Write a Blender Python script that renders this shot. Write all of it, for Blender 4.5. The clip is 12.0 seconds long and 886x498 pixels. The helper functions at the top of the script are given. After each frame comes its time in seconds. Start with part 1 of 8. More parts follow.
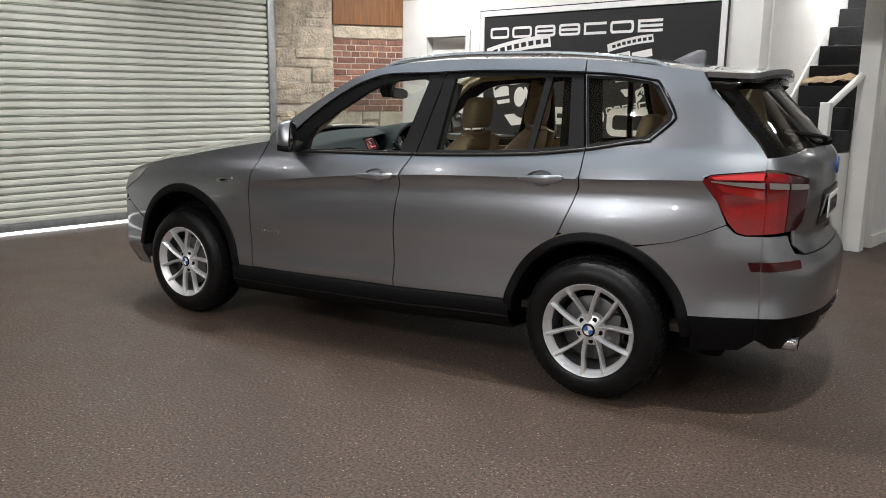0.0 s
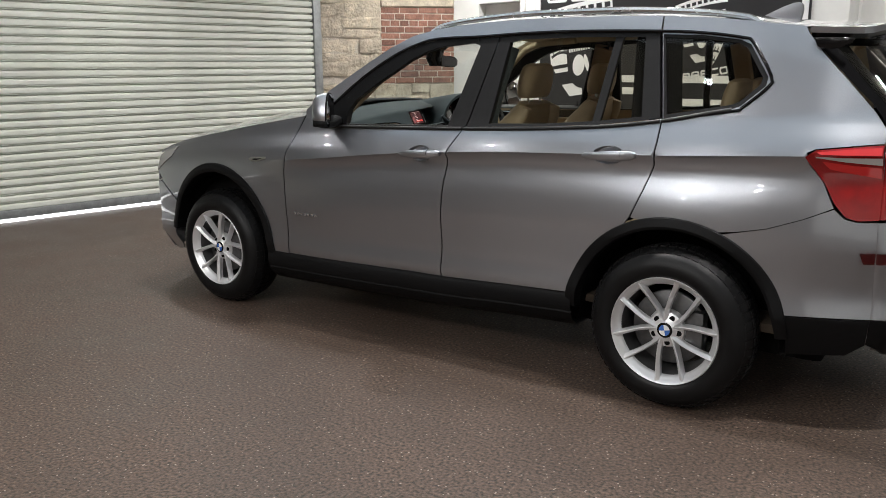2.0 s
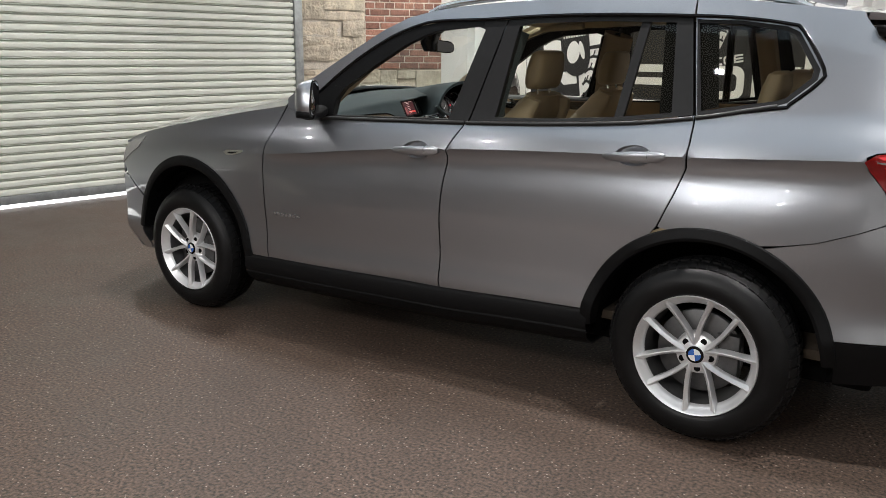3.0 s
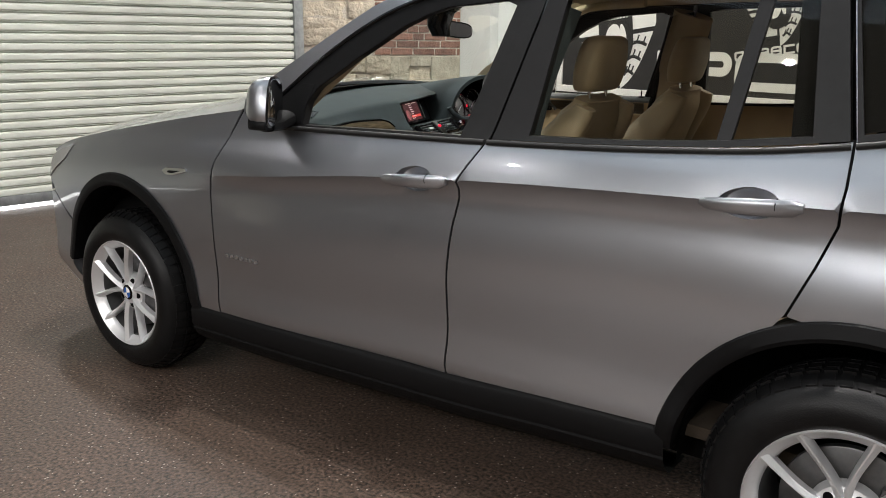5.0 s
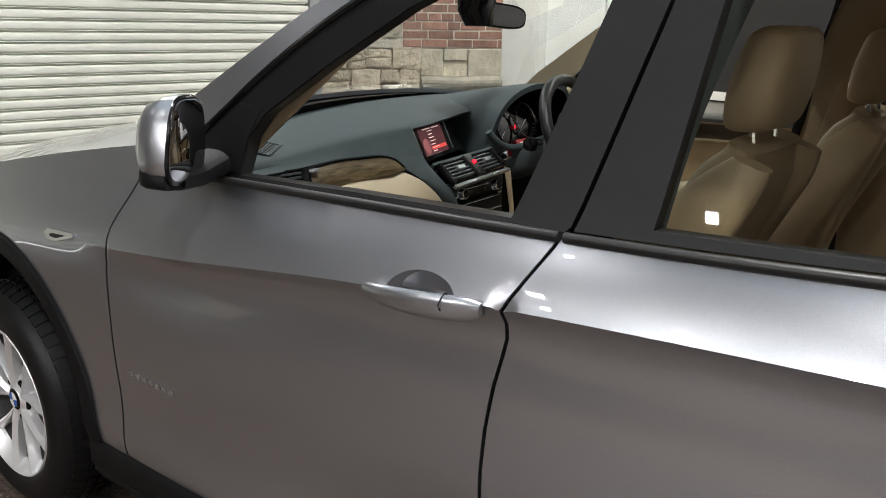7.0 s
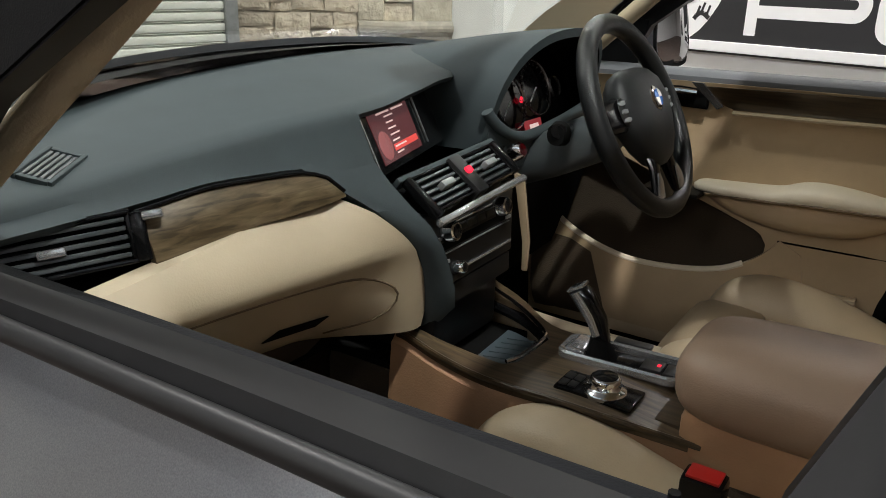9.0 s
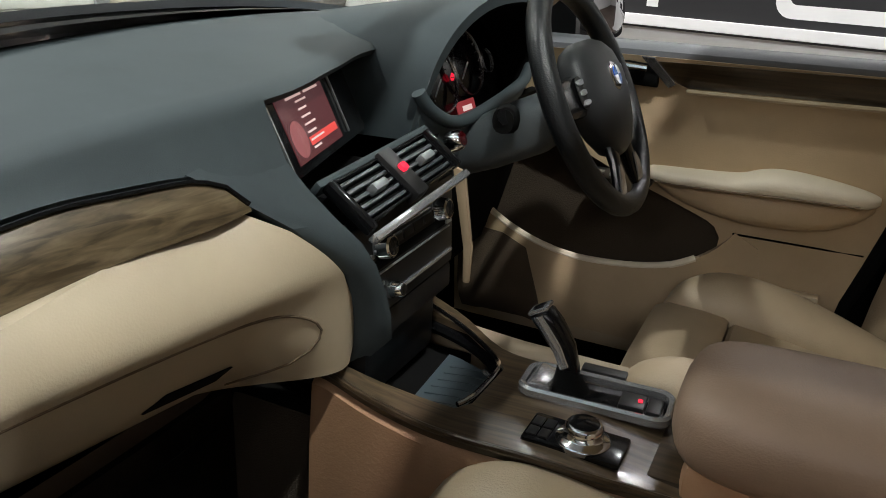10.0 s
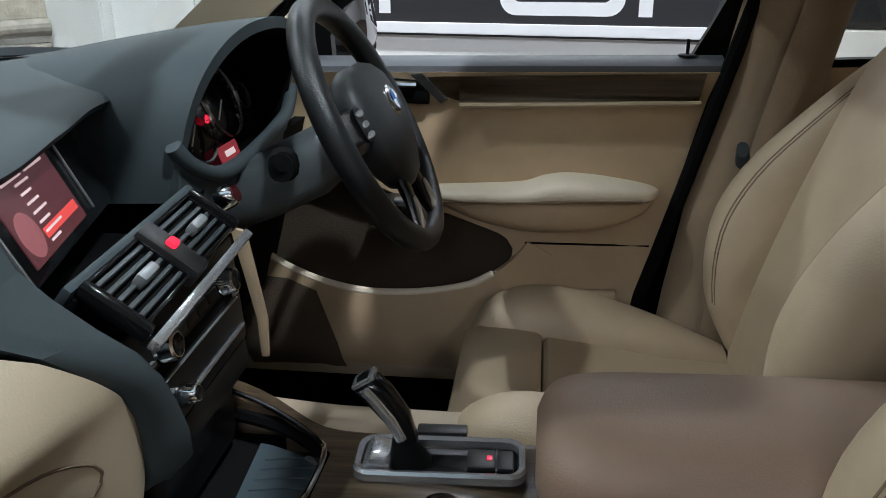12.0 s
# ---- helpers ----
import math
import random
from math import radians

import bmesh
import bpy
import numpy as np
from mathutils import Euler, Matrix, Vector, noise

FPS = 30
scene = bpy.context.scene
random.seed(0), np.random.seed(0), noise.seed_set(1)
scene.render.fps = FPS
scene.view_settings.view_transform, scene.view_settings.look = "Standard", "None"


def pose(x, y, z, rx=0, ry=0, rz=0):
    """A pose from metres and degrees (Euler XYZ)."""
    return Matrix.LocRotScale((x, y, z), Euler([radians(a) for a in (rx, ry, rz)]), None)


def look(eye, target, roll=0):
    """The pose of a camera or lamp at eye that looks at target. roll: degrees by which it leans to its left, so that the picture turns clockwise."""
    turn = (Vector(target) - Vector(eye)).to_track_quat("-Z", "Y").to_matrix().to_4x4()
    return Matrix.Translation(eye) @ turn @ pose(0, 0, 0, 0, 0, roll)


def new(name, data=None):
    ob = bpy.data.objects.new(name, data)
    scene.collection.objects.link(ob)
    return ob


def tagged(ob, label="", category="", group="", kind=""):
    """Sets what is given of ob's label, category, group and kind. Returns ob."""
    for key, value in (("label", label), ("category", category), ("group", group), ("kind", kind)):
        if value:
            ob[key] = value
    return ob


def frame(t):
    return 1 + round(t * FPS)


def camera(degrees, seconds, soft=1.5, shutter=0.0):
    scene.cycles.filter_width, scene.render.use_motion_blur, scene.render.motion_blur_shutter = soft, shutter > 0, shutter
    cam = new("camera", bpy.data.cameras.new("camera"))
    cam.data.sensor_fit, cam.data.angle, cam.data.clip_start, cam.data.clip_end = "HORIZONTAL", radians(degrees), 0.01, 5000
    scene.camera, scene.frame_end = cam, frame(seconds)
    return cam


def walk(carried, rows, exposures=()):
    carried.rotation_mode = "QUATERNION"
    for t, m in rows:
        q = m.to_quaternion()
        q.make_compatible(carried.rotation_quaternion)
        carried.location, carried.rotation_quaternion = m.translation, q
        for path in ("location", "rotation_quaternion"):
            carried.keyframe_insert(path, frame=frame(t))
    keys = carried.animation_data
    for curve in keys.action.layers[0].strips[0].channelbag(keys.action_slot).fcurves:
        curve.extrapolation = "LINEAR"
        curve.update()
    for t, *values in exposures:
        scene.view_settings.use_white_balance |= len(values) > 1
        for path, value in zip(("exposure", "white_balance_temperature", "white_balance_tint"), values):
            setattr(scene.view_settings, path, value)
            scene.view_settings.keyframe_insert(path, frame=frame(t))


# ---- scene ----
PATH = [
    (0, (2.739, -4.42, 1.457), (1.716, -2.745, 1.074), 0.7),
    (0.5, (2.739, -4.41, 1.456), (1.715, -2.735, 1.073), 0.7),
    (1, (2.701, -4.347, 1.451), (1.667, -2.682, 1.054), 0.3),
    (1.5, (2.599, -4.154, 1.445), (1.481, -2.55, 1.024), -0.4),
    (2, (2.495, -4.016, 1.426), (1.367, -2.426, 0.979), -0.3),
    (2.5, (2.309, -3.921, 1.431), (1.222, -2.31, 0.955), 0.1),
    (3, (2.175, -3.721, 1.428), (1.097, -2.106, 0.947), 0.5),
    (5, (1.585, -2.783, 1.433), (0.472, -1.205, 0.914), 0.7),
    (5.5, (1.425, -2.559, 1.419), (0.306, -0.987, 0.894), 1.0),
    (6, (1.222, -2.35, 1.437), (0.125, -0.762, 0.911), 1.1),
    (6.5, (1.079, -2.051, 1.439), (-0.071, -0.503, 0.911), 0.8),
    (7, (0.899, -1.811, 1.429), (-0.282, -0.292, 0.885), 0.9),
    (9, (0.242, -1.055, 1.353), (-0.79, 0.525, 0.692), 1.5),
    (9.5, (0.137, -0.977, 1.33), (-0.735, 0.681, 0.629), 2.4),
    (10, (0.064, -0.87, 1.324), (-0.724, 0.822, 0.606), 2.8),
    (10.5, (0.029, -0.799, 1.319), (-0.653, 0.933, 0.587), 2.3),
    (11, (0.006, -0.76, 1.316), (-0.543, 1.021, 0.592), 1.4),
    (11.5, (-0.017, -0.74, 1.325), (-0.464, 1.081, 0.631), 0.5),
    (12, (-0.026, -0.744, 1.332), (-0.26, 1.119, 0.645), -0.4),
]
cam = camera(57.8, 12.0, 0.9)
walk(cam, [(t, look(eye, target, roll)) for t, eye, target, roll in PATH], exposures=((0, 0.0, 6400, 10), (3, 0.15, 6400, 10), (5, 0.28, 6450, 10), (7, 0.44, 6400, 10), (9.5, 0.54, 6450, 10), (11, 0.64, 5900, 9), (12, 0.58, 5700, 9)))
from mathutils import geometry

# ---------- world, lamps ----------
world = bpy.data.worlds.new("world")
scene.world = world
world.use_nodes = True
world.node_tree.nodes["Background"].inputs[0].default_value = (0.02, 0.022, 0.026, 1)
world.node_tree.nodes["Background"].inputs[1].default_value = 0.3

TH = radians(-11.5)          # the building is turned against the car
UX, UY = math.cos(TH), math.sin(TH)


def bw(u, v, z=0.0):
    """A place of the building: u along the sign wall, v away from the car."""
    return Vector((u * UX - v * UY, u * UY + v * UX, z))


CEIL = 3.4


def lamp(u, v, z, w, power, color=(1.0, 0.975, 0.94), spread=150):
    data = bpy.data.lights.new("panel_light", "AREA")
    data.shape, data.size, data.energy, data.color, data.spread = "SQUARE", w, power, color, radians(spread)
    ob = new("panel_light", data)
    ob.matrix_world = Matrix.Translation(bw(u, v, z)) @ Matrix.Rotation(TH, 4, "Z")
    return ob


# ---------- materials ----------
def mat(name, color=(0.5, 0.5, 0.5), rough=0.5, metal=0.0, var=0.0, scale=8.0, bump=0.0, bscale=60.0, coat=0.0,
        coat_rough=0.03, spec=0.5, emit=None, estr=1.0, rvar=0.0, detail=4.0, island=0.0):
    m = bpy.data.materials.new(name)
    m.use_nodes = True
    nt = m.node_tree
    b = nt.nodes["Principled BSDF"]
    b.inputs["Base Color"].default_value = (*color, 1)
    b.inputs["Roughness"].default_value = rough
    b.inputs["Metallic"].default_value = metal
    b.inputs["Specular IOR Level"].default_value = spec
    b.inputs["Coat Weight"].default_value = coat
    b.inputs["Coat Roughness"].default_value = coat_rough
    if emit:
        b.inputs["Emission Color"].default_value = (*emit, 1)
        b.inputs["Emission Strength"].default_value = estr
    tc = nt.nodes.new("ShaderNodeTexCoord")
    if var > 0 or rvar > 0:
        n = nt.nodes.new("ShaderNodeTexNoise")
        n.inputs["Scale"].default_value = scale
        n.inputs["Detail"].default_value = detail
        n.inputs["Roughness"].default_value = 0.65
        nt.links.new(tc.outputs["Object"], n.inputs["Vector"])
        if var > 0:
            mr = nt.nodes.new("ShaderNodeMapRange")
            mr.inputs["From Min"].default_value, mr.inputs["From Max"].default_value = 0.3, 0.7
            mr.inputs["To Min"].default_value, mr.inputs["To Max"].default_value = 1 - var, 1 + var
            nt.links.new(n.outputs["Fac"], mr.inputs["Value"])
            last = mr.outputs["Result"]
            if island > 0:
                oi = nt.nodes.new("ShaderNodeObjectInfo")
                m3 = nt.nodes.new("ShaderNodeMapRange")
                m3.inputs["To Min"].default_value, m3.inputs["To Max"].default_value = 1 - island, 1 + island
                nt.links.new(oi.outputs["Random"], m3.inputs["Value"])
                mm = nt.nodes.new("ShaderNodeMath")
                mm.operation = "MULTIPLY"
                nt.links.new(last, mm.inputs[0])
                nt.links.new(m3.outputs["Result"], mm.inputs[1])
                last = mm.outputs["Value"]
            vm = nt.nodes.new("ShaderNodeVectorMath")
            vm.operation = "SCALE"
            vm.inputs[0].default_value = color
            nt.links.new(last, vm.inputs["Scale"])
            nt.links.new(vm.outputs["Vector"], b.inputs["Base Color"])
        if rvar > 0:
            m2 = nt.nodes.new("ShaderNodeMapRange")
            m2.inputs["From Min"].default_value, m2.inputs["From Max"].default_value = 0.3, 0.7
            m2.inputs["To Min"].default_value, m2.inputs["To Max"].default_value = max(rough - rvar, 0.02), min(rough + rvar, 1)
            nt.links.new(n.outputs["Fac"], m2.inputs["Value"])
            nt.links.new(m2.outputs["Result"], b.inputs["Roughness"])
    if bump > 0:
        n2 = nt.nodes.new("ShaderNodeTexNoise")
        n2.inputs["Scale"].default_value = bscale
        n2.inputs["Detail"].default_value = 3
        nt.links.new(tc.outputs["Object"], n2.inputs["Vector"])
        bp = nt.nodes.new("ShaderNodeBump")
        bp.inputs["Strength"].default_value = bump
        bp.inputs["Distance"].default_value = 0.02
        nt.links.new(n2.outputs["Fac"], bp.inputs["Height"])
        nt.links.new(bp.outputs["Normal"], b.inputs["Normal"])
    return m


def glass(name, tint=(0.9, 0.93, 0.92), rough=0.0):
    """Thin glazing: clear passage with a mirror part that grows at grazing angles."""
    m = bpy.data.materials.new(name)
    m.use_nodes = True
    nt = m.node_tree
    nt.nodes.remove(nt.nodes["Principled BSDF"])
    out = nt.nodes["Material Output"]
    tr = nt.nodes.new("ShaderNodeBsdfTransparent")
    tr.inputs["Color"].default_value = (*tint, 1)
    gl = nt.nodes.new("ShaderNodeBsdfGlossy")
    gl.inputs["Roughness"].default_value = rough
    lw = nt.nodes.new("ShaderNodeLayerWeight")
    lw.inputs["Blend"].default_value = 0.5
    pw = nt.nodes.new("ShaderNodeMath")
    pw.operation, pw.inputs[1].default_value = "POWER", 4.0
    nt.links.new(lw.outputs["Facing"], pw.inputs[0])
    fr = nt.nodes.new("ShaderNodeMapRange")
    fr.inputs["To Min"].default_value, fr.inputs["To Max"].default_value = 0.045, 1.0
    nt.links.new(pw.outputs[0], fr.inputs["Value"])
    mx = nt.nodes.new("ShaderNodeMixShader")
    nt.links.new(fr.outputs[0], mx.inputs[0])
    nt.links.new(tr.outputs[0], mx.inputs[1])
    nt.links.new(gl.outputs[0], mx.inputs[2])
    nt.links.new(mx.outputs[0], out.inputs["Surface"])
    return m


def wood(name, c1, c2, scale=6.0, stretch=(0.6, 12, 12), rough=0.3, coat=0.6):
    m = bpy.data.materials.new(name)
    m.use_nodes = True
    nt = m.node_tree
    b = nt.nodes["Principled BSDF"]
    b.inputs["Roughness"].default_value, b.inputs["Coat Weight"].default_value = rough, coat
    b.inputs["Coat Roughness"].default_value = 0.12
    tc, mp, n, cr = (nt.nodes.new(k) for k in ("ShaderNodeTexCoord", "ShaderNodeMapping", "ShaderNodeTexNoise", "ShaderNodeValToRGB"))
    mp.inputs["Scale"].default_value = stretch
    n.inputs["Scale"].default_value, n.inputs["Detail"].default_value, n.inputs["Distortion"].default_value = scale, 6, 0.6
    cr.color_ramp.elements[0].position, cr.color_ramp.elements[1].position = 0.35, 0.68
    cr.color_ramp.elements[0].color, cr.color_ramp.elements[1].color = (*c1, 1), (*c2, 1)
    nt.links.new(tc.outputs["Object"], mp.inputs["Vector"])
    nt.links.new(mp.outputs["Vector"], n.inputs["Vector"])
    nt.links.new(n.outputs["Fac"], cr.inputs["Fac"])
    nt.links.new(cr.outputs["Color"], b.inputs["Base Color"])
    return m


def floor_mat():
    """Dark brown sealed aggregate with fine pale grit."""
    m = mat("floor_aggregate", (0.0455, 0.0302, 0.0222), 0.55, var=0.2, scale=1.4, bump=0.0, rvar=0.08)
    nt = m.node_tree
    b = nt.nodes["Principled BSDF"]
    tc = nt.nodes.new("ShaderNodeTexCoord")
    base = b.inputs["Base Color"].links[0].from_socket
    n = nt.nodes.new("ShaderNodeTexNoise")
    n.inputs["Scale"].default_value, n.inputs["Detail"].default_value = 75, 5
    v = nt.nodes.new("ShaderNodeTexVoronoi")
    v.inputs["Scale"].default_value = 85
    nt.links.new(tc.outputs["Object"], n.inputs["Vector"])
    nt.links.new(tc.outputs["Object"], v.inputs["Vector"])
    grit = nt.nodes.new("ShaderNodeMapRange")
    grit.inputs["From Min"].default_value, grit.inputs["From Max"].default_value = 0.35, 0.7
    grit.inputs["To Min"].default_value, grit.inputs["To Max"].default_value = 0.22, 2.9
    nt.links.new(n.outputs["Fac"], grit.inputs["Value"])
    sc = nt.nodes.new("ShaderNodeVectorMath")
    sc.operation = "SCALE"
    nt.links.new(base, sc.inputs[0])
    nt.links.new(grit.outputs["Result"], sc.inputs["Scale"])
    # scattered pale grains, one cell in a few dozens
    sep = nt.nodes.new("ShaderNodeSeparateColor")
    nt.links.new(v.outputs["Color"], sep.inputs[0])
    gt = nt.nodes.new("ShaderNodeMath")
    gt.operation, gt.inputs[1].default_value = "GREATER_THAN", 0.935
    nt.links.new(sep.outputs[0], gt.inputs[0])
    lt = nt.nodes.new("ShaderNodeMath")
    lt.operation, lt.inputs[1].default_value = "LESS_THAN", 0.3
    nt.links.new(v.outputs["Distance"], lt.inputs[0])
    mu = nt.nodes.new("ShaderNodeMath")
    mu.operation = "MULTIPLY"
    nt.links.new(gt.outputs[0], mu.inputs[0])
    nt.links.new(lt.outputs[0], mu.inputs[1])
    mx = nt.nodes.new("ShaderNodeMix")
    mx.data_type = "RGBA"
    nt.links.new(mu.outputs[0], mx.inputs["Factor"])
    nt.links.new(sc.outputs["Vector"], mx.inputs["A"])
    mx.inputs["B"].default_value = (0.30, 0.26, 0.225, 1)
    nt.links.new(mx.outputs["Result"], b.inputs["Base Color"])
    bp = nt.nodes.new("ShaderNodeBump")
    bp.inputs["Strength"].default_value, bp.inputs["Distance"].default_value = 0.7, 0.005
    nt.links.new(n.outputs["Fac"], bp.inputs["Height"])
    nt.links.new(bp.outputs["Normal"], b.inputs["Normal"])
    return m


def paint_mat():
    m = mat("metallic_grey_paint", (0.345, 0.36, 0.39), 0.29, 0.9, coat=1.0, coat_rough=0.015)
    nt = m.node_tree
    b = nt.nodes["Principled BSDF"]
    tc = nt.nodes.new("ShaderNodeTexCoord")
    v = nt.nodes.new("ShaderNodeTexNoise")
    v.inputs["Scale"].default_value, v.inputs["Detail"].default_value = 900, 1
    nt.links.new(tc.outputs["Object"], v.inputs["Vector"])
    mr = nt.nodes.new("ShaderNodeMapRange")
    mr.inputs["To Min"].default_value, mr.inputs["To Max"].default_value = 0.7, 1.3
    nt.links.new(v.outputs["Fac"], mr.inputs["Value"])
    wave = nt.nodes.new("ShaderNodeTexNoise")
    wave.inputs["Scale"].default_value, wave.inputs["Detail"].default_value = 5.0, 2.0
    nt.links.new(tc.outputs["Object"], wave.inputs["Vector"])
    soft = nt.nodes.new("ShaderNodeBump")
    soft.inputs["Strength"].default_value, soft.inputs["Distance"].default_value = 0.25, 0.003
    nt.links.new(wave.outputs["Fac"], soft.inputs["Height"])
    nt.links.new(soft.outputs["Normal"], b.inputs["Normal"])
    nt.links.new(soft.outputs["Normal"], b.inputs["Coat Normal"])
    vm = nt.nodes.new("ShaderNodeVectorMath")
    vm.operation = "SCALE"
    b.inputs["Coat IOR"].default_value = 1.65
    vm.inputs[0].default_value = (0.345, 0.36, 0.39)
    nt.links.new(mr.outputs["Result"], vm.inputs["Scale"])
    nt.links.new(vm.outputs["Vector"], b.inputs["Base Color"])
    return m


M_FLOOR = floor_mat()
M_WHITE = mat("white_wall_paint", (0.8, 0.8, 0.78), 0.6, var=0.05, scale=2.5, bump=0.05, bscale=25)
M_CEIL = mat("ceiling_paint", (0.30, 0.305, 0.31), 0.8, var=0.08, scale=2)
M_STONE = mat("sandstone", (0.54, 0.47, 0.37), 0.9, var=0.3, scale=9, bump=0.9, bscale=32, island=0.16)
M_STONE2 = mat("rough_mortar", (0.5, 0.45, 0.36), 0.95, var=0.25, scale=9, bump=0.8, bscale=30)
M_BRICK = mat("red_brick", (0.29, 0.145, 0.105), 0.9, var=0.3, scale=14, bump=0.5, bscale=45, island=0.3)
M_MORTAR = mat("pale_mortar", (0.60, 0.54, 0.46), 0.95, var=0.2, scale=20, bump=0.5, bscale=70)
M_BOARD = wood("brown_board", (0.16, 0.065, 0.022), (0.26, 0.115, 0.04), 4, (10, 10, 0.6), 0.55, 0.1)
M_SHUTTER = mat("shutter_enamel", (0.76, 0.78, 0.71), 0.38, var=0.07, scale=3, rvar=0.08, bump=0.03, bscale=12)
M_STEEL = mat("galvanised_steel", (0.38, 0.4, 0.41), 0.45, 0.8, var=0.2, scale=12)
M_BLACKP = mat("banner_black", (0.018, 0.018, 0.02), 0.5, var=0.1, scale=3)
M_WHITEP = mat("banner_white", (0.82, 0.82, 0.82), 0.55, var=0.03, scale=4)
M_TREAD = mat("stair_carpet", (0.022, 0.022, 0.024), 0.95, var=0.3, scale=60, bump=0.5, bscale=300)
M_PAPER = mat("newspaper", (0.52, 0.4, 0.27), 0.9, var=0.25, scale=25)
M_GLOW = mat("lamp_glow", (0.9, 0.9, 0.9), 0.5, emit=(1.0, 0.975, 0.94), estr=30)
M_SKY = mat("rooflight_glow", (0.8, 0.85, 0.9), 0.5, emit=(0.66, 0.85, 1.0), estr=0.48)
M_LEAK = mat("shutter_gap_glow", (0.9, 0.9, 0.9), 0.5, emit=(1.0, 1.0, 0.98), estr=2.2)

M_PAINT = paint_mat()
M_PLASTIC = mat("black_cladding", (0.005, 0.005, 0.0054), 0.5, spec=0.13, var=0.15, scale=40, bump=0.12, bscale=600)
M_GLOSSB = mat("gloss_black", (0.005, 0.005, 0.0055), 0.14, spec=0.25)
M_DARK = mat("underbody_dark", (0.004, 0.004, 0.004), 0.95, spec=0.1)
M_FRAME = mat("satin_window_frame", (0.0115, 0.0115, 0.012), 0.42, spec=0.16, var=0.1, scale=30)
M_SATIN = mat("satin_pillar_trim", (0.012, 0.012, 0.0122), 0.42, spec=0.35, var=0.1, scale=30)
M_RUBBER = mat("tyre_rubber", (0.0055, 0.0055, 0.0058), 0.4, spec=0.2, var=0.25, scale=22, bump=0.1, bscale=250)
M_ALLOY = mat("alloy_silver", (0.72, 0.72, 0.73), 0.36, 0.6, var=0.05, scale=15, rvar=0.06)
M_CHROME = mat("chrome", (0.78, 0.78, 0.79), 0.12, 1.0)
M_RAIL = mat("satin_aluminium", (0.68, 0.69, 0.7), 0.25, 1.0, rvar=0.05)
M_SILV = mat("satin_silver_trim", (0.40, 0.40, 0.41), 0.22, 0.75, rvar=0.05)
M_BARREL = mat("barrel_grey", (0.10, 0.10, 0.102), 0.5, 0.6, var=0.2, scale=20)
M_DISC = mat("brake_disc", (0.12, 0.12, 0.122), 0.45, 0.8, var=0.2, scale=30)
M_RED = mat("red_lens", (0.24, 0.004, 0.005), 0.12, coat=0.5, var=0.15, scale=18)
M_REDDK = mat("dark_red_lens", (0.045, 0.002, 0.003), 0.14, coat=0.3)
M_REDHI = mat("bright_red_lens", (0.5, 0.012, 0.012), 0.1, coat=1.0)
M_CLEAR = mat("clear_lens", (0.6, 0.6, 0.6), 0.12, 0.2, coat=1.0)
M_BLUE = mat("badge_blue", (0.03, 0.12, 0.42), 0.2, coat=1.0)
M_BADGEW = mat("badge_white", (0.8, 0.8, 0.8), 0.2, coat=1.0)
M_GLASS = glass("window_glass", (0.82, 0.86, 0.83))
M_TINT = glass("tinted_glass", (0.88, 0.875, 0.80))
M_MIRROR = mat("mirror_glass", (0.5, 0.5, 0.52), 0.02, 1.0)
M_DCREAM = mat("cream_dash_leather", (0.38, 0.312, 0.222), 0.5, var=0.06, scale=6, bump=0.05, bscale=400)
M_GROOVE = mat("seam_groove", (0.10, 0.07, 0.042), 0.9)
# lit copy of the leather: light on arm pad and pocket lip is coloured in
M_CREAM_LIT = mat("cream_leather_lit", (0.74, 0.65, 0.51), 0.5, var=0.08, scale=6, bump=0.1, bscale=350)
M_TAN = mat("tan_leather", (0.455, 0.357, 0.24), 0.5, var=0.1, scale=5, bump=0.12, bscale=350)
M_TAN2 = mat("saddle_trim", (0.36, 0.205, 0.115), 0.6, var=0.1, scale=6, bump=0.1, bscale=300)
M_PILLAR = mat("pillar_trim_tan", (0.30, 0.222, 0.142), 0.6, var=0.08, scale=6, bump=0.1, bscale=300)
M_HLAMP = mat("headlamp_glass", (0.30, 0.30, 0.29), 0.08, coat=1.0)
M_STITCH = mat("seam_thread", (0.22, 0.16, 0.105), 0.8)
M_DASH = mat("dash_soft_black", (0.040, 0.0515, 0.0565), 0.72, spec=0.3, var=0.08, scale=10, bump=0.05, bscale=700)
M_CARPET = mat("cabin_carpet", (0.06, 0.044, 0.030), 0.95, bump=0.4, bscale=400)
M_STACK = mat("console_black", (0.005, 0.005, 0.0055), 0.32, spec=0.2)
M_SLAT = mat("vent_slat_grey", (0.045, 0.05, 0.054), 0.38, spec=0.4)
M_WOOD = wood("walnut_trim", (0.020, 0.013, 0.007), (0.066, 0.044, 0.024), 9, (0.7, 14, 14), 0.28, 0.6)
M_WOODC = wood("walnut_console", (0.034, 0.023, 0.013), (0.115, 0.080, 0.046), 9, (0.7, 14, 14), 0.42, 0.22)
M_WOODY = wood("walnut_band", (0.036, 0.024, 0.012), (0.14, 0.104, 0.060), 11, (7, 0.5, 12), 0.28, 0.6)
M_CARD = mat("door_card_tan", (0.46, 0.342, 0.212), 0.55, var=0.08, scale=6, bump=0.1, bscale=350)
M_HEAD = mat("headliner", (0.44, 0.36, 0.25), 0.9, bump=0.1, bscale=300)
M_SCREEN = mat("screen_red", (0.05, 0.01, 0.01), 0.15, emit=(0.33, 0.12, 0.13), estr=0.14)
M_SCREENHI = mat("screen_bar", (0.2, 0.02, 0.02), 0.15, emit=(0.9, 0.10, 0.08), estr=0.5)
M_SCREENW = mat("screen_text", (0.4, 0.35, 0.35), 0.2, emit=(0.8, 0.55, 0.5), estr=0.42)
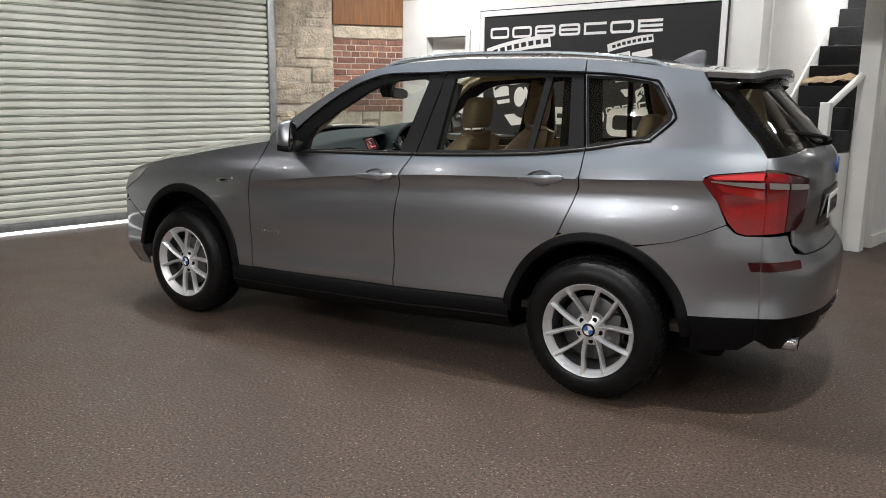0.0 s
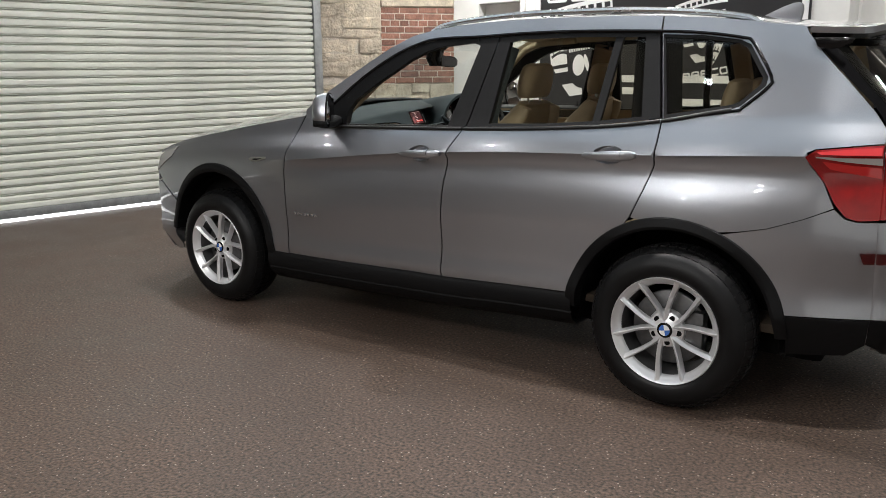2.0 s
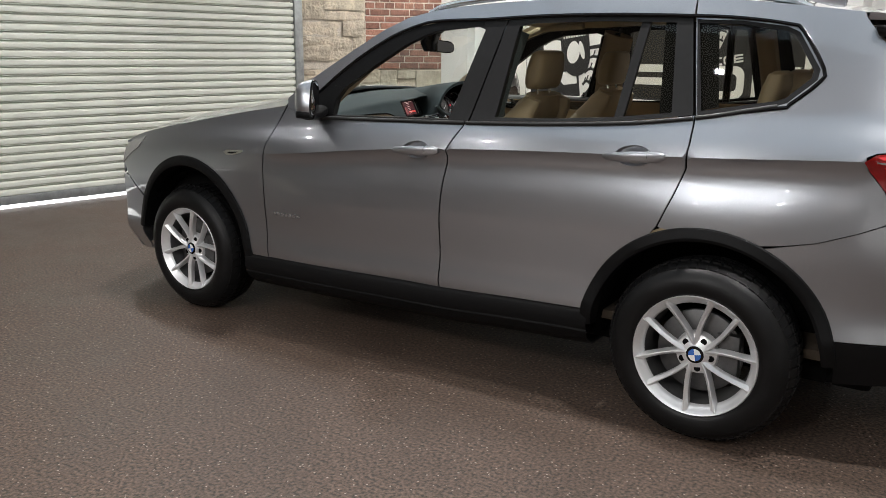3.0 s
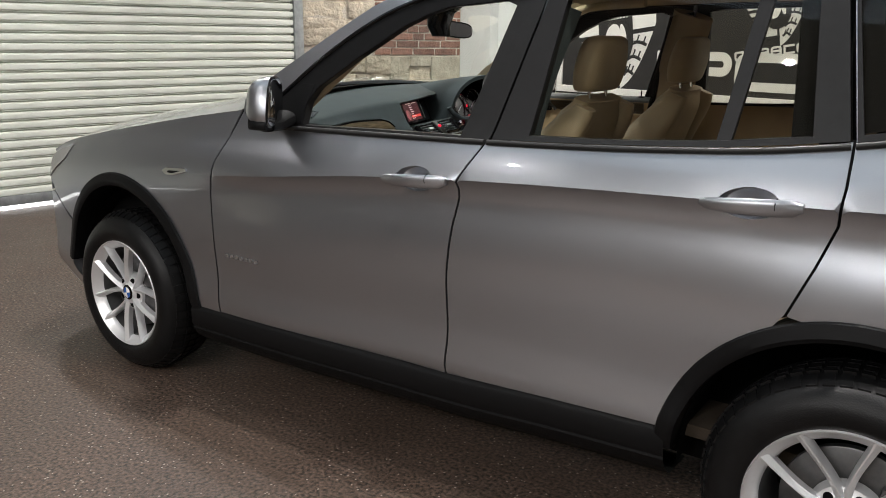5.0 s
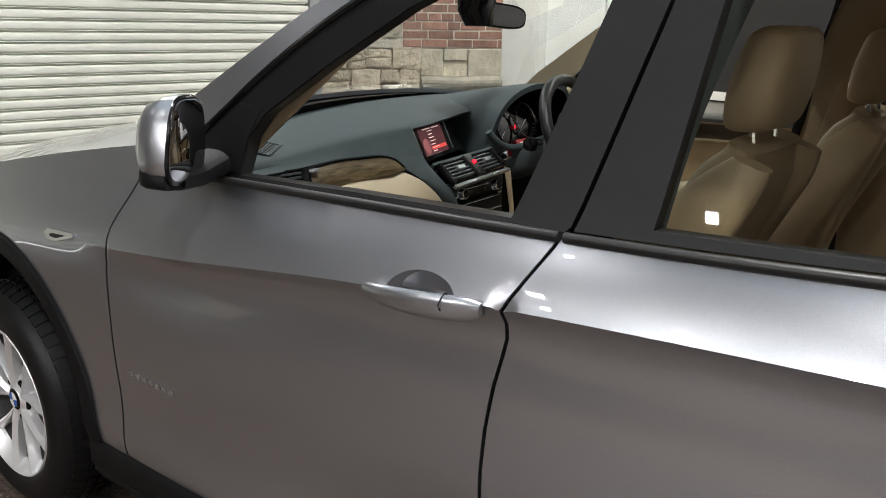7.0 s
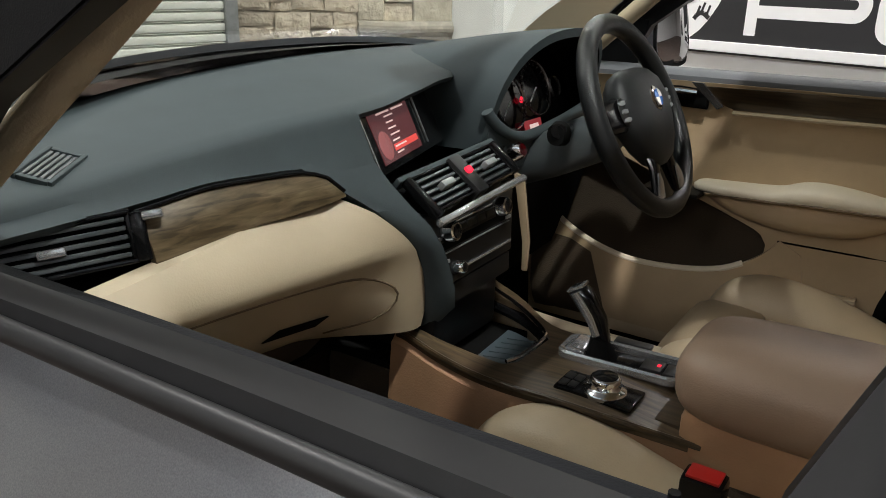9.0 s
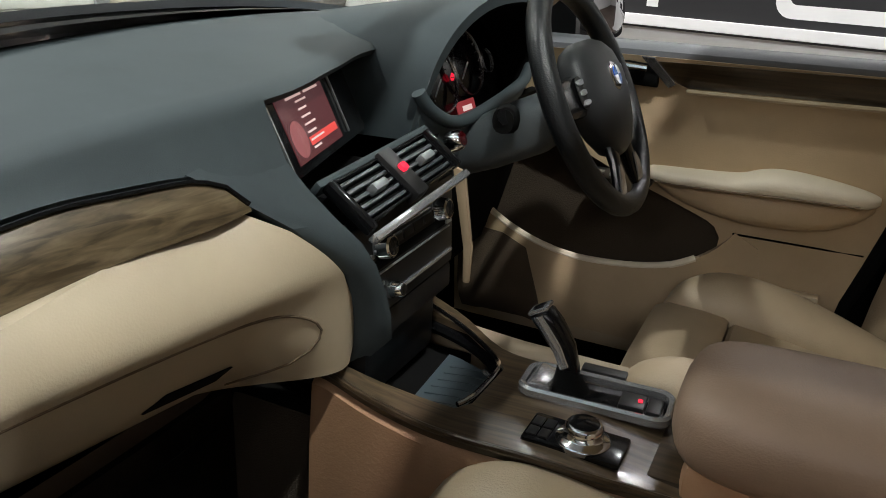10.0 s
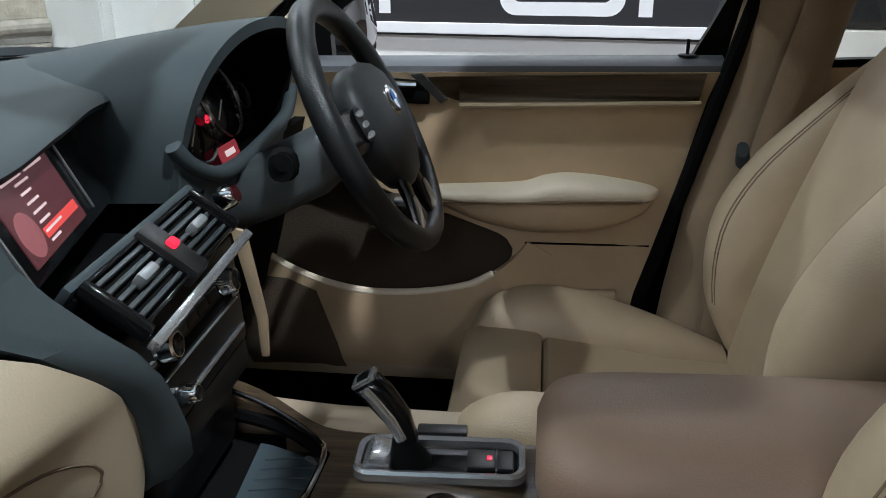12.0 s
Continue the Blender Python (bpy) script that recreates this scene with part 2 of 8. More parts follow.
M_LED = mat("red_lamp", (0.4, 0.01, 0.02), 0.2, emit=(1.0, 0.02, 0.05), estr=0.9)
M_DIAL = mat("dial_ring", (0.5, 0.5, 0.5), 0.25, 0.8)


# ---------- mesh helpers ----------
def part(name, bm, material, parent=None, label="", smooth=True):
    me = bpy.data.meshes.new(name)
    bm.to_mesh(me)
    bm.free()
    for m in material if isinstance(material, (list, tuple)) else [material]:
        me.materials.append(m)
    if smooth:
        me.polygons.foreach_set("use_smooth", [True] * len(me.polygons))
        try:
            me.set_sharp_from_angle(angle=radians(38))
        except AttributeError:
            pass
    ob = new(name, me)
    ob.parent = parent
    if label:
        ob["label"] = label
    return ob


def thing(name, label, category, group="", kind="", at=(0, 0, 0)):
    ob = new(name)
    ob.empty_display_size = 0.1
    ob.location = at
    return tagged(ob, label, category, group, kind)


def box(bm, lo, hi, bevel=0.0, seg=2, m=None):
    r = bmesh.ops.create_cube(bm, size=1.0)
    vs = r["verts"]
    c = [(a + b) / 2 for a, b in zip(lo, hi)]
    s = [abs(b - a) for a, b in zip(lo, hi)]
    bmesh.ops.scale(bm, vec=s, verts=vs)
    bmesh.ops.translate(bm, vec=c, verts=vs)
    if bevel > 0:
        es = list({e for v in vs for e in v.link_edges})
        r2 = bmesh.ops.bevel(bm, geom=es, offset=min(bevel, min(s) * 0.49), segments=seg, affect="EDGES", profile=0.6)
        vs = list({v for f in r2["faces"] for v in f.verts} | {v for v in vs if v.is_valid})
    if m is not None:
        bmesh.ops.transform(bm, matrix=m, verts=vs)
    return vs


def newbox(lo, hi, bevel=0.0, seg=2, m=None):
    bm = bmesh.new()
    box(bm, lo, hi, bevel, seg, m)
    return bm


def curve_at(xs, ys):
    """A smooth curve through the knots (monotone cubic)."""
    xs, ys = np.array(xs, float), np.array(ys, float)
    h = np.diff(xs)
    d = np.diff(ys) / h
    m = np.zeros(len(xs))
    m[0], m[-1] = d[0], d[-1]
    for i in range(1, len(xs) - 1):
        m[i] = 0 if d[i - 1] * d[i] <= 0 else 2 * d[i - 1] * d[i] / (d[i - 1] + d[i])

    def f(x):
        x = min(max(x, xs[0]), xs[-1])
        i = int(min(max(np.searchsorted(xs, x) - 1, 0), len(xs) - 2))
        t = (x - xs[i]) / h[i]
        return float(ys[i] * (1 + 2 * t) * (1 - t) ** 2 + h[i] * m[i] * t * (1 - t) ** 2
                     + ys[i + 1] * t * t * (3 - 2 * t) + h[i] * m[i + 1] * t * t * (t - 1))
    return f


def smooth_path(pts, step=0.03, closed=False):
    """Points along a rounded line through the given ones (Catmull-Rom)."""
    P = [Vector(p) for p in pts]
    n, out = len(P), []
    for i in range(n if closed else n - 1):
        a, b = P[i], P[(i + 1) % n]
        p0 = P[(i - 1) % n] if closed or i > 0 else a - (b - a)
        p3 = P[(i + 2) % n] if closed or i + 2 < n else b + (b - a)
        k = max(2, int((b - a).length / step))
        for j in range(k):
            t = j / k
            out.append(0.5 * ((2 * a) + (b - p0) * t + (2 * p0 - 5 * a + 4 * b - p3) * t * t + (3 * a - p0 - 3 * b + p3) * t ** 3))
    if not closed:
        out.append(P[-1])
    return out


def dense(pts, step, closed=True):
    out, n = [], len(pts)
    for i in range(n if closed else n - 1):
        a, b = Vector(pts[i]), Vector(pts[(i + 1) % n])
        k = max(1, int((b - a).length / step + 0.5))
        out += [a.lerp(b, j / k) for j in range(k)]
    if not closed:
        out.append(Vector(pts[-1]))
    return out


def inside(p, poly):
    c, j = False, len(poly) - 1
    for i in range(len(poly)):
        if (poly[i][1] > p[1]) != (poly[j][1] > p[1]) and p[0] < (poly[j][0] - poly[i][0]) * (p[1] - poly[i][1]) / (poly[j][1] - poly[i][1]) + poly[i][0]:
            c = not c
        j = i
    return c


def sheet(poly, fn, res=0.035, flange=0.012, holes=(), back=None, lines=()):
    """A panel: a flat outline filled with a fine net and laid on the surface fn(a, b); its rims turn inwards by flange along back."""
    loops = [dense([Vector((*p, 0)) for p in lp], res) for lp in (poly, *holes)]
    vs, es, rims = [], [], []
    for lp in loops:
        k = len(vs)
        vs += [Vector((p.x, p.y)) for p in lp]
        es += [(k + i, k + (i + 1) % len(lp)) for i in range(len(lp))]
    xs, ys = [v.x for v in vs], [v.y for v in vs]
    flat = [[(p.x, p.y) for p in lp] for lp in loops]
    cell = set()
    for v in vs:
        cell.add((round(v.x / res), round(v.y / res)))
    for i in range(int(min(xs) / res) - 1, int(max(xs) / res) + 2):
        for j in range(int(min(ys) / res) - 1, int(max(ys) / res) + 2):
            p = (i * res + (0.5 * res if j % 2 else 0), j * res)
            if (round(p[0] / res), round(p[1] / res)) in cell or any(abs(p[1] - g(p[0])) < 0.4 * res for g in lines):
                continue
            if inside(p, flat[0]) and not any(inside(p, h) for h in flat[1:]):
                vs.append(Vector(p))
    for g in lines:
        for i in range(int((max(xs) - min(xs)) / (0.6 * res))):
            a = min(xs) + (i + 0.5) * 0.6 * res
            if inside((a, g(a)), flat[0]) and inside((a - 0.006, g(a)), flat[0]) and inside((a + 0.006, g(a)), flat[0]) and not any(inside((a, g(a)), h) for h in flat[1:]):
                vs.append(Vector((a, g(a))))
    ov, oe, of, *_ = geometry.delaunay_2d_cdt(vs, es, [], 0, 1e-5)
    bm = bmesh.new()
    bv = [bm.verts.new(fn(v.x, v.y)) for v in ov]
    for f in of:
        c = (sum(ov[i].x for i in f) / len(f), sum(ov[i].y for i in f) / len(f))
        if inside(c, flat[0]) and not any(inside(c, h) for h in flat[1:]):
            try:
                bm.faces.new([bv[i] for i in f])
            except ValueError:
                pass
    bmesh.ops.delete(bm, geom=[v for v in bm.verts if not v.link_faces], context="VERTS")
    bm.normal_update()
    if back is not None:
        bk = Vector(back)
        tot = sum((f.normal * f.calc_area() for f in bm.faces), Vector())
        if tot.dot(bk) > 0:
            bmesh.ops.reverse_faces(bm, faces=bm.faces[:])
        if flange > 0:
            rim = [e for e in bm.edges if len(e.link_faces) == 1]
            r = bmesh.ops.extrude_edge_only(bm, edges=rim)
            bmesh.ops.translate(bm, vec=bk * flange, verts=[g for g in r["geom"] if isinstance(g, bmesh.types.BMVert)])
        bm.normal_update()
    return bm


def tube(pts, r, seg=10, closed=False, flat=1.0, up=(0, 0, 1)):
    """A bar of round section along points; r a number or one for each point; flat squashes it along up."""
    bm = bmesh.new()
    n = len(pts)
    rings = []
    for i, p in enumerate(pts):
        a = Vector(pts[(i - 1) % n] if closed or i else pts[0])
        b = Vector(pts[(i + 1) % n] if closed or i < n - 1 else pts[-1])
        t = (b - a).normalized()
        s = t.cross(Vector(up))
        s = s.normalized() if s.length > 1e-4 else Vector((1, 0, 0))
        w = s.cross(t).normalized()
        rr = r[i] if isinstance(r, (list, tuple)) else r
        rings.append([bm.verts.new(Vector(p) + s * math.cos(k * math.tau / seg) * rr + w * math.sin(k * math.tau / seg) * rr * flat) for k in range(seg)])
    for i in range(n if closed else n - 1):
        A, B = rings[i], rings[(i + 1) % n]
        for k in range(seg):
            bm.faces.new((A[k], A[(k + 1) % seg], B[(k + 1) % seg], B[k]))
    if not closed:
        bm.faces.new(rings[0])
        bm.faces.new(rings[-1])
    bmesh.ops.recalc_face_normals(bm, faces=bm.faces[:])
    return bm


def lathe(profile, seg=48, closed=False):
    """A body of turning about the y axis; profile of (radius, y)."""
    bm = bmesh.new()
    rings = [[bm.verts.new((r * math.cos(k * math.tau / seg), y, r * math.sin(k * math.tau / seg))) for k in range(seg)] if r > 1e-5 else [bm.verts.new((0, y, 0))] for r, y in profile]
    pairs = list(zip(rings, rings[1:])) + ([(rings[-1], rings[0])] if closed else [])
    for A, B in pairs:
        for k in range(seg):
            q = [A[k % len(A)], A[(k + 1) % len(A)], B[(k + 1) % len(B)], B[k % len(B)]]
            q = list(dict.fromkeys(q))
            if len(q) > 2:
                bm.faces.new(q)
    bmesh.ops.recalc_face_normals(bm, faces=bm.faces[:])
    return bm


def moved(bm, m):
    bmesh.ops.transform(bm, matrix=m, verts=bm.verts[:])
    return bm


def prism(poly, lo, hi, axis="y", bevel=0.0, seg=2):
    """A flat outline pushed out along an axis, with rounded rims. axis y: outline in x, z; x: in y, z; z: in x, y."""
    bm = bmesh.new()
    put = {"y": lambda a, b, c: (a, c, b), "x": lambda a, b, c: (c, a, b), "z": lambda a, b, c: (a, b, c)}[axis]
    A = [bm.verts.new(put(p[0], p[1], lo)) for p in poly]
    B = [bm.verts.new(put(p[0], p[1], hi)) for p in poly]
    bm.faces.new(A)
    bm.faces.new(B)
    for i in range(len(poly)):
        j = (i + 1) % len(poly)
        bm.faces.new((A[i], A[j], B[j], B[i]))
    bmesh.ops.recalc_face_normals(bm, faces=bm.faces[:])
    if bevel > 0:
        es = [e for e in bm.edges if e.calc_face_angle(0) > 0.6]
        bmesh.ops.bevel(bm, geom=es, offset=bevel, segments=seg, affect="EDGES", profile=0.6, clamp_overlap=True)
    return bm


def dense_loft(stations, n=4):
    """More stations between the given ones, on a smooth curve through them."""
    vec = [np.array([*c, *a, *b, q], float) for c, a, b, q in stations]
    out = []
    for i in range(len(vec) - 1):
        p0, p1, p2, p3 = vec[max(i - 1, 0)], vec[i], vec[i + 1], vec[min(i + 2, len(vec) - 1)]
        for k in range(n):
            t = k / n
            out.append(0.5 * (2 * p1 + (p2 - p0) * t + (2 * p0 - 5 * p1 + 4 * p2 - p3) * t * t + (3 * p1 - p0 - 3 * p2 + p3) * t ** 3))
    out.append(vec[-1])
    return [(Vector(v[0:3]), Vector(v[3:6]), Vector(v[6:9]), float(v[9])) for v in out]


def blob(stations, seg=20):
    """A soft loft: stations of (centre, half width vector, half height vector, squareness)."""
    bm = bmesh.new()
    rings = []
    for c, a, b, q in stations:
        c, a, b = Vector(c), Vector(a), Vector(b)
        ring = []
        for k in range(seg):
            w = k * math.tau / seg
            cs, sn = math.cos(w), math.sin(w)
            ring.append(bm.verts.new(c + a * math.copysign(abs(cs) ** (2 / q), cs) + b * math.copysign(abs(sn) ** (2 / q), sn)))
        rings.append(ring)
    for A, B in zip(rings, rings[1:]):
        for k in range(seg):
            bm.faces.new((A[k], A[(k + 1) % seg], B[(k + 1) % seg], B[k]))
    bm.faces.new(rings[0])
    bm.faces.new(rings[-1])
    bmesh.ops.recalc_face_normals(bm, faces=bm.faces[:])
    return bm

# ---------- the room ----------
ROT = Matrix.Rotation(TH, 4, "Z")


def room_part(name, bm, material, parent=None, label="", smooth=False):
    """A piece given in the building's own u, v, z."""
    return part(name, moved(bm, ROT), material, parent, label, smooth)


def setting(name, bm, material, label, category):
    return tagged(room_part(name, bm, material, None), label, category, kind="structure")


M_DIM = mat("dim_render", (0.15, 0.13, 0.115), 0.85, var=0.2, scale=2, bump=0.2, bscale=20)
U0, U1, V0, V1 = -4.98, 6.2, -8.6, 3.70
setting("floor", newbox((U0 - 0.4, V0, -0.12), (U1, 9.2, 0.0)), M_FLOOR, "dark brown sealed aggregate floor with pale grit", "floor")
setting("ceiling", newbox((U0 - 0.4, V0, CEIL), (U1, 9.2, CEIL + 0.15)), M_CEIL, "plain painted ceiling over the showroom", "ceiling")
setting("wall_south", newbox((U0 - 0.4, V0 - 0.2, 0), (U1, V0, CEIL)), M_DIM, "plain brown-grey wall behind the parking bay", "wall")
setting("wall_east", newbox((U1, V0 - 0.2, 0), (U1 + 0.2, 9.4, CEIL)), M_WHITE, "plain white painted side wall", "wall")
setting("wall_far", newbox((U0 - 0.4, 9.2, 0), (U1, 9.4, CEIL)), M_WHITE, "white wall beyond the staircase", "wall")

# shutter wall: masonry above and beyond the roller shutter
SH0, SH1, SHT = -6.6, 2.18, 3.1
setting("wall_west", newbox((U0 - 0.4, V0, SHT), (U0 - 0.02, 2.27, CEIL)), M_STONE2, "rough rendered masonry above the roller shutter", "wall")
setting("wall_west_end", newbox((U0 - 0.4, V0, 0), (U0 - 0.02, SH0, SHT)), M_STONE2, "rough rendered masonry beside the roller shutter", "wall")

shutter = thing("roller_shutter", "pale grey-green ribbed steel roller shutter, closed", "roller shutter", kind="structure", at=bw(U0, -2.2, 0))
shutter.rotation_euler = (0, 0, TH)
PITCH = 0.0765


def slat_mesh():
    prof = [(-0.024, 0.0), (0.004, 0.001), (0.0115, 0.005), (0.0140, 0.014), (0.0150, 0.032), (0.0148, 0.044), (0.0130, 0.0505), (0.007, 0.0545), (-0.05, 0.0555), (-0.05, 0.066), (0.004, 0.0664), (0.0075, 0.069), (0.004, 0.0718), (-0.024, 0.072), (-0.024, 0.0765)]
    bm = bmesh.new()
    L, n = SH1 - SH0, 24
    cols = []
    for i in range(n + 1):
        v = -L / 2 + L * i / n
        cols.append([bm.verts.new((a, v, b)) for a, b in prof])
    for A, B in zip(cols, cols[1:]):
        for k in range(len(prof) - 1):
            bm.faces.new((A[k], B[k], B[k + 1], A[k + 1]))
    bm.normal_update()
    me = bpy.data.meshes.new("slat")
    bm.to_mesh(me)
    bm.free()
    me.materials.append(M_SHUTTER)
    me.polygons.foreach_set("use_smooth", [True] * len(me.polygons))
    me.set_sharp_from_angle(angle=radians(40))
    return me


slat = slat_mesh()
for i in range(39):
    ob = new("slat", slat)
    ob.parent = shutter
    ob.location = (0, -0.01, 0.115 + i * PITCH)
bm = newbox((-0.02, SH0 + 2.2, 0.035), (0.02, SH1 + 2.2, 0.115), 0.006)
part("bottom_rail", bm, M_STEEL, shutter, "dull steel bottom rail")
bm = newbox((-0.03, SH1 + 2.2 - 0.01, 0.0), (0.045, SH1 + 2.2 + 0.09, SHT), 0.006)
box(bm, (-0.03, SH0 + 2.2 - 0.09, 0.0), (0.045, SH0 + 2.2 + 0.01, SHT), 0.006)
part("guide_rail", bm, M_STEEL, shutter, "galvanised steel guide channel")
setting("threshold_gap", newbox((U0 - 0.06, SH0, 0.002), (U0 + 0.015, SH1, 0.034)), M_LEAK, "strip of white daylight under the shutter", "light gap")
setting("outside_wall", newbox((U0 - 0.4, SH0, 0.0), (U0 - 0.07, SH1, SHT)), M_STEEL, "backing behind the shutter curtain", "wall")

# splayed masonry wall between the shutter and the sign wall
SPL0, SPL1 = Vector((-4.98, 2.27)), Vector((-4.15, 3.70))
SPD = (SPL1 - SPL0).normalized()
SPN = Vector((SPD.y, -SPD.x))      # towards the room
SPLEN = (SPL1 - SPL0).length


def splay(w, z, out=0.0):
    p = SPL0 + SPD * w + SPN * out
    return Vector((p.x, p.y, z))


def splay_box(w0, w1, z0, z1, o0, o1, bevel=0.0, jitter=0.0, seed=0):
    """A block in the splayed wall, from depth o0 to o1, with a slightly uneven front."""
    rnd = random.Random(seed)
    bm = newbox((w0, o0, z0), (w1, o1, z1), bevel, 1)
    for v in bm.verts:
        w, o, z = v.co
        if jitter and o > o1 - max(bevel, 0.001) * 1.2:
            w += rnd.uniform(-jitter, jitter)
            z += rnd.uniform(-jitter, jitter)
            o += rnd.uniform(-jitter, jitter) * 0.8
        v.co = splay(w, z, o)
    bmesh.ops.recalc_face_normals(bm, faces=bm.faces[:])
    return bm


def rubble(w0, w1, z0, z1, o1, seed):
    """A rough stone: its face is a small net pushed about by noise, its corners are uneven."""
    rnd = random.Random(seed)
    bm = bmesh.new()
    n = 5
    cor = {(i, j): (rnd.uniform(-0.014, 0.014), rnd.uniform(-0.012, 0.012)) for i in (0, 1) for j in (0, 1)}
    g = []
    for i in range(n + 1):
        row = []
        for j in range(n + 1):
            a, b = i / n, j / n
            dw = sum(cor[p, q][0] * (a if p else 1 - a) * (b if q else 1 - b) for p in (0, 1) for q in (0, 1))
            dz = sum(cor[p, q][1] * (a if p else 1 - a) * (b if q else 1 - b) for p in (0, 1) for q in (0, 1))
            w, z = w0 + (w1 - w0) * a + dw, z0 + (z1 - z0) * b + dz
            nz = noise.noise(Vector((w * 9, z * 9, seed * 0.37))) * 0.016 + noise.noise(Vector((w * 26, z * 26, seed * 0.37))) * 0.008
            rim = min(a, 1 - a, b, 1 - b)
            o = o1 + nz * 0.7 - (0.007 if rim == 0 else 0.0)
            row.append(bm.verts.new(splay(w, max(z, 0.0), o)))
        g.append(row)
    for i in range(n):
        for j in range(n):
            bm.faces.new((g[i][j], g[i + 1][j], g[i + 1][j + 1], g[i][j + 1]))
    r = bmesh.ops.extrude_edge_only(bm, edges=[e for e in bm.edges if len(e.link_faces) == 1])
    nv = [x for x in r["geom"] if isinstance(x, bmesh.types.BMVert)]
    bmesh.ops.translate(bm, vec=Vector((-SPN.x, -SPN.y, 0)) * 0.08, verts=nv)
    bmesh.ops.recalc_face_normals(bm, faces=bm.faces[:])
    return bm


wall_splay = tagged(room_part("wall_splay", splay_box(0, SPLEN + 0.05, 0, CEIL, -0.4, -0.024), M_MORTAR),
                    "weathered sandstone and red brick wall with pale mortar", "wall", kind="structure")
# sandstone blocks, course by course
WSPLIT, rs = 0.735, random.Random(4)
z = 0.0
courses = [0.26, 0.24, 0.3, 0.22, 0.28, 0.27, 0.18, 0.24, 0.24, 0.19, 0.2, 0.24, 0.26, 0.25, 0.27, 0.26, 0.2]
for ci, hgt in enumerate(courses):
    low = z < 1.18
    wend = 0.9 if low else WSPLIT
    w = 0.0
    cuts = [0.0]
    while w < wend - 0.22:
        w += rs.uniform(0.12, 0.34) if low or rs.random() < 0.35 else rs.uniform(0.26, 0.5)
        if wend - w > 0.1:
            cuts.append(w)
    cuts.append(wend)
    for a, b in zip(cuts, cuts[1:]):
        rough = 0.02 if rs.random() < 0.5 else 0.008
        if z + hgt > 1.18 and low:
            hgt2 = min(hgt, 1.2 - z)
        else:
            hgt2 = hgt
        parts_ = [(a, b, z, min(z + hgt2, CEIL))]
        if rs.random() < 0.4:
            zm = z + hgt2 * rs.uniform(0.35, 0.65)
            parts_ = [(a, b, z, zm), (a, b, zm, min(z + hgt2, CEIL))]
        for a2, b2, z2, z3 in parts_:
            bm = rubble(a2 + 0.003, b2 - 0.003, z2 + 0.003, z3 - 0.003, rs.uniform(0.006, 0.034), rs.randint(0, 999))
            room_part("stone", bm, M_STONE, wall_splay)
    z += hgt
    if z > CEIL - 0.1:
        break
room_part("stone_bed", splay_box(0.002, WSPLIT - 0.002, 1.203, CEIL - 0.01, -0.06, 0.001), M_MORTAR, wall_splay, "pale lime mortar")
# smooth rendered dado with a moulded ledge under the bricks
room_part("render_block", splay_box(0.905, SPLEN - 0.004, 0.0, 0.80, -0.1, 0.03, 0.01, 0.004, 5), M_STONE2, wall_splay, "worn beige render")
room_part("render_block", splay_box(0.905, 1.11, 0.955, 1.2, -0.1, 0.012, 0.008, 0.003, 6), M_STONE2, wall_splay, "worn beige render")
room_part("render_block", splay_box(1.115, 1.335, 0.955, 1.09, -0.1, -0.006, 0.004, 0.002, 7), M_STONE, wall_splay, "recessed stone")
room_part("render_block", splay_box(1.115, 1.335, 1.095, 1.2, -0.1, 0.012, 0.006, 0.002, 8), M_STONE2, wall_splay, "worn beige render")
room_part("render_block", splay_box(1.34, SPLEN - 0.004, 0.955, 1.2, -0.1, 0.014, 0.008, 0.003, 9), M_STONE2, wall_splay, "worn beige render")
bm = bmesh.new()
cols = [[bm.verts.new(splay(w, zz + 0.004 * math.sin(9 * w), o)) for o, zz in ((-0.05, 0.80), (0.03, 0.805), (0.034, 0.84), (0.05, 0.852), (0.074, 0.875), (0.08, 0.90), (0.074, 0.925), (0.05, 0.945), (0.01, 0.956), (-0.05, 0.956))] for w in [0.905 + (SPLEN - 0.909) * k / 12 for k in range(13)]]
for A, B in zip(cols, cols[1:]):
    for k in range(9):
        bm.faces.new((A[k], A[k + 1], B[k + 1], B[k]))
bm.faces.new(cols[0]), bm.faces.new(cols[-1])
bmesh.ops.recalc_face_normals(bm, faces=bm.faces[:])
room_part("ledge_moulding", bm, mat("ledge_stone", (0.33, 0.30, 0.25), 0.85, var=0.3, scale=9, bump=0.4, bscale=30), wall_splay, "weathered grey moulded stone ledge")
room_part("brick_bed", splay_box(WSPLIT + 0.002, SPLEN - 0.002, 1.203, 2.10, -0.06, -0.006), M_MORTAR, wall_splay, "pale lime mortar")
# red bricks between the stone and the white wall
BR = 0.0755
row, z = 0, 1.212
while z < 2.085:
    w = WSPLIT + 0.012 + (0.0 if row % 2 else -0.06)
    bl = 0.222 if row % 2 == 0 or row % 3 else 0.105
    while w < SPLEN - 0.01:
        L = bl if rs.random() > 0.12 else 0.108
        a, b = max(w, WSPLIT + 0.012), min(w + L, SPLEN - 0.004)
        if b - a > 0.03:
            room_part("brick", splay_box(a, b, z, z + BR - 0.012, -0.08, rs.uniform(-0.003, 0.004), 0.004, 0.002, rs.randint(0, 9999)), M_BRICK, wall_splay)
        w += L + 0.011
    z += BR
    row += 1
room_part("lintel_stone", splay_box(WSPLIT + 0.01, SPLEN - 0.004, 2.112, 2.272, -0.1, 0.012, 0.012, 0.004, 3), M_STONE, wall_splay, "pale dressed stone lintel")
setting("timber_panel", splay_box(WSPLIT + 0.005, SPLEN - 0.004, 2.285, CEIL, -0.01, 0.03, 0.004), M_BOARD, "brown stained timber board over the bricks", "panel")

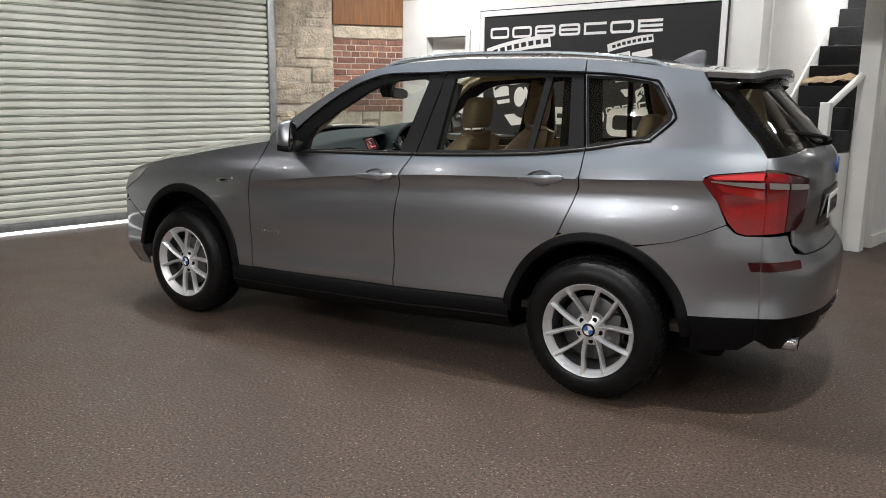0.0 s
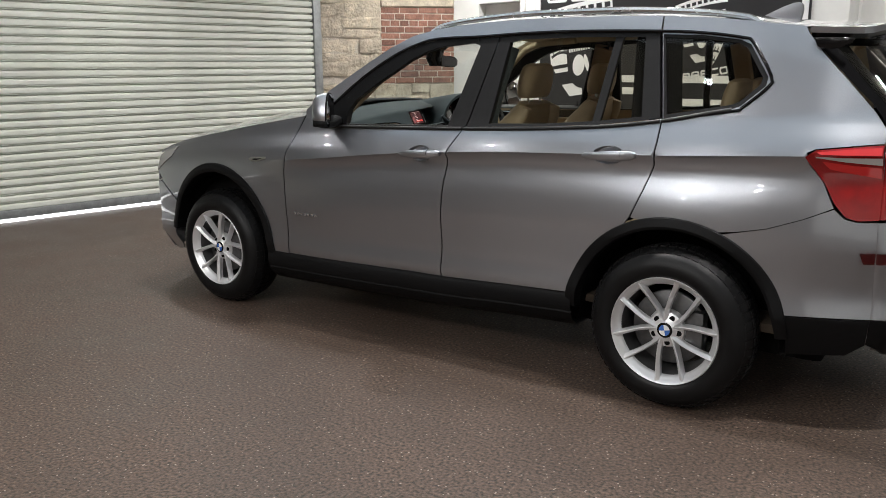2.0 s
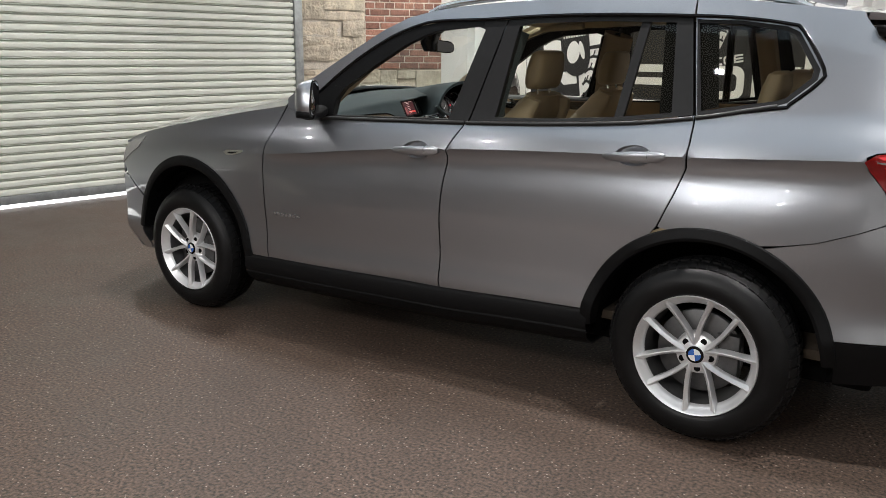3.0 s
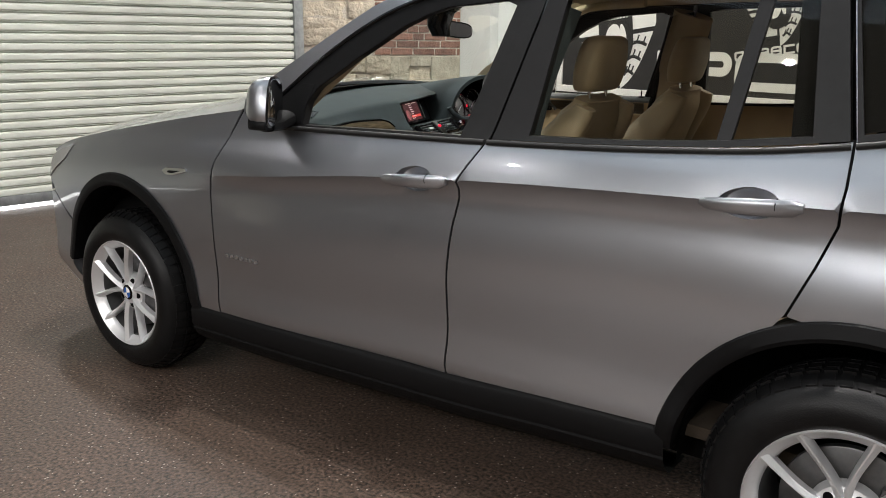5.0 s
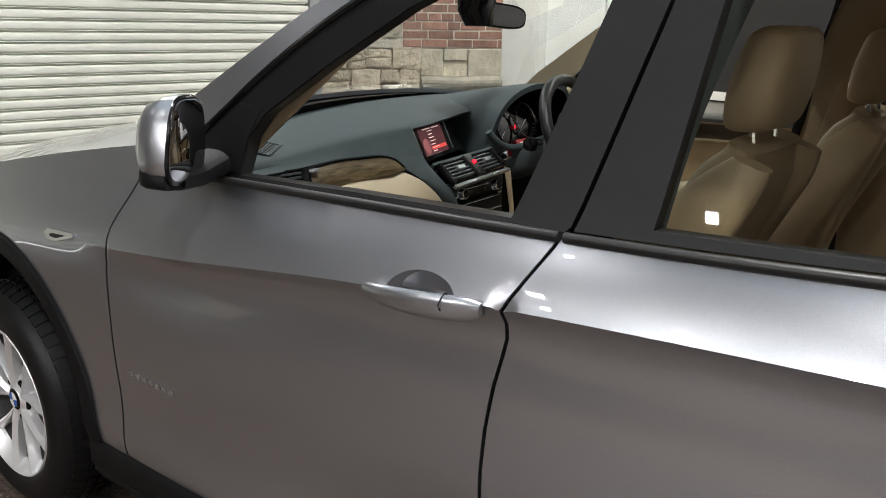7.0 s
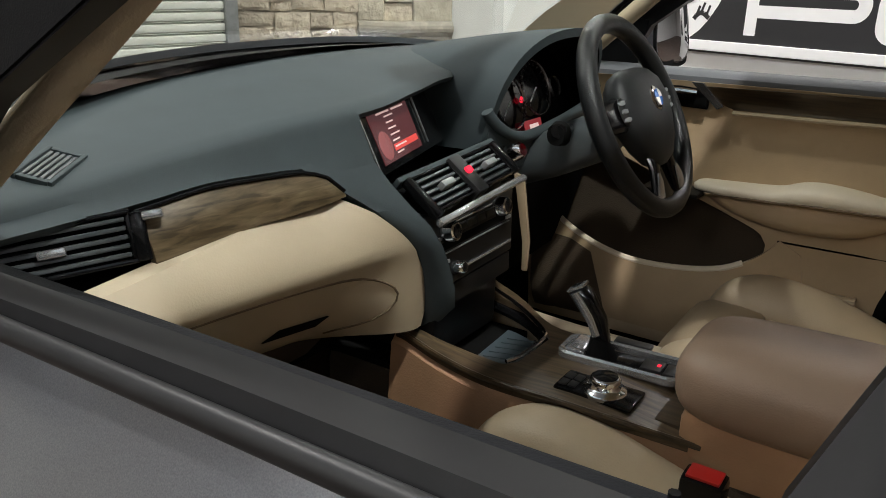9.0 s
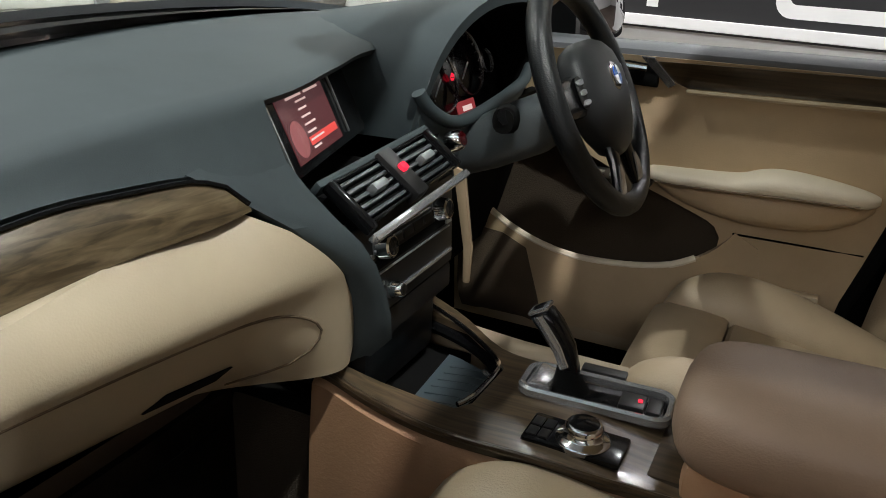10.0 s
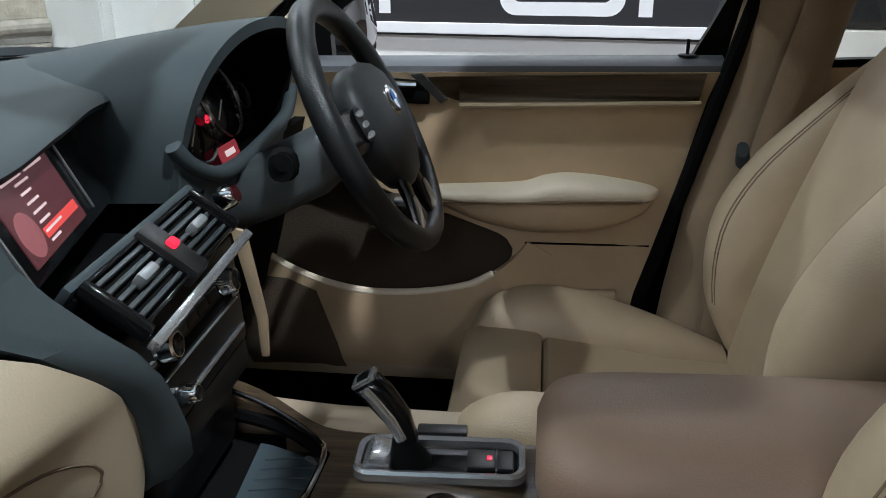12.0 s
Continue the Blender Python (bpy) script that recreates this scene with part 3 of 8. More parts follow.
# white wall with the sign
DU0, DU1, DZ = -3.70, -3.05, 2.13
bm = bmesh.new()
box(bm, (-4.15, V1, 0), (DU0, V1 + 0.2, 2.6))
box(bm, (DU0, V1, DZ), (DU1, V1 + 0.2, 2.6))
box(bm, (DU1, V1, 0), (0.53, V1 + 0.2, 2.6))
wall_north = setting("wall_north", bm, M_WHITE, "white painted wall that carries the sign", "wall")
setting("wall_beam", newbox((-4.3, V1 - 0.01, 2.6), (U1, V1 + 0.2, CEIL)), mat("beam_paint", (0.5, 0.47, 0.42), 0.8, var=0.1, scale=3), "grey-beige painted beam above the sign", "beam")
door_1 = setting("door_1", newbox((DU0 + 0.004, V1 + 0.09, 0.01), (DU1 - 0.004, V1 + 0.13, DZ - 0.004), 0.004), M_WHITE, "white flush door in the white wall, closed", "door")
bm = bmesh.new()
box(bm, (DU0 - 0.07, V1 - 0.022, 0), (DU0, V1 - 0.002, DZ + 0.07), 0.004)
box(bm, (DU1, V1 - 0.022, 0), (DU1 + 0.07, V1 - 0.002, DZ + 0.07), 0.004)
box(bm, (DU0, V1 - 0.022, DZ), (DU1, V1 - 0.002, DZ + 0.07), 0.004)
room_part("door_frame", bm, M_WHITE, door_1)
setting("baseboard", newbox((DU1 + 0.07, V1 - 0.018, 0), (0.53, V1 - 0.002, 0.14), 0.004), M_WHITE, "white painted skirting board", "baseboard")

# ---------- sign ----------
sign = thing("wall_sign", "black wall sign with white emblems and a white frame", "sign", at=bw(-1.3, V1, 1.0))
sign.rotation_euler = (0, 0, TH)


def sign_part(name, bm, material, label=""):
    """Outline pieces in u (from the sign's middle), depth and z."""
    ob = part(name, bm, material, sign, label, smooth=False)
    return ob


BU0, BU1, BZ0, BZ1 = -2.74 + 1.3, 0.15 + 1.3, -0.02, 1.33
sign_part("panel", newbox((BU0, -0.025, BZ0), (BU1, -0.003, BZ1)), M_BLACKP, "matt black printed panel")
bm = bmesh.new()
F = 0.06
box(bm, (BU0 - F, -0.04, BZ0 - F), (BU1 + F, -0.003, BZ0), 0.004)
box(bm, (BU0 - F, -0.04, BZ1), (BU1 + F, -0.003, BZ1 + F), 0.004)
box(bm, (BU0 - F, -0.04, BZ0), (BU0, -0.003, BZ1), 0.004)
box(bm, (BU1, -0.04, BZ0), (BU1 + F, -0.003, BZ1), 0.004)
sign_part("frame", bm, M_WHITEP, "white painted timber frame")
bm = bmesh.new()
box(bm, (BU0 - F - 0.012, -0.03, BZ0 - F - 0.012), (BU1 + F + 0.012, -0.004, BZ0 - F), 0.002)
box(bm, (BU1 + F, -0.03, BZ0 - F), (BU1 + F + 0.012, -0.004, BZ1 + F), 0.002)
box(bm, (BU0 - F - 0.012, -0.03, BZ0 - F), (BU0 - F, -0.004, BZ1 + F), 0.002)
box(bm, (BU0 - F - 0.012, -0.03, BZ1 + F), (BU1 + F + 0.012, -0.004, BZ1 + F + 0.012), 0.002)
sign_part("edge_strip", bm, M_BLACKP, "thin black edge strip")


def strokes(bm, segs, w, y, m=None, d=0.003):
    """Flat bars, one after another, a hair proud of one another."""
    for i, (x0, z0, x1, z1) in enumerate(segs):
        dx, dz = x1 - x0, z1 - z0
        L = math.hypot(dx, dz)
        if L < 1e-6:
            continue
        ex, ez = dx / L, dz / L
        nx, nz = -ez * w / 2, ex * w / 2
        q = [(x0 + nx, z0 + nz), (x0 - nx, z0 - nz), (x1 - nx, z1 - nz), (x1 + nx, z1 + nz)]
        vs = [bm.verts.new((a, y - d - i * 0.00004, b)) for a, b in q]
        bm.faces.new(vs)
        if m:
            bmesh.ops.transform(bm, matrix=m, verts=vs)


def rounded_bar(x0, z0, x1, z1, r, n=6):
    """Outline of a box with rounded corners."""
    out = []
    for cx, cz, a0 in ((x1 - r, z1 - r, 0), (x0 + r, z1 - r, 90), (x0 + r, z0 + r, 180), (x1 - r, z0 + r, 270)):
        out += [(cx + r * math.cos(radians(a0 + 90 * k / n)), cz + r * math.sin(radians(a0 + 90 * k / n))) for k in range(n + 1)]
    return out


def flat(bm, poly, y, m=None):
    vs = [bm.verts.new((a, y, b)) for a, b in poly]
    bm.faces.new(vs)
    if m:
        bmesh.ops.transform(bm, matrix=m, verts=vs)


def ring(bm, outer, inner, y, m=None):
    A = [bm.verts.new((a, y, b)) for a, b in outer]
    B = [bm.verts.new((a, y, b)) for a, b in inner]
    n = len(A)
    for i in range(n):
        bm.faces.new((A[i], A[(i + 1) % n], B[(i + 1) % n], B[i]))
    if m:
        bmesh.ops.transform(bm, matrix=m, verts=A + B)


def spin(du, dz, deg):
    return Matrix.Translation((du, 0, dz)) @ Matrix.Rotation(radians(-deg), 4, "Y")


YF = -0.027


def wide_word(u0, u1, z0, z1, w, m=None, name="word_bar"):
    """A brand word as a row of plain square-shouldered shapes."""
    n = 7
    cell = (u1 - u0) / n
    for i in range(n):
        a, b = u0 + i * cell, u0 + (i + 0.86) * cell
        zm = (z0 + z1) / 2
        bm = bmesh.new()
        if i in (0, 1, 2, 3, 5):
            r = (z1 - z0) * 0.28
            if i in (2, 3):
                strokes(bm, [(a + w * 0.9, zm, b - w * 0.9, zm)], w, YF + 0.003, m)
            ring(bm, rounded_bar(a, z0, b, z1, r), rounded_bar(a + w, z0 + w, b - w, z1 - w, r * 0.5), YF, m)
        else:
            segs = [(a, z1 - w / 2, b, z1 - w / 2), (a + w / 2, z0, a + w / 2, z1 - w)]
            if i in (4, 6):
                segs += [(a + w, z0 + w / 2, b, z0 + w / 2)]
            if i == 6:
                segs += [(a + w, zm, b, zm)]
            strokes(bm, segs, w, YF + 0.003, m)
        sign_part(name, bm, M_WHITEP)


# top word, the large word at the foot, two tilted crests
wide_word(-2.65 + 1.3, -0.40 + 1.3, 1.075, 1.2, 0.028)
LZ0, LZ1, LW = 0.025, 0.315, 0.070
for a, b, stem in ((-1.74, -1.06, 1), (-1.03, -0.36, 2), (-0.29, 0.12, 1)):
    a, b = a + 1.3, b + 1.3
    bm = bmesh.new()
    if stem == 2:
        ring(bm, rounded_bar(a, LZ0, b, LZ1, 0.09), rounded_bar(a + LW, LZ0 + LW, b - LW, LZ1 - LW, 0.04), YF)
    else:
        zt, zl = LZ1 - LW / 2, LZ0 + 0.135
        e = b if b > 1.35 else b - 0.09
        strokes(bm, [(a + LW / 2, LZ0, a + LW / 2, LZ1), (a + LW, zt, e, zt), (a + LW, zl, e, zl)], LW, YF + 0.003)
        if b < 1.35:
            zm, ro, ri = (zt + zl) / 2, (zt - zl + LW) / 2, (zt - zl - LW) / 2
            arc1 = [(e + 0.09 * math.cos(radians(t)), zm + ro * math.sin(radians(t))) for t in range(-90, 91, 15)]
            arc2 = [(e + 0.02 * math.cos(radians(t)), zm + ri * math.sin(radians(t))) for t in range(-90, 91, 15)]
            for i in range(len(arc1) - 1):
                flat(bm, [arc1[i], arc1[i + 1], arc2[i + 1], arc2[i]], YF)
    sign_part("large_shape", bm, M_WHITEP, "large plain white shape")


def crest(u, z, s, tilt, wide):
    """A shield of quarters with an oval in the middle, all plain shapes; s its height."""
    m = spin(u, z, tilt)
    w = wide * s

    def half(zz):
        t = (zz + 0.5 * s) / s
        return w / 2 * min(1.0, (max(t, 0.0) / 0.55) ** 0.6)
    # banner across the top
    bm = bmesh.new()
    pts = [(w * 0.56 * k / 8, 0.5 * s + 0.03 * s * (1 - (k / 8) ** 2)) for k in range(-8, 9)]
    for p, q in zip(pts, pts[1:]):
        flat(bm, [p, q, (q[0], q[1] + 0.14 * s), (p[0], p[1] + 0.14 * s)], YF, m)
    sign_part("crest_band", bm, M_WHITEP)
    bm = bmesh.new()
    strokes(bm, [(w * (-0.44 + 0.126 * k), 0.575 * s + 0.02 * s * (1 - ((k - 3.5) / 4) ** 2), w * (-0.44 + 0.126 * k + 0.085), 0.575 * s + 0.02 * s * (1 - ((k - 3) / 4) ** 2)) for k in range(8)], 0.055 * s, YF - 0.001 + 0.003, m)
    sign_part("crest_mark", bm, M_BLACKP)
    # quarters: two white with dark strokes, two barred
    for sx, top in ((-1, 1), (1, 1), (-1, 0), (1, 0)):
        z0, z1 = (0.02 * s, 0.44 * s) if top else (-0.5 * s, -0.02 * s)
        rows = 10
        bm = bmesh.new()
        plain = (sx < 0) == bool(top)
        for k in range(rows):
            za, zb = z0 + (z1 - z0) * k / rows, z0 + (z1 - z0) * (k + 1) / rows
            if not plain and (k // 3) % 2 == (1 if top else 0):
                continue
            flat(bm, [(sx * 0.015 * s, za), (sx * max(half(za), 0.02 * s), za), (sx * max(half(zb), 0.02 * s), zb), (sx * 0.015 * s, zb)], YF, m)
        sign_part("crest_quarter", bm, M_WHITEP)
        if plain:
            bm = bmesh.new()
            for k in range(3):
                zz = z0 + (z1 - z0) * (0.25 + 0.26 * k)
                pts = [(sx * half(zz) * (0.35 + 0.1 * j), zz + 0.035 * s * math.sin(j * 0.55)) for j in range(7)]
                strokes(bm, [(*p, *q) for p, q in zip(pts, pts[1:])], 0.03 * s, YF - 0.001 + 0.003, m)
                strokes(bm, [(*pts[j], pts[j][0] + sx * 0.03 * s, pts[j][1] + 0.06 * s) for j in (1, 3, 5)], 0.016 * s, YF - 0.0018 + 0.003, m)
            sign_part("crest_stroke", bm, M_BLACKP)
    # dark inner shield with bars above a pale plain figure
    bm = bmesh.new()
    flat(bm, [(-0.19 * s, 0.21 * s), (0.19 * s, 0.21 * s)] + [(0.19 * s * math.cos(radians(a)), -0.06 * s + 0.22 * s * math.sin(radians(a))) for a in range(0, -181, -12)], YF - 0.004, m)
    sign_part("crest_oval", bm, M_BLACKP)
    bm = bmesh.new()
    for i, (ex, ez, ea, eb, rot) in enumerate(((-0.03, -0.02, 0.085, 0.12, -15), (0.085, -0.01, 0.03, 0.10, 10))):
        ca, sa = math.cos(radians(rot)), math.sin(radians(rot))
        flat(bm, [(s * (ex + ea * math.cos(k * math.tau / 18) * ca - eb * math.sin(k * math.tau / 18) * sa), s * (ez + ea * math.cos(k * math.tau / 18) * sa + eb * math.sin(k * math.tau / 18) * ca)) for k in range(18)], YF - 0.0055 - 0.0002 * i, m)
    sign_part("crest_figure", bm, M_WHITEP)
    bm = bmesh.new()
    strokes(bm, [(s * (-0.15 + 0.034 * k), 0.165 * s, s * (-0.15 + 0.034 * k + 0.024), 0.165 * s) for k in range(9)], 0.055 * s, YF - 0.003, m)
    sign_part("crest_bar", bm, M_WHITEP)
    return m


crest(-2.17 + 1.3, 0.44, 0.93, 8, 0.876)
crest(-0.747 + 1.3, 0.65, 0.57, 9.5, 0.83)
wide_word(-0.34, 0.34, -0.035, 0.035, 0.016, spin(-0.71 + 1.3, 0.335, 9), "small_word_bar")

# ---------- staircase beyond the sign wall ----------
stair = thing("staircase", "white painted staircase with black carpeted treads", "staircase", at=bw(0.9, 4.2, 0))
stair.rotation_euler = (0, 0, TH)
SU0, SU1 = 0.57 - 0.9, 1.16 - 0.9
RISE, GO = 0.205, 0.245
part("landing", newbox((SU0, -0.1, 0.0), (SU1, 2.6, 1.15 - RISE), 0.008), M_WHITE, stair, "white painted base of the flight", smooth=False)
for i in range(-1, 9):
    z, v = 1.36 + RISE * i, 0.20 + GO * i
    part("step", newbox((SU0, v, z - RISE), (SU1, v + GO + 0.05, z), 0.010), M_TREAD, stair, smooth=False)


def slope_board(name, u0, u1, lo, hi, label):
    """A board along the flight between two heights over the nosing line."""
    bm = bmesh.new()
    poly = [(v, 1.36 + RISE * (v - 0.2) / GO + d) for v, d in ((-0.15, lo), (2.5, lo), (2.5, hi), (-0.15, hi))]
    A = [bm.verts.new((u0, a, max(b, 0.0))) for a, b in poly]
    B = [bm.verts.new((u1, a, max(b, 0.0))) for a, b in poly]
    bm.faces.new(A), bm.faces.new(B)
    for k in range(4):
        bm.faces.new((A[k], A[(k + 1) % 4], B[(k + 1) % 4], B[k]))
    bmesh.ops.recalc_face_normals(bm, faces=bm.faces[:])
    part(name, bm, M_WHITE, stair, label, smooth=False)


slope_board("stringer", SU0 - 0.03, SU0 - 0.002, -0.35, 0.02, "white painted sloping string board")
slope_board("wall_board", SU0 - 0.155, SU0 - 0.135, 0.30, 0.36, "white sloping dado rail")
setting("wall_stair", newbox((0.40, V1 + 0.2, 0), (0.55, 9.2, CEIL)), M_WHITE, "white wall along the stairs", "wall")
bm = newbox((1.24, 4.78, 0), (1.34, 9.2, CEIL))
for v in (5.55, 6.5, 7.5):
    box(bm, (1.34, v, 0.12), (1.352, v + 0.03, CEIL), 0.003)
setting("wall_stair_side", bm, M_WHITE, "white panelled partition beside the stairs", "wall")
setting("baseboard_1", newbox((1.34, 4.78, 0), (1.36, 9.2, 0.12), 0.004), M_WHITE, "white skirting of the partition", "baseboard")
part("newel_post", newbox((0.265, 0.26, 0), (0.44, 0.40, CEIL - 0.005), 0.006), M_WHITE, stair, "square white post", smooth=False)
bm = newbox((0.10, -0.20, 0.0), (0.19, -0.11, 1.41), 0.008)
part("short_post", bm, M_WHITE, stair, "short white newel post", smooth=False)
part("hand_rail", tube([(0.15, -0.15, 1.36), (0.30, 0.27, 1.66)], 0.034, 8), M_WHITE, stair, "white hand rail")

# crumpled newspaper on a step
bm = bmesh.new()
n = 10
g = [[bm.verts.new((-0.27 + 0.5 * i / n, 0.2 * j / 5 - 0.1, 0.02 + 0.045 * noise.noise(Vector((i * 0.45, j * 0.6, 2.0))) + 0.03 * (i / n) + 0.012 * j)) for j in range(6)] for i in range(n + 1)]
for i in range(n):
    for j in range(5):
        bm.faces.new((g[i][j], g[i + 1][j], g[i + 1][j + 1], g[i][j + 1]))
r = bmesh.ops.solidify(bm, geom=bm.faces[:], thickness=0.006)
paper = tagged(part("newspaper", bm, M_PAPER), "crumpled brown newspaper lying on a stair tread", "newspaper")
paper.location = bw(0.84, 4.2 + 0.20 + GO + 0.11, 1.36 + RISE + 0.006)
paper.rotation_euler = (0, 0, TH)

# ---------- ceiling lamps ----------
def ceiling_light(u, v, w, power, spread=150):
    """A square lit panel set under the ceiling."""
    lt = thing("ceiling_light", "square white ceiling light panel, lit, out of view", "ceiling light", "ceiling lights", at=bw(u, v, CEIL))
    lt.rotation_euler = (0, 0, TH)
    part("frame", newbox((-w / 2 - 0.02, -w / 2 - 0.02, -0.04), (w / 2 + 0.02, w / 2 + 0.02, 0.0), 0.006), M_WHITEP, lt, smooth=False)
    part("diffuser", newbox((-w / 2, -w / 2, -0.046), (w / 2, w / 2, -0.0405)), M_GLOW, lt, "glowing white diffuser", smooth=False)
    lamp(u, v, CEIL - 0.055, w, power, spread=spread)


# unseen translucent roof light over the bay, assumed from bluish reflections on the car
sky = thing("roof_light", "long translucent roof light with white frame, assumed, out of view", "roof light", at=bw(1.4, -1.95, CEIL))
sky.rotation_euler = (0, 0, TH)
for k in range(6):
    a = -4.2 + 1.4 * k
    part("glazing_panel", newbox((a + 0.03, -0.55, -0.03), (a + 1.37, 0.55, -0.012), 0.004), M_SKY, sky, "milky translucent panel", smooth=False)
    part("glazing_bar", newbox((a - 0.03, -0.95, -0.05), (a + 0.03, 0.95, 0.0), 0.004), M_WHITEP, sky, smooth=False)
# small panels over the bay in front of the car
for u, p in ((-1.3, 5), (-0.05, 16), (1.2, 23), (2.45, 25)):
    for v, f in ((-4.65, 0.35), (-5.05, 0.5), (-5.5, 1.3), (-6.0, 2.0)):
        ceiling_light(u, v, 0.10, p * f, 150)
# a row over the car and one before the sign wall
for u, p in ((-3.5, 38), (-1.7, 26), (0.65, 50), (2.6, 48)):
    ceiling_light(u, -0.5, 0.10, p)
# weak row over the bay, added unseen to light seats and doors
for u, p in ((-2.9, 3), (-0.8, 5), (1.2, 5), (3.4, 6)):
    ceiling_light(u, -3.0, 0.06, p)
# washers before the bay wall, added unseen to brighten the car side and cabin
for u, p in ((-3.0, 8), (-1.0, 12), (1.0, 24), (3.0, 30), (5.0, 30)):
    ceiling_light(u, -8.1, 0.16, p)
# row before the sign wall, out of view, added to light it
for u, p in ((-3.3, 48), (-1.9, 17), (-0.5, 18), (0.9, 18), (3.2, 26)):
    ceiling_light(u, 2.8, 0.16, p)
# added fill lamps, out of view, behind the tail and by the stairs
for u, v, p in ((4.6, -1.2, 8), (4.2, -5.0, 8), (3.6, 6.0, 22), (1.0, 5.2, 22)):
    ceiling_light(u, v, 0.22, p)

# ---------- the car: shape of its skin ----------
# x runs from nose to tail, y across, z up; the near side is y < 0
CREASE = curve_at([-2.3, -1.9, -1.4, -0.8, 0, 0.6, 1.3, 1.87, 2.4], [0.80, 0.84, 0.88, 0.917, 0.998, 1.037, 1.061, 1.087, 1.10])
BELT = curve_at([-1.0, -0.44, 0.34, 1.0, 1.3, 1.6, 2.2], [1.10, 1.112, 1.132, 1.165, 1.20, 1.255, 1.31])
TAPER = curve_at([-2.35, -2.2, -2.05, -1.85, -1.6, -1.3, -1.0, -0.6, 0, 0.6, 1.2, 1.6, 1.86, 2.05, 2.2, 2.3],
                 [-0.30, -0.12, -0.060, -0.022, 0.004, 0.02, 0.025, 0.02, 0, -0.008, -0.03, -0.045, -0.07, -0.115, -0.18, -0.28])
PROFILE = curve_at([-0.85, -0.75, -0.65, -0.585, -0.53, -0.47, -0.40, -0.25, -0.09, -0.03, 0.0, 0.02, 0.07, 0.13, 0.20, 0.37, 0.5, 0.56, 0.62, 0.68],
                   [0.74, 0.79, 0.835, 0.864, 0.869, 0.865, 0.862, 0.865, 0.865, 0.862, 0.858, 0.854, 0.834, 0.797, 0.767, 0.705, 0.655, 0.63, 0.592, 0.52])


# the same section with a hard shoulder line, as along the doors
LOWER = curve_at([-0.85, -0.75, -0.66, -0.60, -0.565, -0.52, -0.46, -0.40, -0.30, -0.20, -0.16, -0.12, -0.08, -0.05, -0.022, 0.0],
                 [0.74, 0.79, 0.84, 0.866, 0.876, 0.868, 0.862, 0.8665, 0.8745, 0.869, 0.8645, 0.8575, 0.8495, 0.8465, 0.853, 0.872])
UPPER = curve_at([0.0, 0.03, 0.07, 0.13, 0.20, 0.37, 0.5, 0.56, 0.62, 0.68], [0.872, 0.857, 0.834, 0.795, 0.767, 0.705, 0.655, 0.63, 0.592, 0.52])
EDGES = (lambda x: CREASE(x) - 0.003, lambda x: CREASE(x), lambda x: CREASE(x) + 0.003)


def skin(x, z):
    """Half width of the body at length x and height z."""
    c = CREASE(x)
    k = (z - c) if z > c else (z - c) * (0.995 - 0.2) / (c - 0.2)
    w = min(max((x + 0.98) / 0.55, 0), 1)
    w = w * w * (3 - 2 * w)
    h = min(max((-0.03 - k) / 0.22, 0), 1)
    haunch = 0.020 * math.exp(-((x - 1.42) / 0.36) ** 2) * h * h * (3 - 2 * h) * min(1, max(0, (0.85 + k) / 0.2))
    return PROFILE(k) * (1 - w) + (UPPER(k) if k > 0 else LOWER(k)) * w + TAPER(x) + haunch


def side(s, out=0.0):
    return lambda x, z: Vector((x, s * (skin(x, z) + out), z))


ROOF_Z = curve_at([-0.2, 0.0, 0.2, 0.6, 1.0, 1.37, 1.65, 1.85, 2.05], [1.555, 1.60, 1.622, 1.638, 1.636, 1.618, 1.588, 1.56, 1.53])
XJ = curve_at([0.2, 0.45, 0.8, 1.14, 1.24, 1.35, 1.47, 1.56], [2.10, 2.14, 2.13, 2.12, 2.08, 1.975, 1.86, 1.785])
XB = curve_at([0.25, 0.35, 0.47, 0.6, 0.70, 0.745, 0.78, 0.85, 1.0, 1.13, 1.2, 1.24, 1.36, 1.5, 1.56], [2.24, 2.33, 2.375, 2.385, 2.375, 2.345, 2.315, 2.30, 2.315, 2.315, 2.285, 2.245, 2.135, 2.01, 1.95])


def tail(w, z):
    """Rear skin: w from -1 to 1 across."""
    xj = XJ(z)
    return Vector((xj + (XB(z) - xj) * max(1 - abs(w) ** 2.7, 0.0) ** 0.66, w * skin(xj, z), z))


XJF = curve_at([0.2, 0.4, 0.7, 0.9, 1.0], [-2.05, -2.10, -2.09, -2.03, -1.93])
XBF = curve_at([0.2, 0.4, 0.55, 0.75, 0.9, 1.0], [-2.21, -2.30, -2.315, -2.29, -2.23, -2.13])


def nose(w, z):
    xj = XJF(z)
    return Vector((XBF(z) - (XBF(z) - xj) * abs(w) ** 2.8, w * skin(xj, z), z))


HOOD_Z = curve_at([-2.15, -2.0, -1.86, -1.41, -1.07, -0.71], [0.86, 0.915, 0.955, 1.04, 1.10, 1.155])
HUBS = {"front": -1.405, "rear": 1.405}
ROUT, RIN = 0.462, 0.425
LIFT = {-1.405: (-0.005, 1.04, 1.055), 1.405: (-0.012, 1.0, 1.0)}   # the arches: set back, taller than wide, enlarged


def arch_pt(cx, r, deg, cz=0.34):
    dx, k, grow = LIFT[cx]
    r *= grow
    kk = 1 + (k - 1) * (1 if r > 0.44 else 0.4)
    return cx + dx + r * math.cos(radians(deg)), cz + r * kk * math.sin(radians(deg))


def arc(cx, r, a0, a1, n=24):
    return [arch_pt(cx, r, a0 + (a1 - a0) * k / n) for k in range(n + 1)]


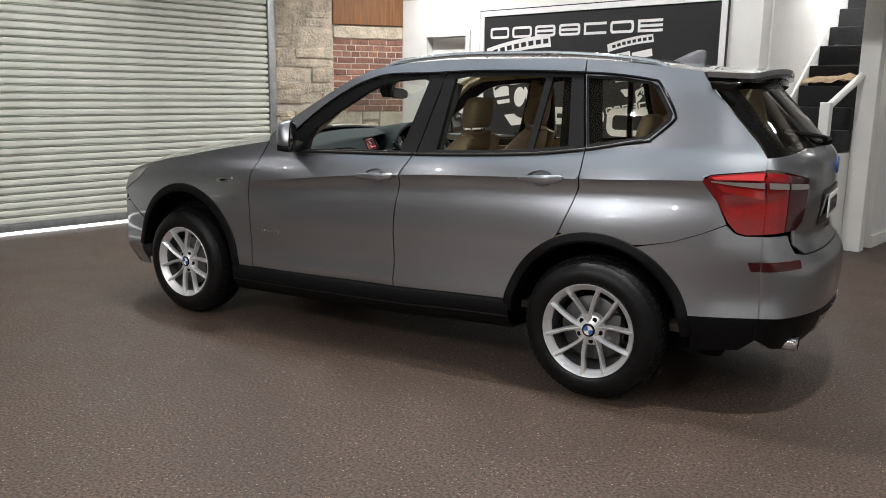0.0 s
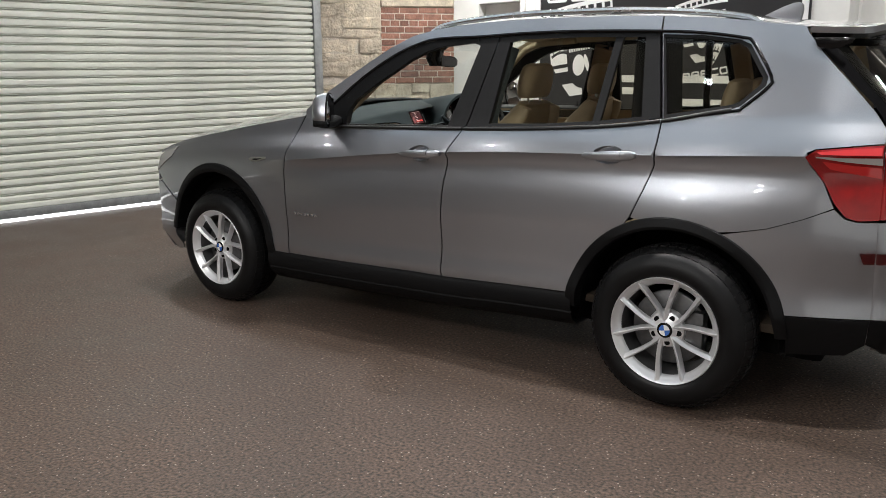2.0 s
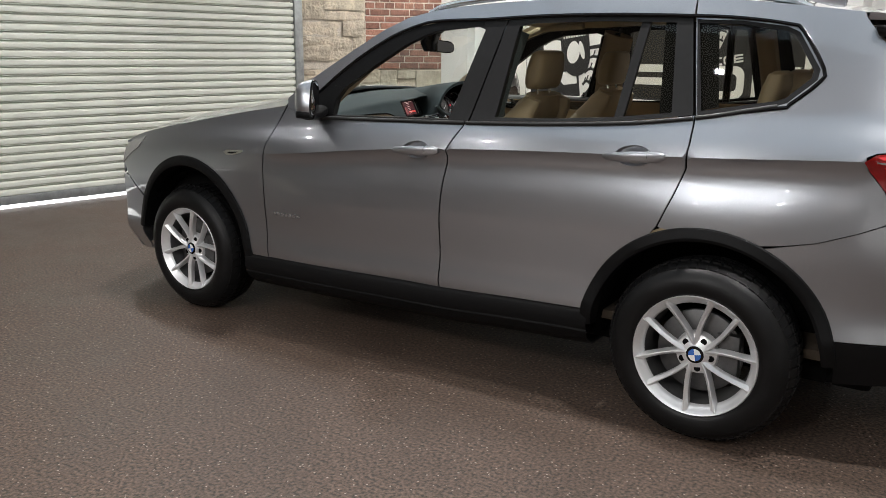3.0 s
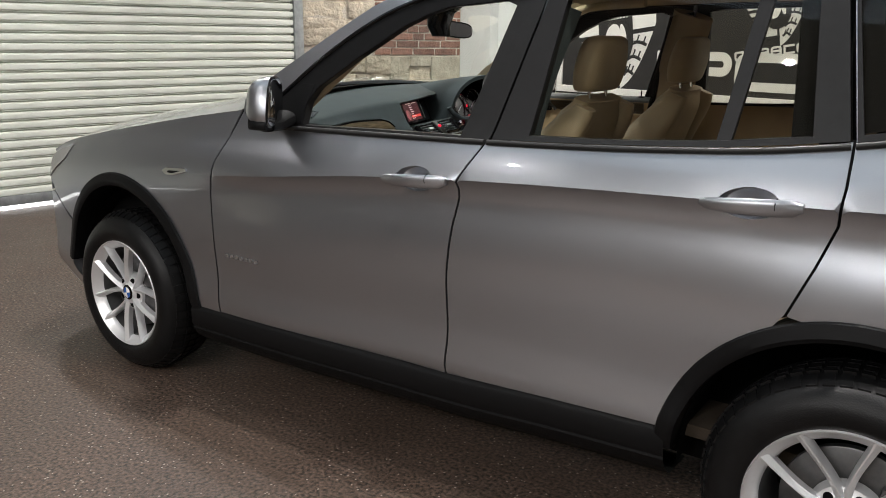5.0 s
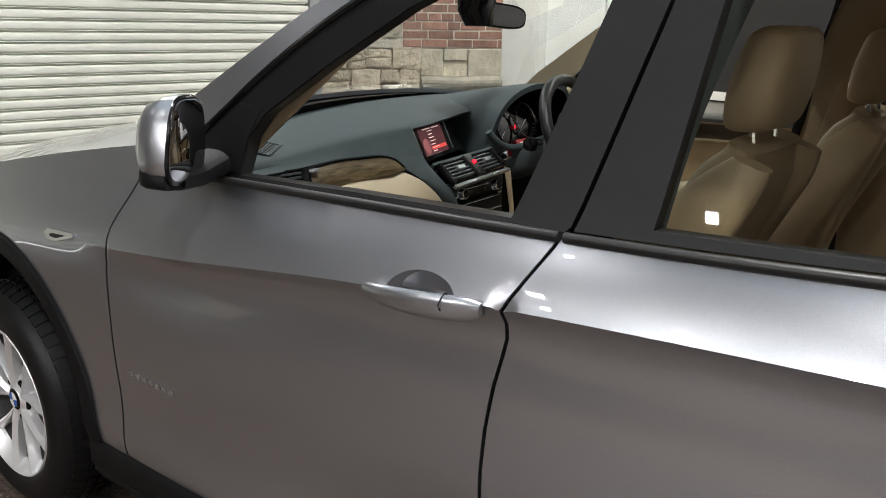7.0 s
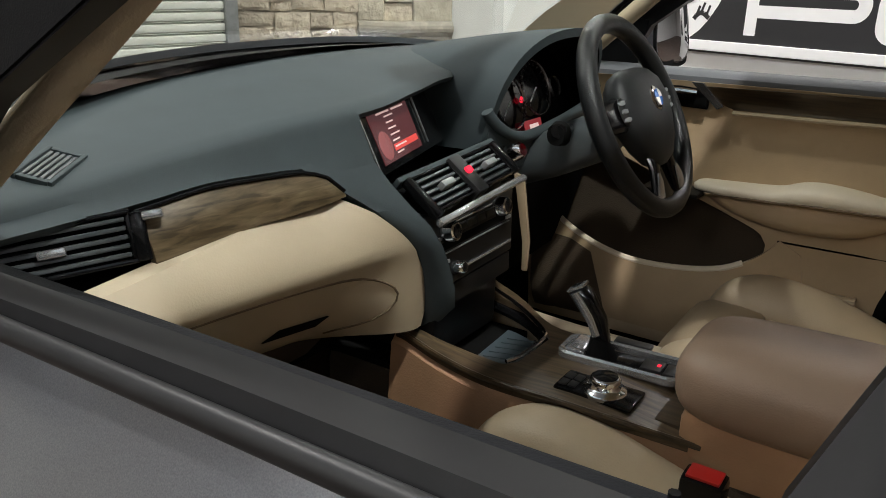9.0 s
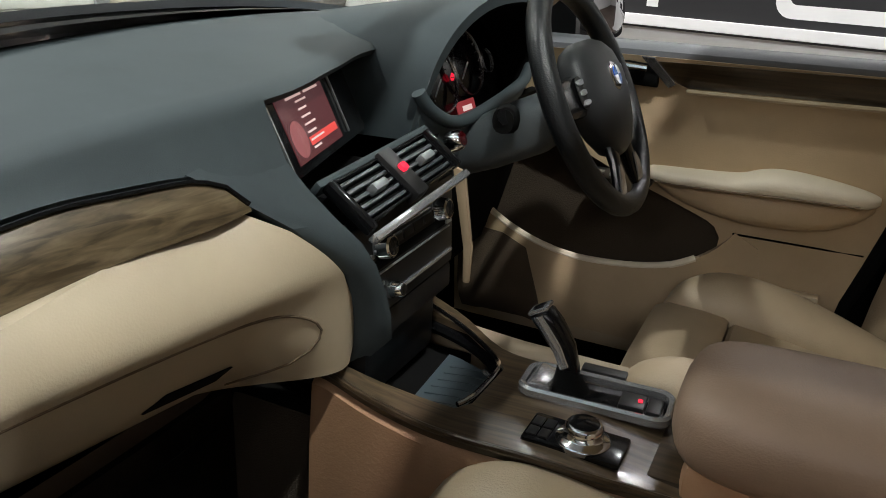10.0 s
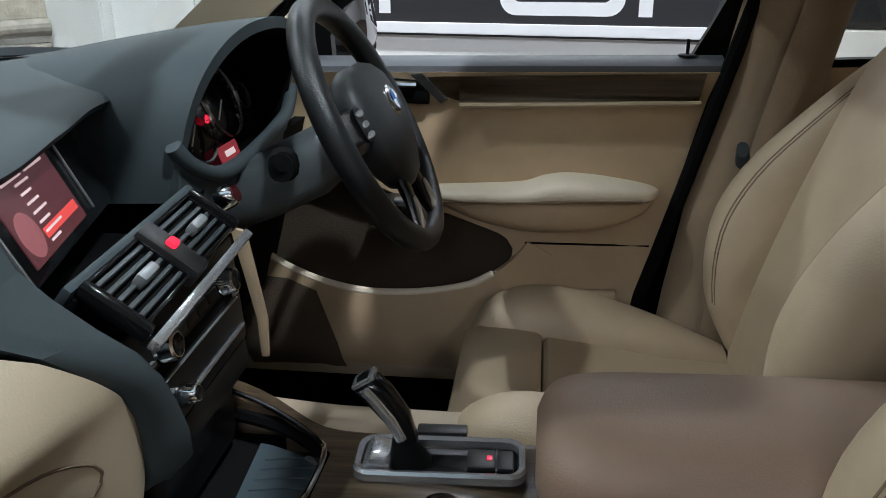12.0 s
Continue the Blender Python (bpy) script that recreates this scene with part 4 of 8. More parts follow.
car = thing("car", "dark metallic grey sport utility car with tan leather cabin", "car")
A_OUT = [(-0.74, 1.19), (-0.64, 1.262), (-0.49, 1.355), (-0.35, 1.44), (-0.22, 1.515), (-0.09, 1.572), (0.04, 1.60)]
GAP = [(0.338, 1.132), (0.330, 1.112), (0.302, 1.062), (0.274, 1.013), (0.274, 0.964), (0.261, 0.888), (0.253, 0.809), (0.250, 0.738), (0.250, 0.58), (0.248, 0.40)]
RGAP = [(1.295, 1.205), (1.30, 1.11), (1.295, 1.02), (1.262, 0.92), (1.215, 0.80)]
FGAP = [(-0.735, 1.155), (-0.77, 1.06), (-0.805, 0.96), (-0.815, 0.85), (-0.805, 0.64), (-0.795, 0.385)]
G = 0.0035                     # half a panel gap


def shift(line, d):
    return [(x + d, z) for x, z in line]


def cup_line(x0):
    """Outline of the finger cup behind a door handle."""
    zc, out = CREASE(x0) - 0.004, []
    for k in range(28):
        dx = 0.072 * math.cos(k * math.tau / 28) - 0.006
        out.append((x0 + dx, zc + 0.05 * dx + 0.040 * math.sin(k * math.tau / 28)))
    return out


def body_side(s):
    back = (0, -s, 0)
    f = side(s)
    # fender
    fend = shift(FGAP, -G) + [(-0.80, 0.385), (-0.91, 0.385)] + arc(-1.405, ROUT, 5.5, 148, 30) + [(-1.86, 0.60), (-2.03, 0.70), (-2.09, 0.78), (-2.05, 0.86)]
    fend += [(x, HOOD_Z(x)) for x in (-1.95, -1.86, -1.7, -1.55, -1.41, -1.25, -1.07, -0.9, -0.78)]
    part("fender", sheet(fend, f, 0.03, 0.012, back=back, lines=EDGES), M_PAINT, car)
    # doors
    d1 = shift(GAP, -G)[::-1]
    front = [(-0.79, 0.388)] + [(-0.26, 0.393), (0.10, 0.40)] + d1 + [(x, BELT(x) - 0.004) for x in (0.1, -0.15, -0.44, -0.6)] + [(-0.655, 1.117), (-0.729, 1.147)] + shift(FGAP[1:], G)
    fd = part("front_door", sheet(front, f, 0.03, 0.014, back=back, lines=EDGES, holes=(cup_line(0.125),)), M_PAINT, car)
    rear = shift(GAP, G) + [(0.62, 0.418), (0.925, 0.428)] + [p for p in arc(1.405, ROUT, 168, 118, 16)] + shift(RGAP, -G)[::-1] + [(x, BELT(x) - 0.004) for x in (1.15, 1.0, 0.7, 0.5)]
    rd = part("rear_door", sheet(rear, f, 0.03, 0.014, back=back, lines=EDGES, holes=(cup_line(1.105),)), M_PAINT, car)
    # quarter panel, with the rear side window cut out
    QW = [(1.235, 1.548), (1.40, 1.541), (1.555, 1.52), (1.60, 1.50), (1.685, 1.375), (1.682, 1.34), (1.60, 1.262), (1.57, 1.25), (1.30, 1.205)]
    quarter = shift(RGAP, G) + [(1.222, 0.797)] + arc(1.405, ROUT, 104, 69, 10) + [(1.65, 0.782), (1.76, 0.805), (1.88, 0.85), (1.978, 0.897), (1.934, 0.99), (1.880, 1.055), (1.87, 1.10), (1.90, 1.115), (2.115, 1.14)]
    quarter += [(2.11, 1.19), (2.07, 1.245), (1.97, 1.355), (1.86, 1.47), (1.80, 1.545), (1.79, 1.566)] + [(x, ROOF_Z(x) - 0.004) for x in (1.65, 1.5, 1.37, 1.225)] + [(1.232, 1.55)]
    part("quarter_panel", sheet(quarter, f, 0.03, 0.012, holes=(QW,), back=back, lines=EDGES), M_PAINT, car)
    ROUNDQ = [(1.245, 1.535), (1.40, 1.528), (1.55, 1.508), (1.585, 1.49), (1.664, 1.372), (1.66, 1.345), (1.59, 1.277), (1.56, 1.266), (1.31, 1.222)]
    bm = sheet(QW, side(s, -0.004), 0.04, 0.0, holes=(ROUNDQ,), back=back)
    bmesh.ops.solidify(bm, geom=bm.faces[:], thickness=0.008)
    part("window_trim", bm, M_FRAME, car, "satin black window surround")
    part("quarter_window", sheet(ROUNDQ, side(s, -0.012), 0.08, 0.0, back=back), M_TINT, car, "tinted glass")
    # black print round the rear glass
    part("glass_border", sheet([(1.243, 1.536), (1.315, 1.533), (1.368, 1.236), (1.308, 1.222)], side(s, -0.017), 0.06, 0.0, back=back), M_DARK, car)
    part("glass_border", sheet([(1.115, 1.539), (1.165, 1.538), (1.208, 1.208), (1.155, 1.203)], side(s, -0.019), 0.06, 0.0, back=back), M_DARK, car)
    # roof side between the windows and the roof
    CANT = [(-0.735, 1.19)] + A_OUT[1:] + [(x, ROOF_Z(x) - 0.004) for x in (0.2, 0.4, 0.6, 0.8, 1.0, 1.22)] + [(1.222, 1.558), (0.9, 1.567), (0.6, 1.566), (0.45, 1.560), (0.33, 1.556), (0.09, 1.553), (-0.02, 1.534), (-0.155, 1.487), (-0.30, 1.405), (-0.42, 1.319), (-0.49, 1.261), (-0.60, 1.171), (-0.66, 1.121), (-0.73, 1.15)]
    part("roof_pillar", sheet(CANT, f, 0.03, 0.01, back=back), M_PAINT, car)
    part("pillar_lining", sheet([p for p in CANT], side(s, -0.036), 0.06, 0.0, back=back), M_HEAD, car, "cream pillar lining")
    # front door window frame
    W1 = [(-0.42, 1.122), (-0.417, 1.195), (-0.385, 1.245), (-0.24, 1.345), (-0.07, 1.45), (0.02, 1.49), (0.10, 1.512), (0.30, 1.528), (0.337, 1.515), (0.305, 1.386), (0.262, 1.22), (0.24, 1.139), (-0.08, 1.132)]
    FR1 = [(-0.66, 1.118), (-0.60, 1.168), (-0.49, 1.258), (-0.42, 1.316), (-0.30, 1.402), (-0.155, 1.484), (-0.02, 1.531), (0.09, 1.550), (0.33, 1.553), (0.437, 1.556), (0.345, 1.142), (0.337, 1.134), (0.1, 1.122), (-0.44, 1.113)]
    bm = sheet(FR1, side(s, -0.003), 0.03, 0.03, holes=(W1,), back=back)
    part("window_frame", bm, M_FRAME, fd, "satin black window frame")
    SEAL = [(-0.60, 1.168), (-0.49, 1.258), (-0.42, 1.316), (-0.30, 1.402), (-0.155, 1.484), (-0.02, 1.531), (0.09, 1.550), (0.32, 1.553), (0.33, 1.531), (0.29, 1.530), (0.10, 1.515), (0.02, 1.493), (-0.07, 1.453), (-0.24, 1.348), (-0.385, 1.248), (-0.419, 1.197), (-0.422, 1.126), (-0.50, 1.119), (-0.62, 1.134)]
    part("frame_seal", sheet(SEAL, side(s, 0.0005), 0.03, 0.004, back=back), M_PLASTIC, fd, "black rubber frame seal")
    # rear door window frame, glass and the slanting bar
    W2 = [(0.50, 1.528), (0.56, 1.54), (0.87, 1.545), (1.16, 1.537), (1.205, 1.21), (1.0, 1.185), (0.75, 1.166), (0.47, 1.156)]
    FR2 = [(0.445, 1.557), (0.6, 1.564), (0.9, 1.565), (1.218, 1.556), (1.285, 1.206), (1.15, 1.187), (1.0, 1.170), (0.7, 1.152), (0.5, 1.143), (0.352, 1.137)]
    part("window_frame", sheet(FR2, side(s, -0.003), 0.03, 0.03, holes=(W2,), back=back), M_FRAME, rd, "satin black window frame")
    part("window_pane", sheet(W2, side(s, -0.014), 0.08, 0.0, back=back), M_TINT, rd, "tinted glass")
    bm = sheet([(1.025, 1.55), (1.06, 1.55), (1.02, 1.17), (0.985, 1.17)], side(s, -0.008), 0.03, 0.02, back=back)
    part("window_bar", bm, M_FRAME, rd, "satin black slanting bar")
    # belt strips
    for a, b, own in ((-0.56, 0.335, fd), (0.345, 1.29, rd), (1.30, 1.57, car)):
        n = 24
        pts = [(x, s * (skin(x, BELT(x) - 0.003) + 0.004), BELT(x) - 0.003) for x in [a + (b - a) * k / n for k in range(n + 1)]]
        part("belt_strip", tube(pts, 0.0085, 18), M_SATIN, own, "satin black belt strip")
    pts = [side(s, 0.003)(x, z) for x, z in [(-0.60, 1.171), (-0.49, 1.262), (-0.42, 1.321), (-0.30, 1.407), (-0.155, 1.489), (-0.02, 1.537), (0.09, 1.555), (0.33, 1.559), (0.6, 1.569), (0.9, 1.570), (1.22, 1.561), (1.40, 1.55), (1.565, 1.527), (1.61, 1.505), (1.695, 1.378), (1.69, 1.335), (1.605, 1.255), (1.575, 1.243), (1.30, 1.200)]]
    part("window_moulding", tube(smooth_path(pts, 0.04), 0.007, 6), M_GLOSSB, car, "gloss black moulding")
    PF = [(0.19, 1.06), (0.205, 1.13), (0.245, 1.22), (0.285, 1.32), (0.325, 1.42), (0.355, 1.51), (0.46, 1.53), (0.40, 1.30), (0.37, 1.06)]
    bm = sheet(PF, side(s, -0.075), 0.04, 0.02, back=back)
    part("pillar_frame", bm, M_FRAME, car, "dark grey inner pillar frame")
    # handles
    for x0, own in ((0.125, fd), (1.105, rd)):
        zc = CREASE(x0) - 0.004
        slope = 0.05
        o = lambda dx, dz, out: Vector((x0 + dx, s * (skin(x0 + dx, zc + slope * dx + dz) + out), zc + slope * dx + dz))
        outline = [(0.072 * math.cos(k * math.tau / 28) - 0.006, 0.040 * math.sin(k * math.tau / 28)) for k in range(28)]
        bm = bmesh.new()
        cen = bm.verts.new(o(-0.005, 0, -0.042))
        A = [bm.verts.new(o(a * 1.01, b * 1.01, -0.0005)) for a, b in outline]
        B = [bm.verts.new(o(a * 0.85, b * 0.85, -0.028)) for a, b in outline]
        for k in range(28):
            bm.faces.new((A[k], A[(k + 1) % 28], B[(k + 1) % 28], B[k]))
            bm.faces.new((B[k], B[(k + 1) % 28], cen))
        bmesh.ops.recalc_face_normals(bm, faces=bm.faces[:])
        part("handle_cup", bm, M_PAINT, own)
        st = []
        for k in range(15):
            t = k / 14
            dx = -0.118 + 0.236 * t
            h = 0.008 + 0.013 * math.sin(math.pi * (0.08 + 0.62 * t)) ** 0.8
            if k in (0, 14):
                h *= 0.6
            lift = 0.006 + 0.026 * math.sin(math.pi * t) ** 0.6
            st.append((o(dx, 0.0, lift), Vector((0, s * 0.010, 0)), Vector((0, 0, h)), 2.3))
        hd = part("door_handle", blob(st, 14), M_PAINT, own, "body-coloured pull handle")
        cx_, k_ = 0.062, 0.006 + 0.026 * math.sin(math.pi * 0.76) ** 0.6
        ringp = [o(cx_, 0.0225 * math.sin(a), k_ + 0.0118 * math.cos(a)) for a in [j * math.tau / 20 for j in range(20)]]
        part("handle_seam", tube(ringp, 0.0012, 6, closed=True), M_DARK, hd)
    # wheel arch rims and sill, black cladding
    for key, cx in HUBS.items():
        a0, a1 = (3, 177) if key == "rear" else (3, 172)
        bm = bmesh.new()
        rows = []
        for k in range(49):
            a = a0 + (a1 - a0) * k / 48
            ring_ = []
            for r, out in ((ROUT + 0.012, 0.001), (ROUT + 0.008, 0.009), (ROUT - 0.01, 0.013), (RIN + 0.012, 0.016), (RIN, 0.010), (RIN - 0.004, -0.03), (RIN + 0.01, -0.2)):
                x, z = arch_pt(cx, r, a)
                ring_.append(bm.verts.new((x, s * (skin(max(min(x, 1.9), -1.9), max(z, 0.36)) + out), z)))
            rows.append(ring_)
        for A, B in zip(rows, rows[1:]):
            for k in range(6):
                bm.faces.new((A[k], A[k + 1], B[k + 1], B[k]))
        bmesh.ops.recalc_face_normals(bm, faces=bm.faces[:])
        part("arch_cladding", bm, M_PLASTIC, car, "black plastic wheel arch trim")
        bm = bmesh.new()
        rows = []
        for k in range(25):
            a = radians(-4 + 188 * k / 24)
            rows.append([bm.verts.new((cx + 0.432 * math.cos(a), s * y, 0.34 + 0.432 * math.sin(a))) for y in (0.55, 0.80)])
        for A, B in zip(rows, rows[1:]):
            bm.faces.new((A[0], A[1], B[1], B[0]))
        cc = bm.verts.new((cx, s * 0.55, 0.34))
        for A, B in zip(rows, rows[1:]):
            bm.faces.new((A[0], B[0], cc))
        part("wheel_well", bm, M_DARK, car, "black wheel housing")
    SILLT = curve_at([-0.95, -0.8, 0.25, 0.62, 0.95], [0.380, 0.382, 0.395, 0.413, 0.423])
    bm = bmesh.new()
    cols = []
    for k in range(41):
        x = -0.965 + (0.955 + 0.965) * k / 40
        t = SILLT(x)
        cols.append([bm.verts.new((x, s * (skin(x, 0.42) + o), z)) for o, z in ((-0.02, t + 0.012), (-0.003, t), (0.004, t - 0.012), (0.004, t - 0.07), (-0.004, t - 0.085), (-0.002, t - 0.093), (-0.02, t - 0.125), (-0.07, t - 0.165), (-0.2, t - 0.17))])
    for A, B in zip(cols, cols[1:]):
        for k in range(8):
            bm.faces.new((A[k], A[k + 1], B[k + 1], B[k]))
    bmesh.ops.recalc_face_normals(bm, faces=bm.faces[:])
    part("sill_cladding", bm, M_PLASTIC, car, "black plastic sill trim")
    # rear bumper side, painted above and black below
    BS = [(1.655, 0.7785)] + [(1.76, 0.8018), (1.88, 0.8468), (1.980, 0.8925), (2.018, 0.858), (2.06, 0.848), (2.125, 0.85), (2.135, 0.48), (2.0, 0.475), (1.84, 0.468)] + arc(1.405, ROUT, 17, 66, 10)
    part("rear_bumper_side", sheet(BS, f, 0.03, 0.01, back=back), M_PAINT, car)
    BL = [(1.84, 0.463), (2.0, 0.47), (2.135, 0.475), (2.125, 0.37), (2.06, 0.315), (1.83, 0.29)] + arc(1.405, ROUT, -9, 14, 6)
    part("bumper_cladding", sheet(BL, side(s, 0.002), 0.04, 0.01, back=back), M_PLASTIC, car, "black plastic lower bumper")
    # front bumper side
    FBS = arc(-1.405, ROUT, 150, 187, 10) + [(-1.92, 0.25), (-2.01, 0.24), (-2.10, 0.40), (-2.10, 0.69), (-2.03, 0.69), (-1.865, 0.59)]
    part("front_bumper_side", sheet(FBS, f, 0.03, 0.01, back=back), M_PAINT, car)
    # tail lamp wrapping the corner
    TL = [(1.868, 1.085), (1.90, 1.11), (2.0, 1.122), (2.115, 1.134), (2.125, 1.0), (2.128, 0.86), (2.06, 0.855), (2.022, 0.866), (1.984, 0.908), (1.938, 0.99), (1.885, 1.055)]
    tl = part("tail_lamp", sheet(TL, side(s, 0.004), 0.025, 0.012, back=back), M_RED, car, "glossy red tail lamp")
    part("light_strip", sheet([(1.905, 1.088), (2.0, 1.086), (2.118, 1.088), (2.118, 1.060), (2.0, 1.070), (1.905, 1.084)], side(s, 0.0075), 0.03, 0.0, back=back), M_CLEAR, tl, "clear lens strip")
    part("lamp_bar", sheet([(1.925, 1.070), (2.0, 1.060), (2.116, 1.050), (2.118, 1.012), (2.0, 1.030), (1.95, 1.042)], side(s, 0.0072), 0.03, 0.0, back=back), M_REDHI, tl, "bright red light guide")
    part("lamp_bar", sheet([(1.905, 1.104), (2.0, 1.116), (2.112, 1.127), (2.114, 1.098), (2.0, 1.096), (1.92, 1.096)], side(s, 0.0072), 0.03, 0.0, back=back), M_REDHI, tl, "bright red light guide")
    on_tail = lambda d: lambda w, z: tail(w, z) + Vector((d, 0, 0))
    part("corner_lens", sheet([(s * 0.9995, 1.130), (s * 0.905, 1.121), (s * 0.90, 0.868), (s * 0.9995, 0.862)], on_tail(0.005), 0.02, 0.008, back=(-1, 0, 0)), M_RED, tl, "glossy red corner lens")
    part("inner_lens", sheet([(s * 0.893, 1.120), (s * 0.70, 1.096), (s * 0.73, 0.905), (s * 0.79, 0.872), (s * 0.888, 0.868)], on_tail(0.004), 0.03, 0.008, back=(-1, 0, 0)), M_REDDK, tl, "dark red inner lens")
    part("light_strip", sheet([(s * 0.999, 1.088), (s * 0.905, 1.084), (s * 0.905, 1.056), (s * 0.999, 1.060)], on_tail(0.009), 0.02, 0.0, back=(-1, 0, 0)), M_CLEAR, tl, "clear lens strip")
    part("light_strip", sheet([(s * 0.89, 1.083), (s * 0.71, 1.072), (s * 0.715, 1.050), (s * 0.89, 1.055)], on_tail(0.008), 0.03, 0.0, back=(-1, 0, 0)), M_CLEAR, tl, "clear lens strip")
    # reflector in the bumper
    part("reflector", sheet([(2.08, 0.735), (2.13, 0.737), (2.13, 0.695), (2.095, 0.695)], side(s, 0.014), 0.02, 0.012, back=back), M_REDDK, car, "red bumper reflector")
    part("reflector", sheet([(s * 0.9995, 0.737), (s * 0.80, 0.74), (s * 0.81, 0.705), (s * 0.9995, 0.695)], lambda w, z: tail(w, z) + Vector((0.010, s * 0.010 * abs(w) ** 6, 0)), 0.02, 0.012, back=(-1, 0, 0)), M_REDDK, car, "red bumper reflector")
    # fender badge: small chrome blade
    bm = sheet([(-1.10, 0.905), (-1.075, 0.918), (-0.955, 0.925), (-0.95, 0.915), (-1.03, 0.893), (-1.075, 0.892)], side(s, 0.006), 0.02, 0.006, back=back)
    fb = part("fender_badge", bm, M_CHROME, car, "small chrome side badge")
    part("badge_inlay", sheet([(-1.065, 0.906), (-1.05, 0.910), (-0.985, 0.914), (-1.03, 0.901), (-1.06, 0.901)], side(s, 0.0068), 0.02, 0.0, back=back), M_GLOSSB, fb)
    bm = bmesh.new()
    for k in range(7):
        x = -0.742 + 0.026 * k
        g2 = sheet([(x, 0.617), (x + 0.018, 0.617), (x + 0.018, 0.631), (x, 0.631)], side(s, 0.003), 0.03, 0.003, back=back)
        me = bpy.data.meshes.new("tmp")
        g2.to_mesh(me)
        g2.free()
        bm.from_mesh(me)
        bpy.data.meshes.remove(me)
    part("model_badge", bm, M_SILV, fd, "row of small chrome bars")
    # headlamp
    HL = [(-2.045, 0.865), (-1.95, 0.905), (-1.84, 0.932), (-1.89, 0.87), (-2.02, 0.80), (-2.09, 0.76)]
    part("headlamp", sheet(HL, side(s, 0.005), 0.03, 0.01, back=back), M_HLAMP, car, "clear headlamp")
    # door mirror
    base = Vector((-0.50, s * (skin(-0.50, 1.13) + 0.004), 1.14))
    c = Vector((-0.460, -0.924, 1.206)) if s < 0 else Vector((-0.44, 0.94, 1.225))
    lean = Matrix(((1, 0, 0, 0), (0, 1, -0.10 * s, 0), (0, 0, 1, 0), (0, 0, 0, 1)))
    tm = Matrix.Translation(c) @ Matrix.Rotation(radians(26 if s < 0 else -16), 4, "Z") @ lean @ Matrix.Diagonal((0.62, 0.91, 0.97, 1))
    st = []
    for x, w, h, dz in ((-0.085, 0.02, 0.03, -0.01), (-0.075, 0.045, 0.055, -0.005), (-0.045, 0.068, 0.072, 0), (0.0, 0.08, 0.083, 0), (0.04, 0.084, 0.087, 0), (0.055, 0.082, 0.085, 0)):
        st.append(((x, 0, dz), (0, w, 0), (0, 0, h), 3.0))
    def tapered(bm):
        """The outer edge leans in towards the top."""
        for v in bm.verts:
            if v.co.y * s > 0:
                v.co.y *= 1.12 - 0.42 * min(max((v.co.z + 0.087) / 0.174, 0), 1)
        return bm
    dm = part("door_mirror", moved(tapered(blob(st, 28)), tm), M_PAINT, car, "body-coloured door mirror")
    st = [((0.053 + 0.004 * k, 0, 0), (0, w, 0), (0, 0, h), 3.2) for k, (w, h) in enumerate(((0.083, 0.086), (0.081, 0.084), (0.078, 0.081)))]
    part("mirror_rim", moved(tapered(blob(st, 28)), tm), M_GLOSSB, dm, "black mirror surround")
    st = [((0.0615 + 0.002 * k, 0, 0), (0, 0.076 - 0.002 * k, 0), (0, 0, 0.078 - 0.002 * k), 3.2) for k in range(2)]
    part("mirror_pane", moved(tapered(blob(st, 28)), tm), M_MIRROR, dm, "mirror glass")
    st = [((x, 0, -0.072), (0, w, 0), (0, 0, 0.022), 3.0) for x, w in ((-0.07, 0.04), (-0.03, 0.07), (0.03, 0.083), (0.05, 0.081))]
    part("mirror_base", moved(blob(st, 20), tm), M_PLASTIC, dm, "black mirror underside")
    st = [(base, Vector((0.055, 0, 0)), Vector((0, 0, 0.028)), 2.5), (base.lerp(c, 0.55) + Vector((0, 0, -0.05)), Vector((0.05, 0, 0)), Vector((0, 0, 0.022)), 2.5), (c + Vector((0.0, 0, -0.08)), Vector((0.045, 0, 0)), Vector((0, 0, 0.02)), 2.5)]
    part("mirror_foot", blob(st, 14), M_PLASTIC, dm, "black mirror foot")
    part("corner_cover", sheet([(-0.64, 1.122), (-0.47, 1.262), (-0.40, 1.255), (-0.42, 1.19), (-0.425, 1.128)], side(s, 0.002), 0.03, 0.008, back=back), M_PLASTIC, fd, "black mirror corner cover")
    # roof rail
    n = 30
    xs = [0.0 + 1.62 * k / n for k in range(n + 1)]
    pts = [(x, s * 0.575, ROOF_Z(x) + 0.0 + 0.030 * math.sin(math.pi * k / n) ** 0.25 - 0.008) for k, x in enumerate(xs)]
    part("roof_rail", tube(pts, 0.017, 8, flat=0.8), M_RAIL, car, "satin aluminium roof rail")


for s in (-1, 1):
    body_side(s)

# roof, screen, bonnet
def roof(x, w):
    z0 = ROOF_Z(x) - 0.004
    return Vector((x, w * skin(x, z0), z0 + 0.035 * (1 - w * w) * min(1, (x + 0.25) * 1.5)))


part("roof", sheet([(0.03, -0.999), (0.3, -0.999), (0.8, -0.999), (1.4, -0.999), (1.80, -0.999), (1.82, 0), (1.80, 0.999), (1.4, 0.999), (0.8, 0.999), (0.3, 0.999), (0.03, 0.999), (-0.04, 0.5), (-0.06, 0), (-0.04, -0.5)], roof, 0.06, 0.0, back=(0, 0, -1)), M_PAINT, car)


SCREEN_X = curve_at([1.13, 1.19, 1.262, 1.355, 1.44, 1.515, 1.572, 1.60], [-0.80, -0.735, -0.635, -0.485, -0.345, -0.215, -0.085, 0.03])


